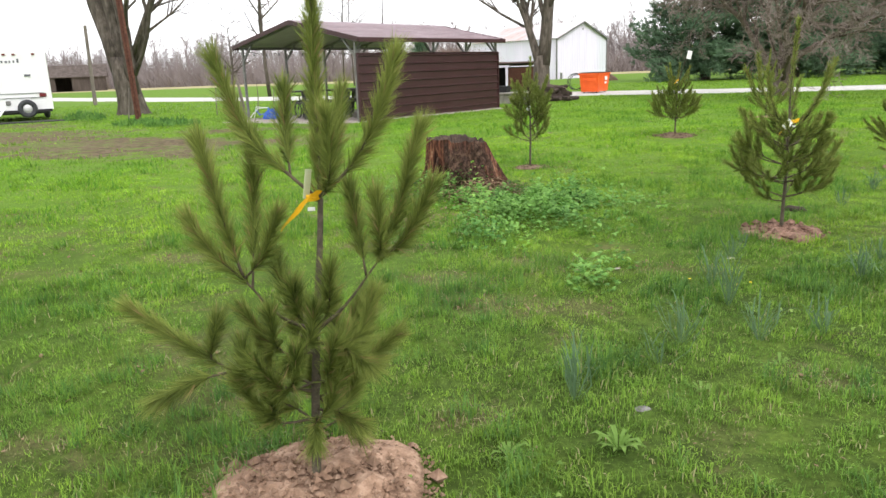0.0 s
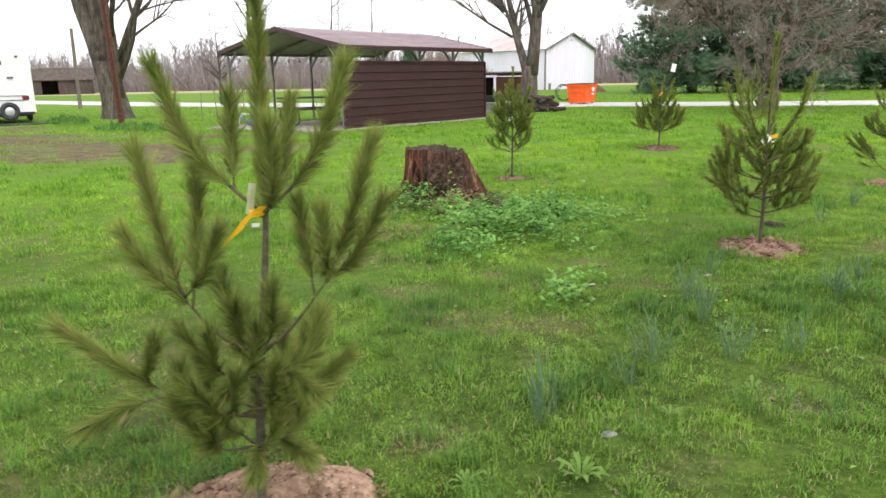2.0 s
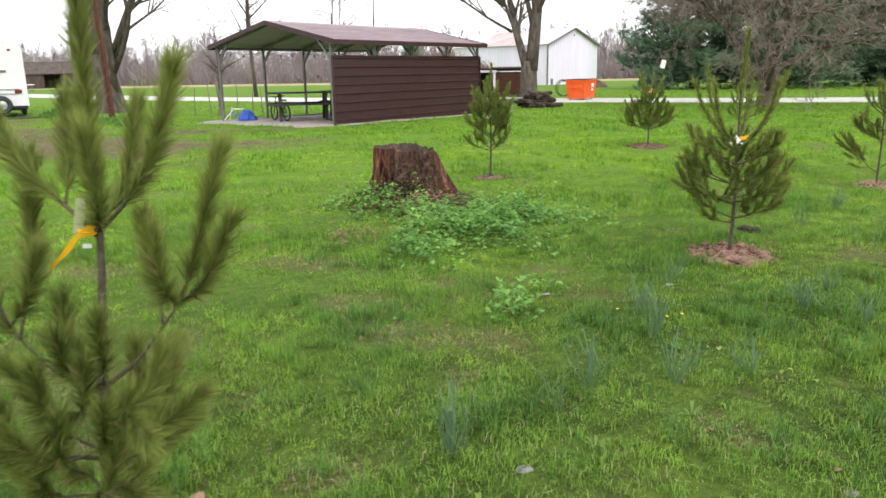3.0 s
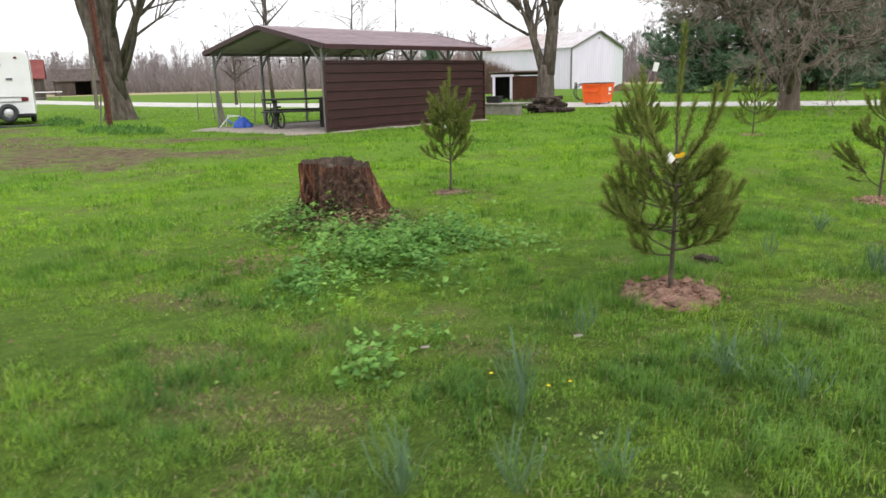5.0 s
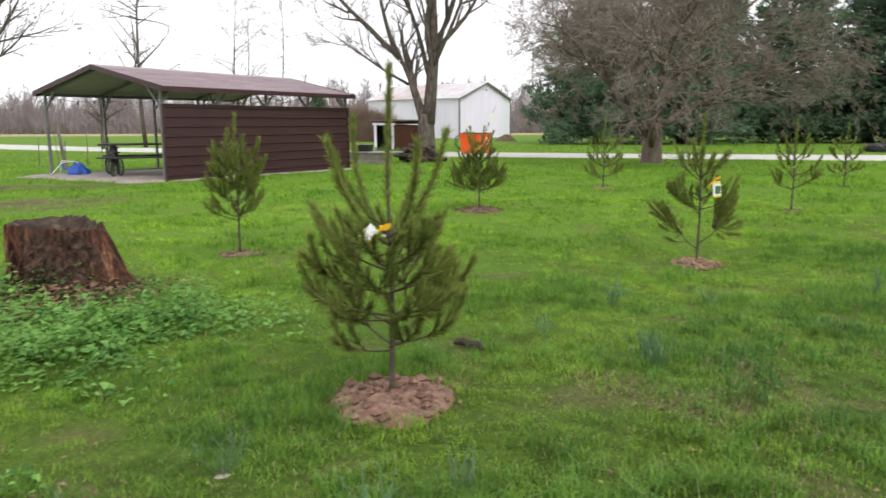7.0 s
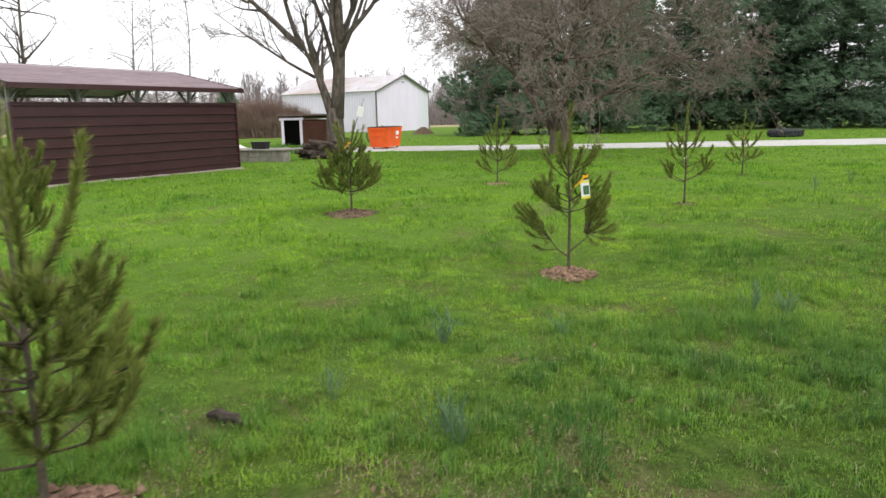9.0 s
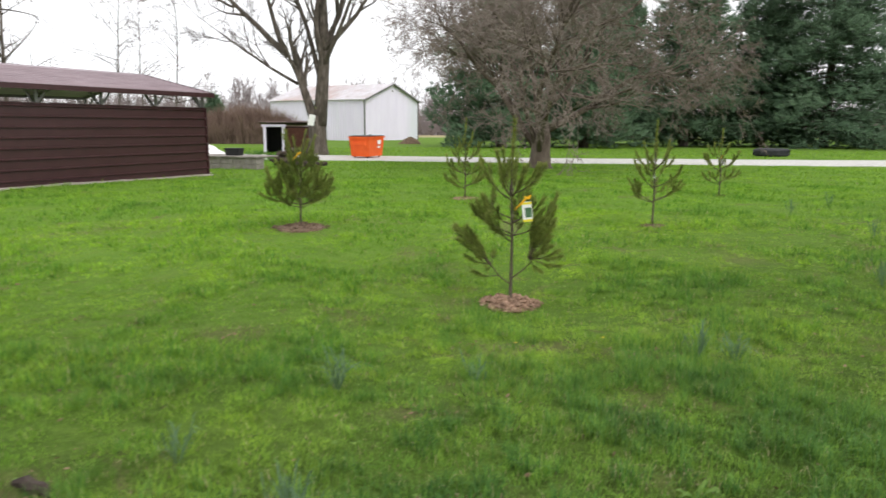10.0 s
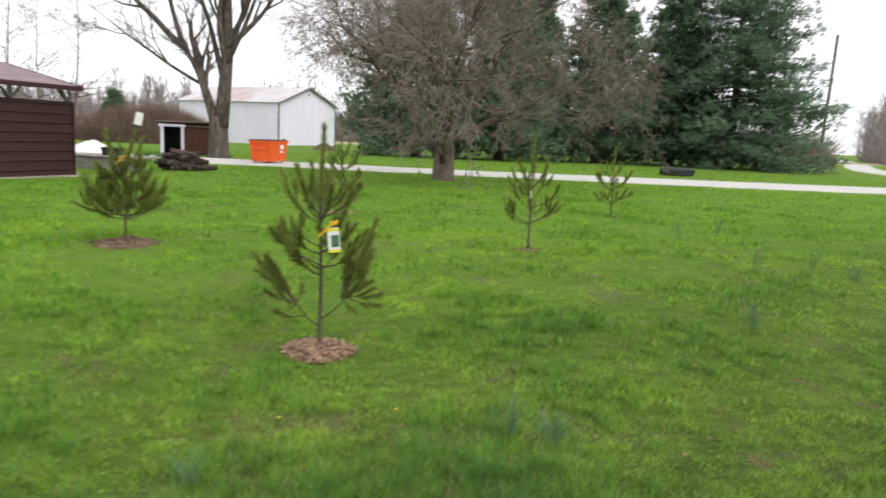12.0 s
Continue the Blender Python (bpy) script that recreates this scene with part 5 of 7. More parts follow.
def far_woods():
    rng = random.Random(77)
    g, b = Geo(), Geo()
    spots = [(rng.uniform(-185, 66), rng.uniform(112, 158)) for _ in range(900)]
    spots += [(rng.uniform(76, 170), rng.uniform(98, 200)) for _ in range(680)]
    spots = [(x, y) for x, y in spots if x < 68 or x > 73 + 0.65 * (y - 94)]
    for x, y in spots:
        z, h = ground_z(x, y), rng.uniform(6.0, 8.8) * (1.0 if x < 68 else 1.75) * (1 + 0.25 * noise.noise((x * 0.05, y * 0.05, 0)))
        lean = Vector((rng.gauss(0, 0.06), rng.gauss(0, 0.06), 1)).normalized()
        o = Vector((x, y, z - 0.2))
        g.tube((o, o + lean * h * 0.5, o + lean * h), (0.10, 0.06, 0.02), 3, cap=False)
        for i in range(21):
            t = rng.uniform(0.15, 0.98)
            d = turned(lean, rng.uniform(0.35, 0.95), rng)
            ln = (1.15 - t) * h * rng.uniform(0.28, 0.5)
            a = o + lean * h * t
            e = a + (d + Vector((0, 0, 0.3))).normalized() * ln
            slip(g, a, e, 0.035, rng)
            for k in range(9):
                q = a.lerp(e, rng.uniform(0.2, 1.0))
                dd = (turned(d, rng.uniform(0.3, 1.0), rng) + Vector((0, 0, 0.2))).normalized()
                slip(g, q, q + dd * ln * rng.uniform(0.25, 0.6), 0.028, rng)
    tagged(part("far_woods", g, HAZED_TWIG), "hazy grey-brown line of leafless woods", "woods", kind="stuff")
    for x0, x1, y0, y1, h, n in ((-190, 66, 108, 128, 6.4, 42000), (75, 150, 98, 170, 7.5, 23000), (66, 104, 135, 165, 5.5, 6000)):
        for _ in range(n):
            x, y = rng.uniform(x0, x1), rng.uniform(y0, y1)
            if x > 66 and -5 < x - 69 - 0.65 * (y - 94) < 4:
                continue
            o = Vector((x, y, ground_z(x, y)))
            d = Vector((rng.gauss(0, 0.65), rng.gauss(0, 0.65), 1)).normalized()
            ln = h * rng.random() ** 0.6
            slip(b, o, o + d * ln, 0.055, rng)
    tagged(part("far_brush", b, HAZED_TWIG), "leafless undergrowth along the edge of the woods", "undergrowth", kind="stuff")


far_woods()


def brush_clump(x, y, w, d, h, n, seed, label):
    rng = random.Random(seed)
    g = Geo()
    for _ in range(n):
        a, q = rng.uniform(0, 2 * math.pi), math.sqrt(rng.random())
        px, py = w * q * math.cos(a), d * q * math.sin(a)
        top = h * (1 - 0.55 * q * q) * rng.uniform(0.6, 1.05)
        dr = Vector((px / w * 0.35 + rng.gauss(0, 0.16), rng.gauss(0, 0.2), 1)).normalized()
        o = Vector((px, py, -0.05))
        m = o + dr * top * 0.6
        slip(g, o, m + dr * top * 0.3, 0.022, rng)
        slip(g, m, m + (dr + Vector((rng.gauss(0, 0.4), rng.gauss(0, 0.4), 0))).normalized() * top * 0.45, 0.016, rng)
        slip(g, m, m + (dr + Vector((rng.gauss(0, 0.5), rng.gauss(0, 0.5), 0))).normalized() * top * 0.4, 0.016, rng)
    ob = part("brush", g, BRUSH)
    ob.matrix_world = pose(x, y, ground_z(x, y))
    tagged(ob, label, "bush", kind="stuff")


brush_clump(-11.5, 62, 4.6, 2.2, 3.5, 5600, 3, "dense reddish-brown leafless thicket beside the barn")
brush_clump(-17.5, 66, 3.5, 2.0, 2.4, 1800, 4, "dense reddish-brown leafless thicket beside the barn")
brush_clump(45.2, 70, 3.0, 2.0, 2.6, 1500, 6, "brown leafless thicket beside the lane")


# ---- pine saplings ----
def curve(points, n):
    """A smooth line through points (Catmull-Rom), n steps a span."""
    p = [Vector(q) for q in points]
    p = [p[0] * 2 - p[1]] + p + [p[-1] * 2 - p[-2]]
    out = []
    for i in range(1, len(p) - 2):
        for k in range(n):
            t = k / n
            a, b, c, d = p[i - 1], p[i], p[i + 1], p[i + 2]
            out.append(0.5 * (2 * b + (c - a) * t + (2 * a - 5 * b + 4 * c - d) * t * t + (3 * b - a - 3 * c + d) * t ** 3))
    return out + [p[-2]]


def brush_needles(g, line, start, rng, dense, length, width, wide=1.0):
    """Needles all round a shoot, from a share of its length to its tip, slanting forwards."""
    lens = [0.0]
    for a, b in zip(line, line[1:]):
        lens.append(lens[-1] + (b - a).length)
    total = lens[-1]
    for _ in range(int(dense * total * (1 - start))):
        s = total * (start + (1 - start) * rng.random() ** 0.85)
        i = max(k for k in range(len(line) - 1) if lens[k] <= s)
        f = (s - lens[i]) / max(1e-6, lens[i + 1] - lens[i])
        p, d = line[i].lerp(line[i + 1], f), (line[i + 1] - line[i]).normalized()
        near_tip = s / total
        q = turned(d, wide * rng.triangular(0.05, 0.82, 0.35) * (1.15 - 0.5 * max(0, near_tip - 0.5)), rng)
        ln = length * rng.uniform(0.7, 1.15)
        a = q.cross(Vector((rng.gauss(0, 1), rng.gauss(0, 1), rng.gauss(0, 1)))).normalized() * width
        n = len(g.v)
        g.v += [p + a, p - a]
        for k in range(3):  # a bundle of needles from one point
            g.v.append(p + turned(q, 0.10 * rng.random(), rng) * ln + Vector((0, 0, -0.16 * ln * rng.random())))
            g.f.append((n, n + 1, n + 2 + k))


def sapling(x, y, label, trunk_line, trunk_r, shoots, seed, dense, needle, width, lift=0.03, leader_from=0.6):
    """A young pine. shoots: (line of places, share of it that is bare, index of the shoot it grows from or None)."""
    t = thing("pine_sapling", x, y, label, "sapling", "planted pine saplings", z=ground_z(x, y) + lift)
    rng = random.Random(seed)
    line = curve(trunk_line, 5)
    g = Geo()
    n = len(line)
    g.tube(line, [trunk_r * (1 - 0.82 * i / (n - 1)) for i in range(n)], 8)
    tr = part("trunk", g, SAPLING_BARK, t, smooth_faces=True)
    g = Geo()
    brush_needles(g, line, leader_from, rng, dense * 1.3, needle * 0.95, width)
    part("needles", g, NEEDLES, tr)
    for pts, start, thick in shoots:
        c = curve(pts, 4)
        g = Geo()
        m = len(c)
        g.tube(c, [thick * (1 - 0.7 * i / (m - 1)) for i in range(m)], 5)
        b = part("branch", g, SHOOT_BARK, t, smooth_faces=True)
        g = Geo()
        brush_needles(g, c, start, rng, dense, needle, width)
        if g.v:
            part("needles", g, NEEDLES, b)
    return t


def whorled_shoots(whorls, rng):
    """Upswept shoots in whorls up a stem, with short brushes along them. whorls: height, count, reach, rise, short brushes on each, bare share."""
    out = []
    for k, (z0, n, reach, rise, subs, bare_part) in enumerate(whorls):
        for i in range(n):
            w = 2 * math.pi * (i + 0.5 * (k % 2) + rng.uniform(-0.3, 0.3)) / n
            o, side = Vector((math.cos(w), math.sin(w), 0)), Vector((-math.sin(w), math.cos(w), 0))
            r, up = reach * rng.uniform(0.7, 1.15), rise * rng.uniform(0.7, 1.15)
            a = Vector((0, 0, z0 + rng.uniform(-0.035, 0.035)))
            bow = side * r * rng.uniform(-0.12, 0.12)
            b, c, e = a + o * r * 0.42 + bow + Vector((0, 0, up * 0.24)), a + o * r * 0.78 + bow + Vector((0, 0, up * 0.58)), a + o * r + Vector((0, 0, up))
            out.append(((a, b, c, e), bare_part, 0.006))
            for s in range(max(1, round(subs * 0.75)) if subs else 0):
                f = rng.uniform(0.1, 1.0)
                q = b.lerp(c, f)
                d = (o * rng.uniform(0.2, 0.8) + side * rng.choice((-1, 1)) * rng.uniform(0.3, 0.9) + Vector((0, 0, rng.uniform(0.3, 1.0)))).normalized()
                l = rng.uniform(0.14, 0.25) * (0.6 + reach)
                out.append(((q, q + d * l * 0.5, q + (d + Vector((0, 0, 0.35))).normalized() * l), 0.18, 0.0038))
    return out


def plant_tag(parent, at, w, h, turn, tilt, style, ribbon=True, face=None, said="white printed plant tag"):
    """A printed nursery tag with its ribbon, tied to a stem at a place."""
    m = parent.matrix_world.to_translation() + Vector(at)
    g = Geo()
    g.box(-w / 2, -0.0012, -h, w / 2, 0.0012, 0, b=0.0005)
    tag = part("plant_tag", g, face or TAG_WHITE, parent, said)
    tag.matrix_parent_inverse = Matrix.Identity(4)
    tag.matrix_basis = pose(*at, tilt[0], tilt[1], turn)
    if style:
        for s in (-1, 1):
            for z1, z2 in ((-h * 0.14, -0.004), (-h * 0.99, -h * 0.88)):
                g = Geo()
                g.box(-w / 2 * 0.98, s * 0.0022 - 0.0004, z1, w / 2 * 0.98, s * 0.0022 + 0.0004, z2)
                part("tag_band", g, TAG_YELLOW, tag, "yellow printed band")
            g = Geo()
            g.box(-w / 2 * 0.45, s * 0.0024 - 0.0004, -h * 0.78, w / 2 * 0.85, s * 0.0024 + 0.0004, -h * 0.30)
            part("tag_picture", g, TAG_GREEN, tag, "dark green printed picture")
    if ribbon:
        g = Geo()
        c = Vector(at)
        r = Matrix.Rotation(radians(turn), 3, "Z")
        line = curve([c + r @ Vector(q) for q in ((0.03, 0, 0.035), (0.0, -0.018, 0.028), (-0.03, -0.012, 0.0), (-0.085, -0.01, -0.055))], 4)
        for i, p in enumerate(line):
            w2 = Vector((0.004, 0, 0.012 + 0.003 * math.sin(i)))
            g.v += [p - w2, p + w2]
        for i in range(len(line) - 1):
            g.f.append((2 * i, 2 * i + 1, 2 * i + 3, 2 * i + 2))
        ring(g, c + Vector((0, 0, 0.03)), 0.013, 0.006, (0.2, 0.1, 1), 12, 5)
        part("ribbon", g, RIBBON, parent, "orange-yellow ribbon")


def mulch(x, y, r, h, material, seed, label, clods=220, lumps=0):
    """A low ring-shaped mound of crumbly clods round a stem."""
    rng = random.Random(seed)
    g = Geo()
    n, m = 36, 9
    z0 = ground_z(x, y)
    for j in range(m):
        for i in range(n):
            w, q = 2 * math.pi * i / n, 1 - j / (m - 1)
            rr = r * q * (1 + 0.22 * noise.noise((math.cos(w) * 1.7, math.sin(w) * 1.7, seed)))
            hh = h * (1 - q ** 2.2) * (0.75 + 0.5 * noise.noise((math.cos(w) * q * 3, math.sin(w) * q * 3, seed + 3)) + 0.3 * noise.noise((math.cos(w) * q * 9, math.sin(w) * q * 9, seed)))
            px, py = x + rr * math.cos(w), y + rr * math.sin(w)
            g.v.append(Vector((px - x, py - y, ground_z(px, py) - z0 + hh - (0.02 if j == 0 else -0.008))))
    for j in range(m - 1):
        g.f += [(j * n + i, j * n + (i + 1) % n, (j + 1) * n + (i + 1) % n, (j + 1) * n + i) for i in range(n)]
    for i in range(clods + lumps):
        w, q = rng.uniform(0, 2 * math.pi), math.sqrt(rng.random()) * 1.08
        s = rng.choice((0.003, 0.004, 0.005, 0.006, 0.007, 0.009, 0.014)) * (1.2 - 0.5 * q) * rng.uniform(0.7, 1.2) if i < clods else rng.uniform(0.014, 0.034)
        px, py = x + r * q * math.cos(w), y + r * q * math.sin(w)
        o = Vector((px - x, py - y, ground_z(px, py) - z0 + h * max(0, 1 - q ** 2.2) * 0.85 + s * 0.4 + 0.006))
        e = [Vector((rng.uniform(0.6, 1.3) * s * a, rng.uniform(0.6, 1.3) * s * b, rng.uniform(0.5, 1.0) * s * c)) + o for a, b, c in ((1, 0, 0), (-1, 0, 0), (0, 1, 0), (0, -1, 0), (0, 0, 1), (0, 0, -1))]
        g.add(e, ((0, 2, 4), (2, 1, 4), (1, 3, 4), (3, 0, 4), (2, 0, 5), (1, 2, 5), (3, 1, 5), (0, 3, 5)))
    ob = part("mulch_mound", g, material)
    ob.matrix_world = pose(x, y, z0)
    tagged(ob, label, "mulch", "mulch rings round the saplings")


# the first sapling, with open boughs that end in long upright brushes
RIGHT, AWAY = Vector((0.977, 0.21, 0)), Vector((-0.21, 0.977, 0))


def near_sapling():
    def at(u, h, w=0.0):
        return RIGHT * (0.92 * u + 0.075 * h) + AWAY * w + Vector((0, 0, h))

    rng = random.Random(2)
    S = [((at(0, 0.92), at(-0.09, 0.985, 0.02), at(-0.21, 1.09, 0.04), at(-0.31, 1.29, 0.05)), 0.22, 0.006),
         ((at(0, 0.91), at(0.11, 1.01, -0.03), at(0.18, 1.13, -0.05), at(0.225, 1.28, -0.06)), 0.25, 0.006),
         ((at(-0.08, 0.975, 0.02), at(-0.11, 1.06, 0.1), at(-0.125, 1.20, 0.14)), 0.15, 0.004),
         ((at(0, 0.92), at(0.03, 1.0, 0.1), at(0.045, 1.19, 0.16)), 0.2, 0.005),
         ((at(0, 0.91), at(0.05, 0.98, -0.08), at(0.05, 1.14, -0.12)), 0.2, 0.005),
         # the long bough to one side and its upright ends
         ((at(0, 0.53), at(-0.11, 0.585, -0.02), at(-0.215, 0.70, -0.03)), 0.9, 0.0075),
         ((at(-0.215, 0.70, -0.03), at(-0.29, 0.77, -0.05), at(-0.36, 0.87, -0.06)), 0.1, 0.005),
         ((at(-0.215, 0.70, -0.03), at(-0.275, 0.86, -0.02), at(-0.345, 1.08, 0.0)), 0.1, 0.005),
         ((at(-0.215, 0.70, -0.03), at(-0.15, 0.77, -0.06), at(-0.105, 0.88, -0.08)), 0.15, 0.004),
         ((at(-0.19, 0.67, -0.03), at(-0.21, 0.84, 0.08), at(-0.225, 1.06, 0.12)), 0.2, 0.004),
         # the bough to the other side
         ((at(0, 0.53), at(0.09, 0.60, 0.02), at(0.195, 0.735, 0.03)), 0.9, 0.0075),
         ((at(0.195, 0.735, 0.03), at(0.245, 0.875, 0.03), at(0.30, 1.09, 0.03)), 0.1, 0.005),
         ((at(0.195, 0.735, 0.03), at(0.27, 0.795, 0.0), at(0.345, 0.94, -0.02)), 0.1, 0.005),
         ((at(0.15, 0.68, 0.03), at(0.12, 0.80, 0.06), at(0.09, 0.92, 0.08)), 0.15, 0.004),
         ((at(0.19, 0.73, 0.03), at(0.20, 0.80, -0.08), at(0.19, 0.93, -0.11)), 0.15, 0.004),
         # inner upright shoots
         ((at(0, 0.53), at(-0.10, 0.62, 0.05), at(-0.14, 0.72, 0.08)), 0.5, 0.005),
         ((at(0, 0.54), at(0.05, 0.62, -0.09), at(0.06, 0.74, -0.14)), 0.4, 0.005),
         ((at(0, 0.54), at(-0.04, 0.60, -0.08), at(-0.05, 0.70, -0.12)), 0.35, 0.005),
         # low boughs
         ((at(0, 0.34), at(-0.14, 0.385, -0.04), at(-0.31, 0.48, -0.07), at(-0.54, 0.64, -0.08)), 0.5, 0.0065),
         ((at(-0.31, 0.48, -0.07), at(-0.30, 0.53, -0.09), at(-0.28, 0.60, -0.10)), 0.1, 0.004),
         ((at(-0.24, 0.44, -0.06), at(-0.34, 0.44, -0.12), at(-0.45, 0.40, -0.15)), 0.25, 0.004),
         ((at(-0.14, 0.39, -0.04), at(-0.19, 0.44, -0.10), at(-0.20, 0.53, -0.12)), 0.15, 0.004)]
    for k in range(17):
        w = 2 * math.pi * (k + 0.4 * rng.random()) / 17 * 3
        z = 0.19 + 0.32 * (k + rng.random()) / 17
        r = rng.uniform(0.13, 0.28)
        u, d = math.cos(w) * r, math.sin(w) * r
        up = rng.uniform(-0.05, 0.16)
        S.append(((at(0, z), at(u * 0.55, z + 0.02, d * 0.55), at(u, z + up, d)), 0.35, 0.005))
        S.append(((at(u * 0.5, z + 0.02, d * 0.5), at(u * 0.6 - d * 0.2, z + 0.06, d * 0.6 + u * 0.2), at(u * 0.65 - d * 0.3, z + 0.15, d * 0.65 + u * 0.3)), 0.1, 0.004))
    t = sapling(-0.235, 2.215, "knee-to-head-high white pine sapling with open upswept needle brushes", [at(0, -0.03), at(-0.004, 0.3), at(0.0, 0.54), at(0.012, 0.9), at(-0.005, 1.2), at(-0.02, 1.58)], 0.0165,
                S, 9, 1800, 0.086, 0.0013, lift=0.0, leader_from=0.585)
    plant_tag(t, at(-0.02, 1.0, -0.02), 0.022, 0.08, 62, (0, 12), False, False, TAG_PALE, "faded yellow-green plant tag")
    plant_tag(t, at(-0.012, 0.895, -0.02), 0.02, 0.01, 12, (0, 0), False)


near_sapling()
mulch(-0.235, 2.215, 0.36, 0.075, MULCH, 1.0, "crumbly pale reddish mulch mound round the sapling", 2600, 24)

for k, (x, y, h, leader_from, whorls, lab, mr, mh, mm) in enumerate((
        (1.885, 5.83, 1.43, 0.60, ((0.22, 5, 0.31, 0.12, 4, 0.5), (0.34, 7, 0.35, 0.15, 6, 0.42), (0.46, 7, 0.34, 0.19, 6, 0.38), (0.58, 6, 0.29, 0.22, 5, 0.35), (0.68, 6, 0.30, 0.44, 0, 0.14)), "bushy white pine sapling with a tall leader in a mulch ring", 0.30, 0.05, MULCH_RED),
        (-0.22, 9.42, 1.28, 0.70, ((0.32, 6, 0.28, 0.18, 3, 0.4), (0.46, 7, 0.28, 0.24, 5, 0.35), (0.60, 7, 0.25, 0.26, 5, 0.3), (0.76, 6, 0.20, 0.27, 2, 0.25), (0.90, 4, 0.10, 0.22, 0, 0.2)), "narrow white pine sapling on a thin bare stem", 0.22, 0.02, MULCH_DARK),
        (4.11, 9.72, 1.36, 0.66, ((0.80, 6, 0.24, 0.28, 1, 0.30), (0.80, 4, 0.13, 0.30, 0, 0.25), (0.62, 5, 0.22, 0.18, 3, 0.35), (0.50, 5, 0.26, 0.16, 4, 0.4)), "lopsided white pine sapling with a printed tag in a mulch ring", 0.22, 0.055, MULCH),
        (1.87, 13.26, 1.42, 0.995, ((0.24, 9, 0.45, 0.20, 6, 0.35), (0.36, 8, 0.40, 0.26, 6, 0.35), (0.50, 7, 0.28, 0.26, 4, 0.3), (0.66, 6, 0.20, 0.24, 2, 0.2), (0.80, 6, 0.19, 0.32, 0, 0.12)), "low bushy pine sapling beside a thin bare stake", 0.34, 0.04, MULCH_DARK),
        (6.28, 13.5, 1.28, 0.66, ((0.30, 5, 0.36, 0.24, 2, 0.4), (0.48, 5, 0.33, 0.36, 1, 0.35), (0.68, 5, 0.22, 0.34, 0, 0.3)), "small fan-shaped pine sapling on a bare lower stem", 0.16, 0.015, MULCH_DARK),
        (4.02, 16.8, 1.32, 0.66, ((0.16, 6, 0.36, 0.18, 2, 0.4), (0.36, 6, 0.34, 0.28, 2, 0.35), (0.60, 5, 0.26, 0.30, 1, 0.3), (0.80, 4, 0.14, 0.26, 0, 0.25)), "small pine sapling in dry grass near the spreading tree", 0.25, 0.02, MULCH),
        (8.65, 17.5, 1.15, 0.68, ((0.20, 5, 0.34, 0.20, 2, 0.4), (0.42, 5, 0.30, 0.28, 2, 0.35), (0.64, 5, 0.20, 0.30, 0, 0.3)), "small pine sapling near the drive", 0.12, 0.01, MULCH_DARK))):
    rng = random.Random(100 + k)
    line = [Vector((0, 0, -0.03)), Vector((0.006, 0, h * 0.35)), Vector((0.05 if k == 3 else -0.005, 0.004, h * 0.68)), Vector((0.21 if k == 3 else 0.01, -0.02 if k == 3 else 0.0, h))]
    shoots = whorled_shoots(whorls, rng)
    if k == 2:  # lopsided: a dense mass of short brushes to one side, a long low bough to the other
        e = lambda u, z, w=0.0: Vector((u * 0.94, w - u * 0.3, z))
        shoots += [((e(0, 0.14), e(-0.09, 0.20), e(-0.19, 0.31, 0.02), e(-0.41, 0.45, 0.03)), 0.6, 0.0065), ((e(0, 0.18), e(0.12, 0.28), e(0.22, 0.40)), 0.7, 0.007), ((e(-0.09, 0.20), e(-0.2, 0.2, -0.04), e(-0.29, 0.23, -0.05)), 0.4, 0.004)]
        for i in range(40):
            if i < 26:
                u, z, w = rng.gauss(0.25, 0.08), rng.gauss(0.47, 0.10), rng.gauss(0, 0.09)
                root = e(0.14, 0.34, w * 0.4)
            else:
                u, z, w = rng.gauss(-0.31, 0.07), rng.gauss(0.38, 0.07), rng.gauss(0, 0.08)
                root = e(-0.15, 0.28, w * 0.4)
            tip = e(u, z + 0.06, w)
            shoots.append(((root, root.lerp(tip, 0.6) + Vector((0, 0, -0.015)), tip), 0.4, 0.004))
    t = sapling(x, y, lab, line, 0.014, shoots, 200 + k, 900, 0.058, 0.0016, leader_from=leader_from)
    if k == 0:
        plant_tag(t, (-0.03, -0.17, 0.78), 0.045, 0.072, 15, (-12, 48), False, False)
        plant_tag(t, (0.0, -0.13, 0.745), 0.02, 0.01, -15, (0, 0), False)
    elif k == 1:
        plant_tag(t, (0.0, -0.06, 0.74), 0.04, 0.07, 10, (0, 20), False, False)
    elif k == 2:
        plant_tag(t, (0.08, -0.23, 0.79), 0.070, 0.145, 5, (0, -6), True)
    elif k == 3:
        plant_tag(t, (0.185, -0.05, 1.35), 0.075, 0.13, 10, (0, 12), False, False)
        plant_tag(t, (0.0, -0.03, 0.86), 0.02, 0.01, 20, (0, 0), False)
    elif k == 4:
        plant_tag(t, (-0.02, -0.05, 0.66), 0.03, 0.08, 10, (0, 0), False, False)
    elif k == 6:
        plant_tag(t, (0.0, -0.05, 0.66), 0.03, 0.02, 10, (0, 0), False)
    mulch(x, y, mr, mh, mm, 3.0 + k, "crumbly brown mulch ring round the sapling", 800 if mh > 0.03 else 300, 90 if k == 2 else 25 if k in (0, 3) else 0)


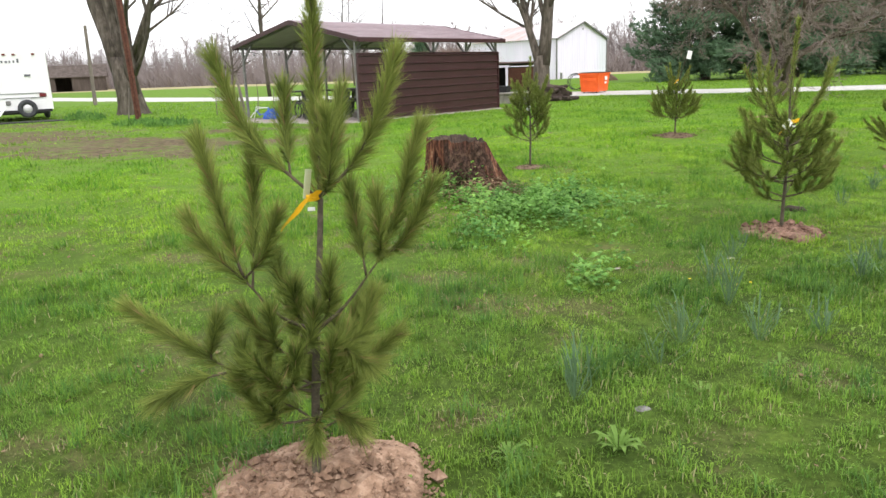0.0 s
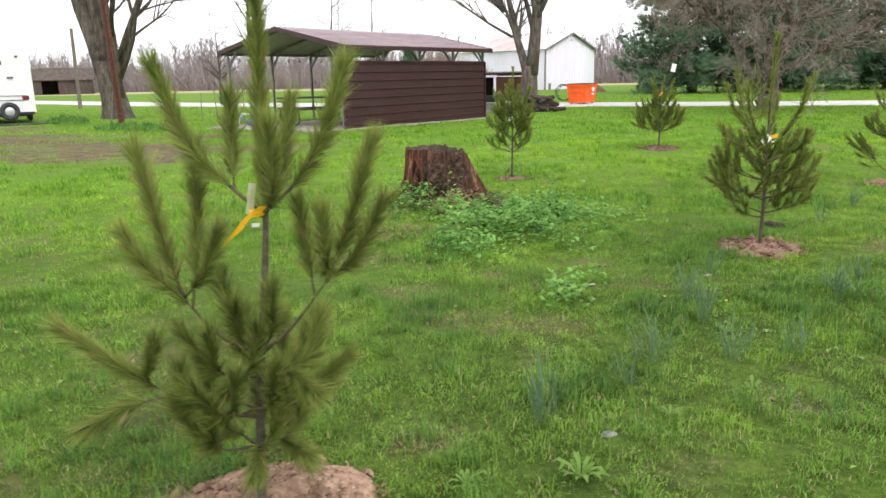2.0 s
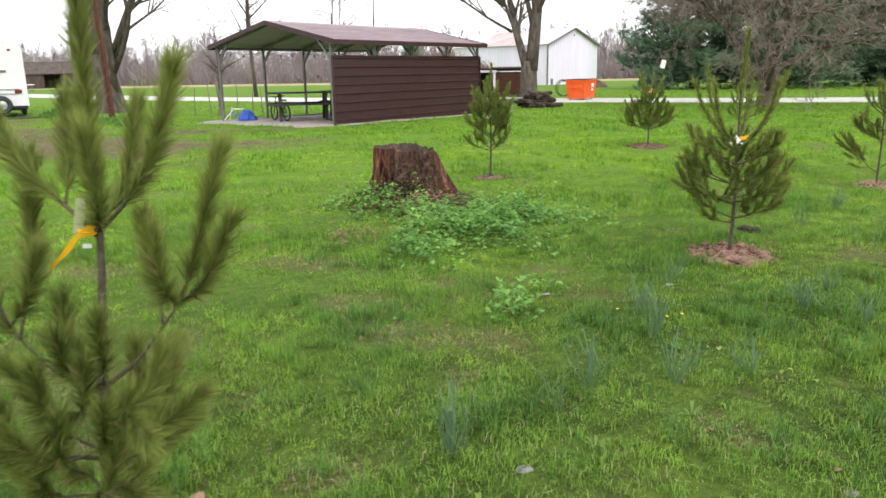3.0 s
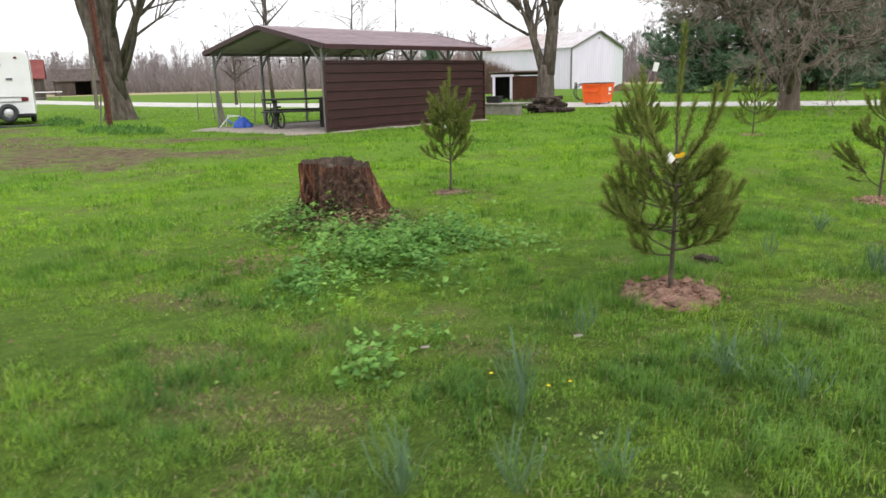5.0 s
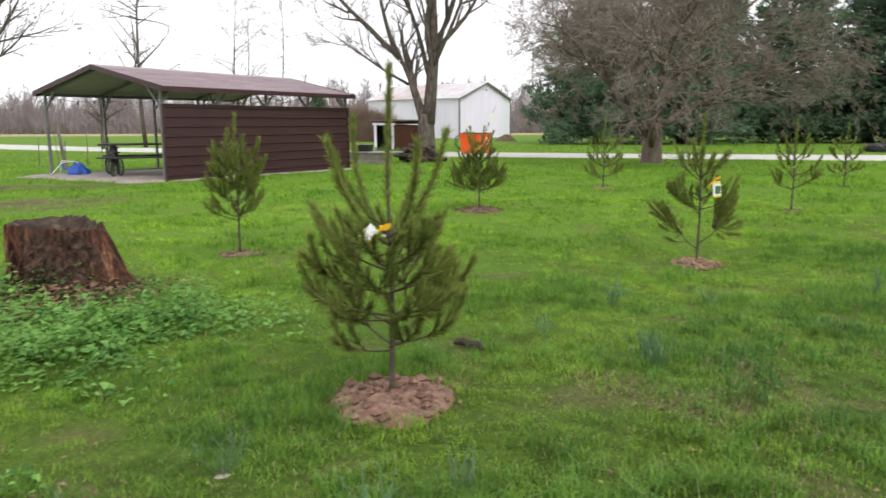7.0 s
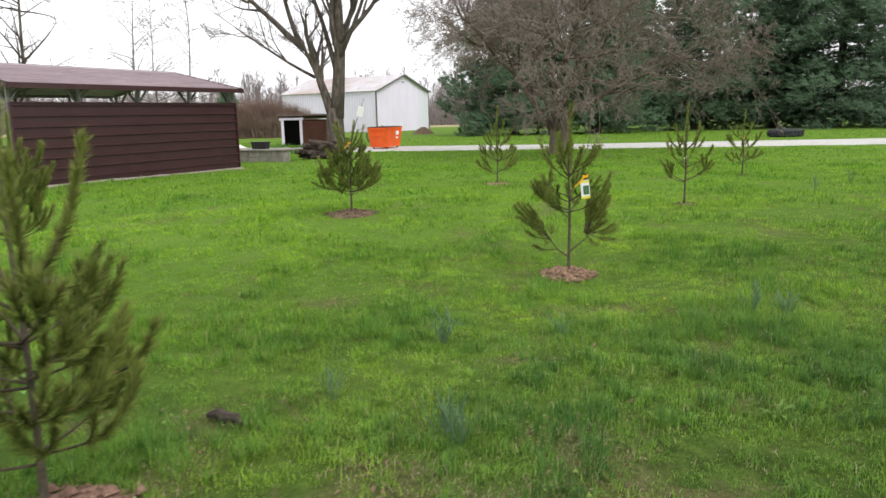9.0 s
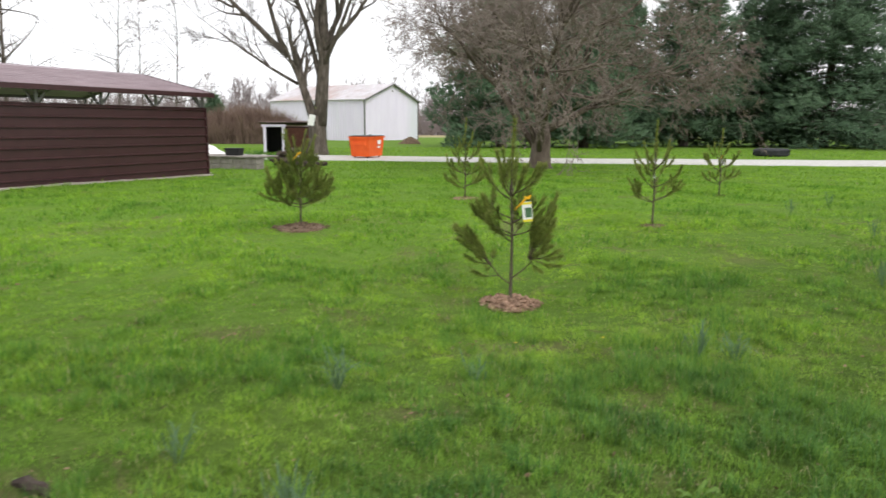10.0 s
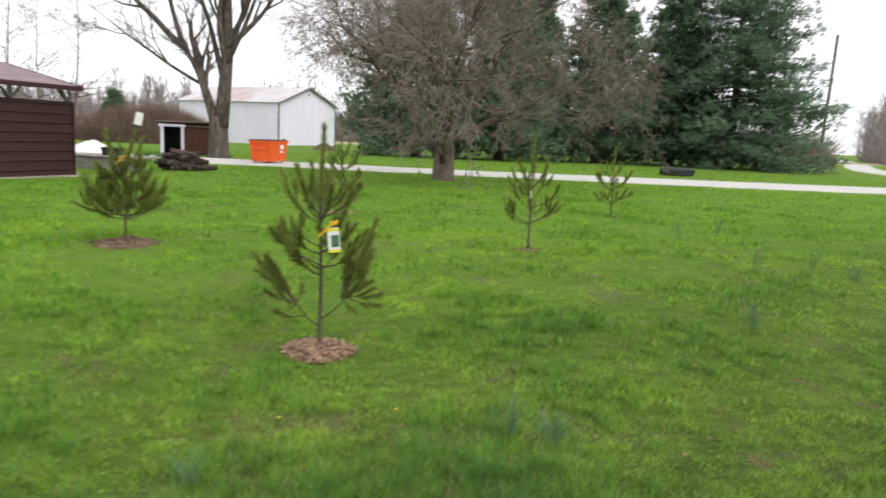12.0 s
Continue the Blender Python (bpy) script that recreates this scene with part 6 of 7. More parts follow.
# ---- stump ----
def stump():
    rng = random.Random(3)
    n, m = 190, 40
    g, shaggy = Geo(), []
    c = STUMP
    z0 = ground_z(c.x, c.y) - 0.20
    for j in range(m):
        f = j / (m - 1)
        for i in range(n):
            w = 2 * math.pi * i / n
            cw, sw = math.cos(w), math.sin(w)
            root = max(0.0, math.cos(w - 0.35)) ** 2
            flare = 0.04 + 0.20 * root + 0.05 * max(0, math.sin(4 * w + 0.7)) + 0.03 * max(0, math.cos(w - 3.8))
            r = 0.288 + flare * (1 - f) ** (1.8 - 0.6 * root)
            flute = abs(noise.noise((cw * 3.2, sw * 3.2, f * 0.7 + 2.0)))
            r *= 0.94 + 0.42 * flute * (1 - 0.45 * f) + 0.05 * noise.noise((cw * 13, sw * 13, f * 1.6)) + 0.025 * noise.noise((cw * 30, sw * 30, f * 5.0))
            # shaggy bark hangs on from the middle of one side round to the root; the rest is bare split wood
            bark = 0.9 * smooth(0.45, 1.05, math.cos(w - 5.35) + 0.55 * noise.noise((cw * 3, sw * 3, f * 2.2)) + 0.25 * (0.6 - f))
            bark = max(bark, smooth(0.30, 0.12, f + 0.12 * noise.noise((cw * 6, sw * 6, 4.0))))
            shaggy.append(bark)
            r += bark * (0.012 + 0.030 * noise.noise((cw * 8, sw * 8, f * 5.0)) + 0.022 * noise.noise((cw * 21, sw * 21, f * 12.0)))
            broken = smooth(0.35, 0.95, math.cos(w - 0.45))
            top = 0.425 - 0.022 * smooth(0.5, 0.8, math.cos(w - 5.6)) - 0.035 * broken + 0.012 * noise.noise((cw * 4, sw * 4, 5)) + 0.014 * noise.noise((cw * 11, sw * 11, 7)) - 0.03 * max(0, noise.noise((cw * 9, sw * 9, 9)) - 0.15) * (0.3 + 3 * broken)
            g.v.append(Vector((r * cw, r * sw, 0.02 + (top + 0.16 - 0.02) * f)))
    for j in range(m - 1):
        g.f += [(j * n + i, j * n + (i + 1) % n, (j + 1) * n + (i + 1) % n, (j + 1) * n + i) for i in range(n)]
    t = thing("tree_stump", c.x, c.y, "weathered reddish-brown tree stump with splintered bark and flared roots", "stump", z=z0)
    wood = part("wood", g, STUMP_BARK, t, smooth_faces=True)
    wood.data.attributes.new("bark", "FLOAT", "POINT").data.foreach_set("value", shaggy)
    g2 = Geo()
    ringv = [g.v[(m - 1) * n + i] for i in range(n)]
    for k, (s, d) in enumerate(((1.0, 0.0), (0.91, -0.012), (0.72, -0.07), (0.3, -0.11))):
        for i, v in enumerate(ringv):
            g2.v.append(Vector((v.x * s, v.y * s, v.z * (1 if k == 0 else 0.99) + d + 0.02 * noise.noise((v.x * s * 9, v.y * s * 9, 2)) * (k > 0))))
    for k in range(3):
        g2.f += [(k * n + i, k * n + (i + 1) % n, (k + 1) * n + (i + 1) % n, (k + 1) * n + i) for i in range(n)]
    g2.f.append(tuple(3 * n + i for i in range(n)))
    part("cut_top", g2, STUMP_TOP, t, "dark rotten cut face")
    for k in range(9):
        w = rng.uniform(0, 2 * math.pi)
        s = Geo()
        z1, z2 = rng.uniform(0.1, 0.25), rng.uniform(0.3, 0.46)
        f1, f2 = 0.43 - 0.35 * z1, 0.345 - 0.1 * z2
        a = Vector((f1 * math.cos(w), f1 * math.sin(w), z1))
        b = Vector((f2 * math.cos(w + 0.08), f2 * math.sin(w + 0.08), z2))
        side = Vector((-math.sin(w), math.cos(w), 0)) * rng.uniform(0.012, 0.024)
        out = Vector((math.cos(w), math.sin(w), 0)) * rng.uniform(0.01, 0.03)
        s.add((a - side, a + side, b + side * 0.5, b - side * 0.5, a - side + out, a + side + out, b + side * 0.4 + out, b - side * 0.4 + out),
              ((0, 1, 5, 4), (1, 2, 6, 5), (2, 3, 7, 6), (3, 0, 4, 7), (4, 5, 6, 7)))
        slab = part("bark_slab", s, STUMP_BARK, t)
        slab.data.attributes.new("bark", "FLOAT", "POINT").data.foreach_set("value", [0.4] * 8)


stump()


# ---- low plants ----
def leaf_cards(name, spots, material, label, category, seed, lobes=5, kind="stuff"):
    """Clumps of small lobed leaves. spots: x, y, height, size of a leaf."""
    rng = random.Random(seed)
    g = Geo()
    for x, y, h, s in spots:
        z = ground_z(x, y)
        o = Vector((x, y, z + h))
        d = turned(Vector((0, 0, 1)), rng.uniform(0.1, 0.8), rng)
        a = d.orthogonal().normalized()
        b = d.cross(a)
        w0 = rng.uniform(0, 6.28)
        pts = []
        for k in range(lobes * 2):
            w = w0 + math.pi * k / lobes
            r = s * (1.0 if k % 2 == 0 else 0.55) * rng.uniform(0.8, 1.15)
            pts.append(o + (a * math.cos(w) + b * math.sin(w)) * r - d * (0.25 * r))
        n = len(g.v)
        g.v += [o] + pts
        g.f += [(n, n + 1 + k, n + 1 + (k + 1) % (lobes * 2)) for k in range(lobes * 2)]
    return tagged(part(name, g, material), label, category, kind=kind)


def near_plants():
    rng = random.Random(14)
    spots = []
    for cx, cy, r, n in ((0.05, 6.50, 0.40, 1300), (0.30, 6.75, 0.32, 700), (-0.42, 6.62, 0.30, 420), (-0.85, 6.85, 0.30, 260), (0.12, 6.10, 0.36, 720), (-0.25, 6.10, 0.3, 420), (0.50, 6.95, 0.30, 340), (-1.2, 7.2, 0.3, 240), (-0.2, 5.6, 0.3, 200),
                         (0.58, 4.41, 0.15, 85), (0.53, 4.56, 0.12, 50), (0.70, 4.85, 0.16, 60), (0.35, 7.3, 0.3, 200), (0.75, 7.2, 0.3, 120), (1.0, 6.9, 0.3, 90), (-0.1, 5.4, 0.3, 110), (0.6, 5.9, 0.3, 120)):
        for _ in range(int(1.15 * n)):
            q, w = rng.random() ** 0.6, rng.uniform(0, 6.28)
            lump = 0.5 + 0.9 * noise.noise((cx * 3 + q * math.cos(w) * 2.5, cy * 3 + q * math.sin(w) * 2.5, 1.0))
            spots.append((cx + r * q * math.cos(w), cy + r * q * math.sin(w), max(0, 1 - q * q) * 0.36 * max(0.1, lump) * rng.uniform(0.35, 1.0) + 0.014, rng.uniform(0.010, 0.027)))
    leaf_cards("groundcover", spots, BROADLEAF, "fresh green lobed-leaf groundcover in front of the stump", "groundcover", 1, 3)
    spots = []
    for _ in range(1500):
        w, q = rng.uniform(0, 6.28), 0.36 + abs(rng.gauss(0, 0.26))
        x, y = STUMP.x + q * math.cos(w) * 1.15 + 0.1, STUMP.y + q * math.sin(w) * 1.0 - 0.06
        spots.append((x, y, rng.uniform(0.005, 0.05), rng.uniform(0.012, 0.026)))
    for _ in range(320):
        w, up = rng.gauss(4.8, 0.5), abs(rng.gauss(0, 0.07))
        q = 0.40 - 0.5 * up + rng.uniform(-0.02, 0.06)
        spots.append((STUMP.x + q * math.cos(w), STUMP.y + q * math.sin(w), up + 0.01, rng.uniform(0.010, 0.022)))
    leaf_cards("ivy", spots, IVY, "trailing dark leaves round the foot of the stump", "ivy", 2, 3)
    spots = []
    for _ in range(900):
        w, q = rng.uniform(0, 6.28), 0.34 + abs(rng.gauss(0, 0.2))
        spots.append((STUMP.x + 0.14 + q * math.cos(w), STUMP.y - 0.12 + q * math.sin(w), rng.uniform(0.004, 0.03), rng.uniform(0.012, 0.03)))
    for _ in range(600):
        w, q = rng.gauss(5.4, 0.5), 0.40 + abs(rng.gauss(0, 0.11))
        spots.append((STUMP.x + q * math.cos(w), STUMP.y + q * math.sin(w), rng.uniform(0.0, 0.09) * (0.75 - q) / 0.4 + 0.005, rng.uniform(0.010, 0.024)))
    leaf_cards("leaf_litter", spots, LITTER, "brown dead leaves round the stump", "leaves", 3, 3)
    spots, dead = [], []
    for _ in range(5200):
        x, y = rng.uniform(-4.5, 8.0), rng.uniform(1.8, 13.0)
        if noise.noise((x * 0.8, y * 0.8, 31.0)) + 0.5 * noise.noise((x * 3, y * 3, 33.0)) > 0.12:
            spots.append((x, y, rng.uniform(0.012, 0.04), rng.uniform(0.006, 0.015)))
    leaf_cards("lawn_weeds", spots, CLOVER, "small pale-green leafy weeds through the lawn", "weeds", 5, 3)
    for _ in range(9500):
        x, y = rng.uniform(-3.5, 6.5), rng.uniform(1.8, 10.0)
        if dry(x, y) > rng.random() * 0.9 or rng.random() < 0.06:
            dead.append((x, y, rng.uniform(0.006, 0.028), rng.uniform(0.006, 0.019)))
    for _ in range(500):
        x, y = rng.gauss(-0.72, 0.22), rng.gauss(6.05, 0.16)
        dead.append((x, y, rng.uniform(0.008, 0.035), rng.uniform(0.008, 0.02)))
    leaf_cards("fallen_leaves", dead, LITTER, "scattered brown dead leaves in the thin grass", "leaves", 6, 2)
    # bulb clumps: upright and flopped blue-green leaves
    for x, y, n, h, flop in ((0.52, 2.93, 30, 0.34, 0.25), (0.86, 3.32, 16, 0.22, 0.30), (0.97, 3.59, 30, 0.30, 0.30), (1.26, 4.14, 30, 0.34, 0.20), (1.32, 3.67, 22, 0.30, 0.35), (1.63, 3.81, 20, 0.26, 0.50),
                             (2.04, 4.65, 44, 0.32, 0.85), (2.30, 4.52, 24, 0.28, 0.50), (1.42, 5.05, 24, 0.24, 0.30), (1.22, 4.44, 26, 0.30, 0.40), (3.14, 6.35, 24, 0.26, 0.25), (2.28, 5.01, 20, 0.24, 0.30),
                             (3.08, 7.66, 40, 0.30, 0.85), (2.59, 6.88, 22, 0.24, 0.40), (3.10, 6.44, 24, 0.28, 0.30), (5.00, 8.21, 28, 0.28, 0.35), (3.75, 7.82, 20, 0.20, 0.50), (5.18, 8.12, 30, 0.24, 0.90),
                             (7.09, 9.97, 26, 0.28, 0.10), (9.80, 15.88, 22, 0.32, 0.10), (8.72, 14.89, 20, 0.28, 0.10), (8.58, 12.59, 22, 0.28, 0.10), (9.22, 12.55, 24, 0.28, 0.10), (9.29, 11.96, 22, 0.28, 0.15),
                             (5.53, 7.05, 30, 0.26, 0.90)):
        g = Geo()
        for _ in range(n):
            w = rng.uniform(0, 6.28)
            lean = rng.random() * flop
            o = Vector((rng.gauss(0, 0.03), rng.gauss(0, 0.03), 0.0))
            d = Vector((math.cos(w), math.sin(w), 0))
            ln = 0.78 * h * rng.uniform(0.6, 1.15)
            side = Vector((-d.y, d.x, 0)) * rng.uniform(0.0018, 0.0035)
            p = [o, o + d * ln * 0.15 * (0.4 + lean) + Vector((0, 0, ln * 0.45)), o + d * ln * (0.2 + 0.45 * lean) + Vector((0, 0, ln * (0.85 - 0.35 * lean))), o + d * ln * (0.3 + 0.75 * lean) + Vector((0, 0, ln * (1.0 - 0.85 * lean)))]
            k = len(g.v)
            if k == 0:
                g.v.append(Vector((0, 0, -0.02)))
                k = 1
            g.v += [p[1] + side, p[1] - side, p[2] + side, p[2] - side, p[3]]
            g.f += [(0, k, k + 1), (k + 1, k, k + 2, k + 3), (k + 3, k + 2, k + 4)]
        ob = part("bulb_clump", g, BLUEGREEN)
        ob.matrix_world = pose(x, y, ground_z(x, y))
        tagged(ob, "clump of blue-green bulb leaves in the lawn" if flop < 0.5 else "flopped clump of blue-green bulb leaves in the lawn", "plant", "bulb clumps")
    # broad weeds
    for x, y, s, n in ((0.67, 2.59, 0.11, 14), (0.32, 2.49, 0.09, 9), (0.99, 3.06, 0.06, 8), (1.34, 3.38, 0.07, 9), (0.53, 4.54, 0.08, 10), (4.44, 6.61, 0.09, 12), (0.88, 6.49, 0.10, 12), (0.58, 4.41, 0.10, 12), (4.56, 8.12, 0.07, 9)):
        g = Geo()
        for k in range(n):
            w = 2 * math.pi * k / n + rng.uniform(-0.3, 0.3)
            d = Vector((math.cos(w), math.sin(w), 0))
            side = Vector((-d.y, d.x, 0))
            ln, up = 0.75 * s * rng.uniform(0.6, 1.2), rng.uniform(0.4, 1.3)
            p = [Vector((0, 0, 0)), d * ln * 0.4 + Vector((0, 0, ln * up * 0.6)), d * ln * 0.8 + Vector((0, 0, ln * up * 0.8)), d * ln * 1.05 + Vector((0, 0, ln * up * 0.6))]
            wd = (0.04, 0.10, 0.12, 0.015)
            b = len(g.v)
            if b == 0:
                g.v.append(Vector((0, 0, 0)))
                b = 1
            for q, e in zip(p[1:], wd[1:]):
                g.v += [q - side * ln * e, q + Vector((0, 0, -0.03 * ln)), q + side * ln * e]
            g.f += [(0, b + 1, b), (0, b + 2, b + 1)]
            for i in range(2):
                g.f += [(b + 3 * i, b + 3 * i + 1, b + 3 * i + 4, b + 3 * i + 3), (b + 3 * i + 1, b + 3 * i + 2, b + 3 * i + 5, b + 3 * i + 4)]
        ob = part("broadleaf_weed", g, WEED)
        ob.matrix_world = pose(x, y, ground_z(x, y))
        tagged(ob, "light-green broadleaf weed rosette in the lawn", "weed", "weeds in the lawn")
    for x, y in ((2.63, 4.46), (1.34, 4.38), (1.10, 4.44), (1.42, 4.45), (4.01, 8.39), (4.53, 8.47)):
        g = Geo()
        h = rng.uniform(0.025, 0.04)
        for k in range(10):
            w = 2 * math.pi * k / 10
            d = Vector((math.cos(w), math.sin(w), 0.25)) * 0.008
            side = Vector((-math.sin(w), math.cos(w), 0)) * 0.003
            o = Vector((0.004, 0, h))
            if not g.v:
                g.v.append(o)
            n = len(g.v)
            g.v += [o + d + side, o + d - side]
            g.f.append((0, n, n + 1))
        ob = part("dandelion", g, DANDELION)
        ob.matrix_world = pose(x, y, ground_z(x, y) + 0.01)
        tagged(ob, "tiny yellow dandelion in the grass", "flower", "dandelions")
    # stones and bits of wood
    for x, y, r, mt, nm, lb in ((0.72, 4.82, 0.035, GRAVEL, "stone", "pale grey stone lying in the grass"), (0.765, 2.9, 0.04, DARK_STONE, "stone", "grey stone sunk in the grass"), (1.75, 2.95, 0.035, DARK_STONE, "stone", "grey stone sunk in the grass"),
                                (1.42, 5.05, 0.035, GRAVEL, "stone", "small pale stone in the grass")):
        g = Geo()
        for j in range(5):
            for i in range(9):
                w, q = 2 * math.pi * i / 9, j / 4
                rr = r * math.cos(q * 1.45) * (1 + 0.25 * noise.noise((math.cos(w) * 2 + x, math.sin(w) * 2, j)))
                g.v.append(Vector((rr * math.cos(w), rr * math.sin(w) * 0.7, -0.01 + r * 0.45 * math.sin(q * 1.5))))
        for j in range(4):
            g.f += [(j * 9 + i, j * 9 + (i + 1) % 9, (j + 1) * 9 + (i + 1) % 9, (j + 1) * 9 + i) for i in range(9)]
        ob = part(nm, g, mt)
        ob.matrix_world = pose(x, y, ground_z(x, y), 0, 0, 30)
        tagged(ob, lb, "stone")
    g = Geo()
    g.tube(((-0.10, 0, 0.02), (-0.05, 0.012, 0.03), (0.0, 0.0, 0.022), (0.05, 0.008, 0.028), (0.09, -0.01, 0.012)), (0.012, 0.026, 0.028, 0.022, 0.010), 7)
    ob = part("wood_chunk", g, DARK_WOOD)
    ob.matrix_world = pose(2.18, 6.66, ground_z(2.18, 6.66) + 0.0, 0, 0, -25)
    tagged(ob, "dark chunk of old wood lying in the grass", "wood")


near_plants()


def weed_bush(x, y, w, h, n, seed, label):
    """A low leafy clump of weeds."""
    rng = random.Random(seed)
    g = Geo()
    for _ in range(n):
        a, q = rng.uniform(0, 2 * math.pi), math.sqrt(rng.random())
        o = Vector((w * q * math.cos(a), 0.55 * w * q * math.sin(a), h * (1 - 0.7 * q * q) * rng.random() ** 0.7))
        d = turned(Vector((0, 0, 1)), rng.uniform(0.1, 1.1), rng)
        e = d.orthogonal().normalized() * rng.uniform(0.018, 0.04)
        k = len(g.v)
        g.v += [o - e, o + d * 0.05, o + e, o + d * rng.uniform(0.10, 0.2)]
        g.f += [(k, k + 1, k + 3), (k + 1, k + 2, k + 3)]
    ob = part("weed_bush", g, RANK)
    ob.matrix_world = pose(x, y, ground_z(x, y))
    tagged(ob, label, "weeds", kind="stuff")


for k, (x, y, w, h, n) in enumerate(((-16.7, 22.8, 0.75, 0.30, 280), (-10.4, 18.0, 0.8, 0.16, 280), (-11.8, 18.8, 0.9, 0.14, 280), (-3.2, 32.1, 0.8, 0.40, 280), (-2.4, 33.0, 0.7, 0.35, 240))):
    weed_bush(x, y, w, h, n, 300 + k, "low dark-green clump of weeds in the grass")


# ---- grass ----
CLEAR = [(-0.235, 2.215, 0.33), (1.885, 5.83, 0.27), (4.11, 9.72, 0.26), (1.87, 13.26, 0.30), (-0.22, 9.3, 0.15), (STUMP.x, STUMP.y, 0.40)]


DRIVE = ((60, 31.5), (34, 33.0), (22, 33.4), (10, 34.4), (4.5, 35.4), (-3, 37.2), (-12, 39.8), (-25, 44.6), (-45, 56))


GRADIENT = np.random.default_rng(97).uniform(0, 2 * np.pi, (256, 256))


def ripple(x, y, seed):
    """Smooth noise over arrays of places, about -0.7 to 0.7."""
    x, y = x + 13.7 * seed, y + 7.3 * seed
    xi, yi = np.floor(x).astype(int), np.floor(y).astype(int)
    fx, fy = x - xi, y - yi
    u, v = fx * fx * fx * (fx * (fx * 6 - 15) + 10), fy * fy * fy * (fy * (fy * 6 - 15) + 10)

    def corner(i, j):
        a = GRADIENT[(xi + i) % 256, (yi + j) % 256]
        return np.cos(a) * (fx - i) + np.sin(a) * (fy - j)

    low, high = corner(0, 0) * (1 - u) + corner(1, 0) * u, corner(0, 1) * (1 - u) + corner(1, 1) * u
    return 1.3 * (low * (1 - v) + high * v)


class Sampled:
    """A slow function of place, read off a grid."""

    def __init__(self, fn, x0, x1, y0, y1, step):
        self.x0, self.y0, self.step = x0, y0, step
        self.grid = np.array([[fn(x, y) for y in np.arange(y0, y1 + step, step)] for x in np.arange(x0, x1 + step, step)])

    def __call__(self, x, y):
        i, j = np.clip((x - self.x0) / self.step, 0, self.grid.shape[0] - 1.001), np.clip((y - self.y0) / self.step, 0, self.grid.shape[1] - 1.001)
        a, b = i.astype(int), j.astype(int)
        u, v = i - a, j - b
        g = self.grid
        return (g[a, b] * (1 - u) + g[a + 1, b] * u) * (1 - v) + (g[a, b + 1] * (1 - u) + g[a + 1, b + 1] * u) * v


NEAR_HEIGHT, FAR_HEIGHT = Sampled(ground_z, -8, 14, 0, 18, 0.12), Sampled(ground_z, -48, 54, 0, 56, 0.5)
DEADNESS, BARENESS = Sampled(dry, -5, 9, 0, 14, 0.06), Sampled(bare, -26, 0, 7, 25, 0.15)


def height_at(x, y):
    near = (x > -7.9) & (x < 13.9) & (y > 0.1) & (y < 17.9)
    return np.where(near, NEAR_HEIGHT(x, y), FAR_HEIGHT(x, y))


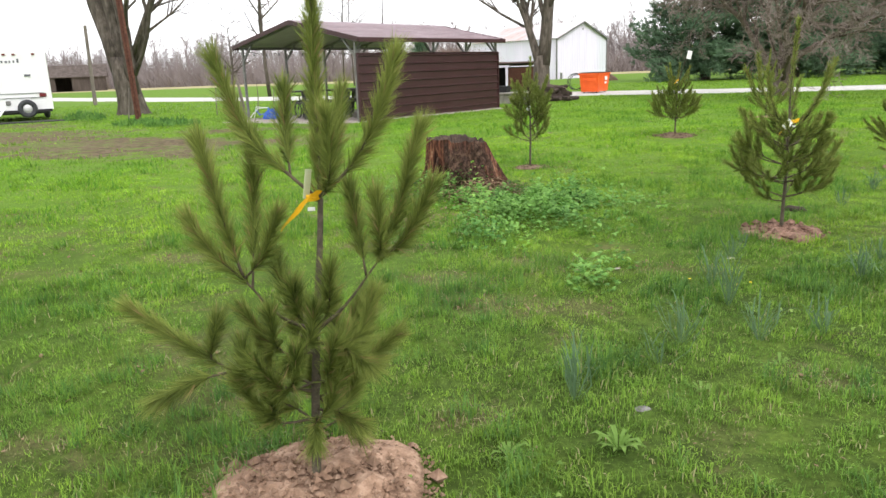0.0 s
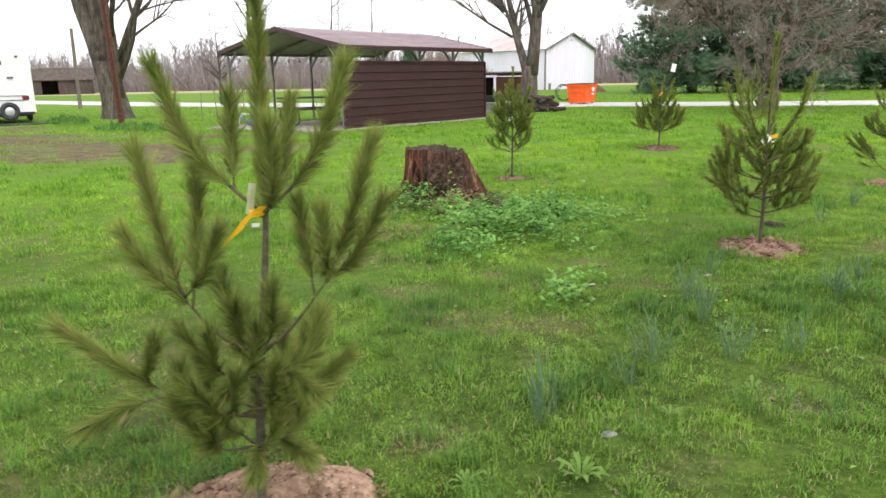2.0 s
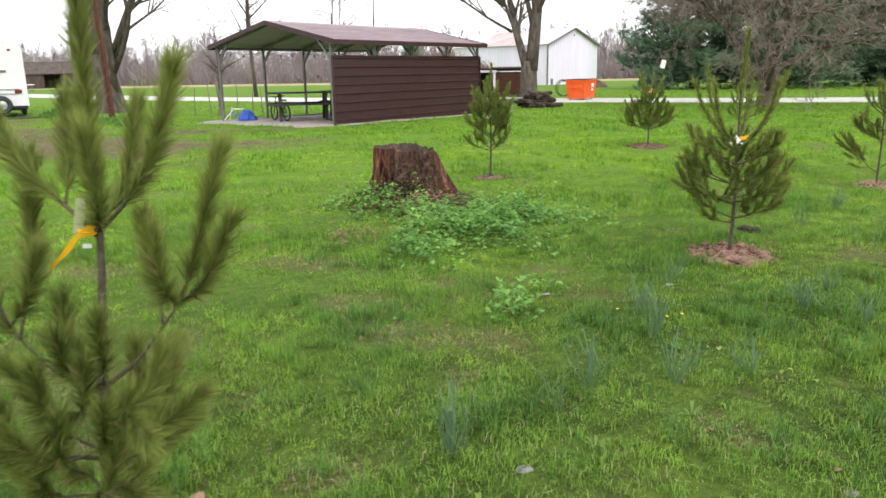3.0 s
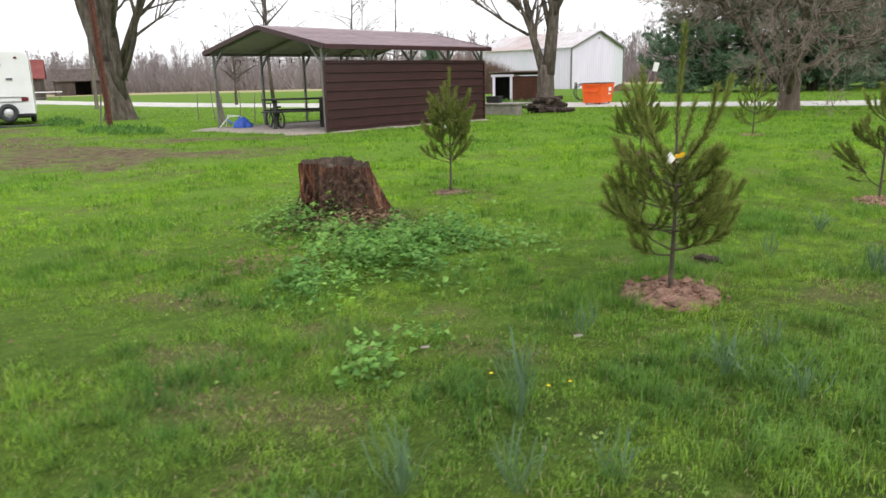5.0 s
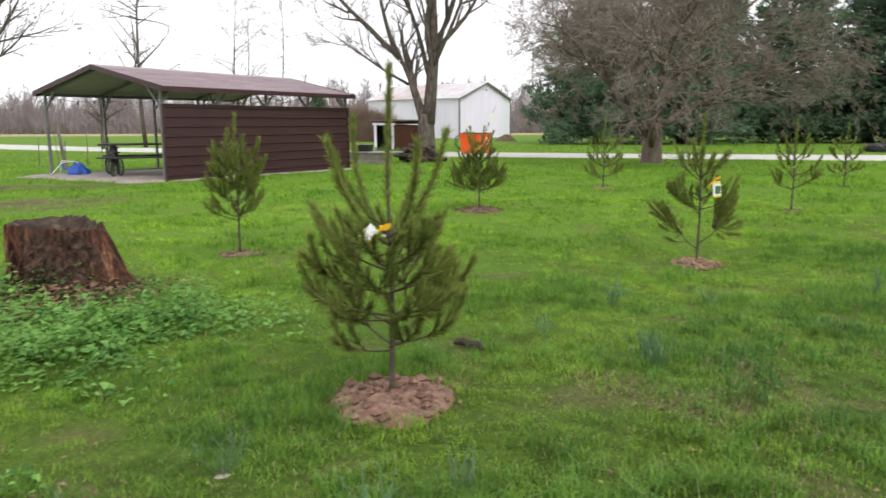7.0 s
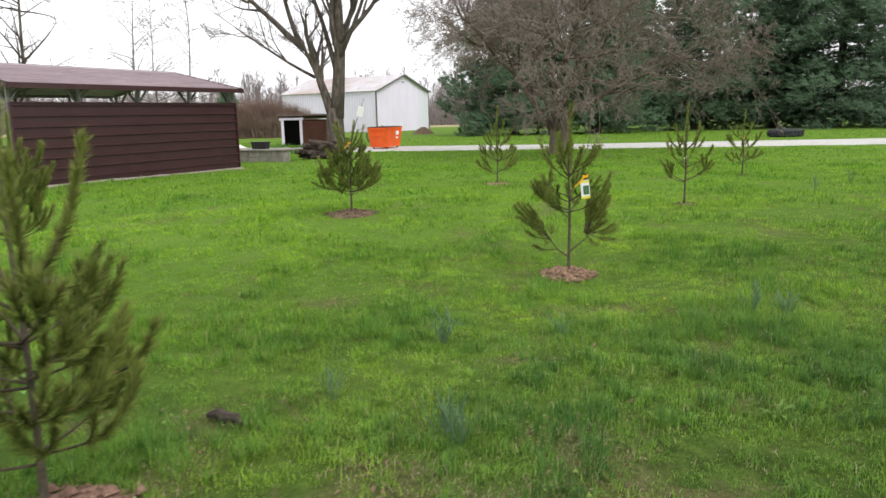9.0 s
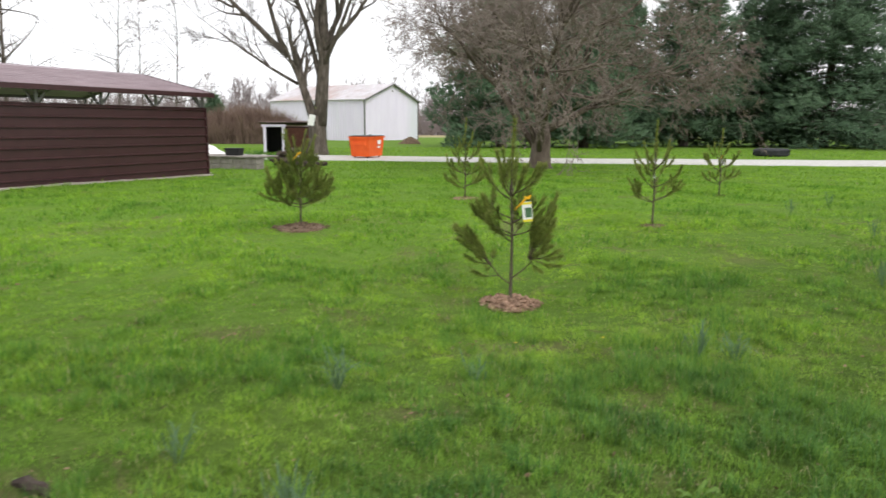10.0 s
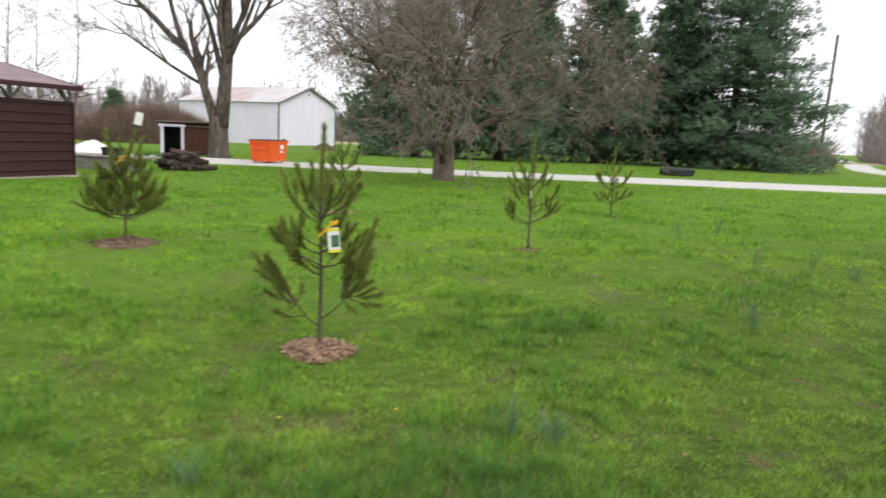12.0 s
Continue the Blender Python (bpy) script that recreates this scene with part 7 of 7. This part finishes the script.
def grass(name, bands, material, label, seed, height, width, rank):
    """Blades scattered over the lawn, thinning with distance from the way along which one walks."""
    rng = np.random.default_rng(seed)
    a, b = np.array((0.6, 0.36)), np.array((4.35, 5.28))
    ab = b - a
    inv = CM.inverted()
    out_v, out_f, count = [], [], 0
    for d0, d1, density, grow in bands:
        x0, x1, y0, y1 = (-1 - d1 * 0.95, 5 + d1 * 0.95, 0.6, 5.5 + d1)
        n = int((x1 - x0) * (y1 - y0) * density)
        x, y = rng.uniform(x0, x1, n), rng.uniform(y0, y1, n)
        t = np.clip(((x - a[0]) * ab[0] + (y - a[1]) * ab[1]) / (ab @ ab), 0, 1)
        d = np.hypot(x - a[0] - t * ab[0], y - a[1] - t * ab[1])
        keep = (d >= d0) & (d < d1)
        # inside the wedge that is ever looked at
        keep &= (x - a[0]) > -1.02 * (y - a[1]) - 0.35
        beside = np.zeros(n, bool)
        for s in (0.0, 0.25, 0.5, 0.75, 1.0):
            q = a + s * ab
            beside |= (x - q[0]) < (0.45 + 0.5 * s) * (y - q[1]) + 0.35
        keep &= beside
        x, y = x[keep], y[keep]
        n = len(x)
        ok = np.ones(n, bool)
        for cx, cy, r in CLEAR:
            ok &= np.hypot(x - cx, y - cy) > r * rng.uniform(0.8, 1.08, n)
        c = 0.7 * ripple(x * 0.9, y * 0.9, 11) + 0.45 * ripple(x * 2.7, y * 2.7, 4) + 0.55 * ripple(x * 8, y * 8, 8)
        c += 0.26 * np.exp(-((x - 4.9) / 1.9) ** 2 - ((y - 7.2) / 1.3) ** 2) + 0.2 * np.exp(-((x - 2.3) / 0.7) ** 2 - ((y - 5.0) / 0.6) ** 2)
        thin = (ripple(x * 7, y * 7, 41) + 0.6 * ripple(x * 17, y * 17, 43) < -0.22 + 0.12 * rng.random(n)) & (d1 < 12)
        dead = np.where((x > -5) & (x < 9) & (y < 14), DEADNESS(x, y), 0.0)
        if rank == 1:
            ok &= (c > 0.22) & ~thin
        elif rank == 2:
            ok &= dead > rng.random(n)
        else:
            ok &= ~(thin & (rng.random(n) < 0.45)) & ~((dead * 0.7 > rng.random(n)) & (d1 < 12))
        mud = np.where((x < 0) & (y < 25), BARENESS(x, y), 0.0)
        ok &= mud * (1.02 if d1 < 20 else 0.9) < rng.random(n)
        u = inv[0][0] * x + inv[0][1] * y + inv[0][3]
        v = inv[1][0] * x + inv[1][1] * y + inv[1][3]
        ok &= ~((u > -0.6) & (u < 6.7) & (v > -0.12) & (v < 5.1))
        for (ax, ay), (bx, by) in zip(DRIVE, DRIVE[1:]):
            ok &= ~((x >= bx) & (x <= ax) & (np.abs(y - (ay + (by - ay) * (x - ax) / (bx - ax))) < 3.0))
        x, y, c, thin = x[ok], y[ok], c[ok], thin[ok]
        n = len(x)
        if not n:
            continue
        h = height * grow[0] * np.maximum(0.3, 1 + 1.5 * c) * np.where(thin, 0.55, 1.0) * rng.uniform(0.5, 1.3, n)
        w = width * grow[1] * rng.uniform(0.6, 1.35, n)
        turn, lean = rng.uniform(0, 2 * np.pi, n), rng.beta(1.6, 1.9, n) * (1.45 if rank < 2 else 2.1)
        dx, dy = np.cos(turn), np.sin(turn)
        base = np.stack([x, y, height_at(x, y) - 0.004], 1)
        side = np.stack([-dy * w, dx * w, np.zeros(n)], 1)
        mid = base + np.stack([dx * h * 0.28 * lean, dy * h * 0.28 * lean, h * 0.58], 1)
        tip = base + np.stack([dx * h * 0.95 * lean, dy * h * 0.95 * lean, h * (1.0 - 0.42 * lean)], 1)
        if d1 < 2.5:  # bent blades near the way, plain ones farther off
            v = np.stack([base - side, base + side, mid + side * 0.75, mid - side * 0.75, tip], 1).reshape(-1, 3)
            o = count + np.arange(n)[:, None] * 5
            out_f.append(np.concatenate([o + np.array((0, 1, 2)), o + np.array((0, 2, 3)), o + np.array((3, 2, 4))]))
        else:
            v = np.stack([base - side, base + side, tip], 1).reshape(-1, 3)
            o = count + np.arange(n)[:, None] * 3
            out_f.append(o + np.array((0, 1, 2)))
        out_v.append(v)
        count += len(v)
    me = fast_mesh(name, np.concatenate(out_v), np.concatenate(out_f), material)
    return tagged(new(name, me), label, "grass", kind="stuff")


grass("lawn_grass", ((0.0, 2.2, 9000, (1.0, 0.85)), (2.2, 3.6, 11000, (1.0, 0.95)), (3.6, 6.0, 6500, (1.05, 1.2)), (6.0, 10.0, 2400, (1.1, 1.9))), BLADES,
      "short uneven spring lawn grass with straw-coloured blades", 1, 0.042, 0.0021, 0)
grass("distant_grass", ((10, 17, 650, (1.25, 3.2)), (17, 28, 160, (1.4, 6.0)), (28, 48, 40, (1.5, 11.0))), FAR_BLADES,
      "soft mid-green lawn grass reaching to the drive", 4, 0.042, 0.0021, 0)
grass("rank_grass", ((0.0, 2.2, 5200, (1.0, 0.95)), (2.2, 3.6, 5200, (1.0, 1.1)), (3.6, 6.0, 2600, (1.0, 1.5)), (6.0, 10.0, 700, (1.0, 2.3)), (10, 17, 130, (1.1, 4.0))), RANK,
      "longer dark-green tufts of grass in the lawn", 2, 0.062, 0.0021, 1)
grass("dead_grass", ((0.0, 2.2, 3400, (1.0, 0.8)), (2.2, 6.0, 1600, (1.0, 1.2)), (6.0, 10.0, 400, (1.0, 2.0))), DEAD,
      "straw-coloured dead grass lying flat in thin places", 3, 0.030, 0.0019, 2)
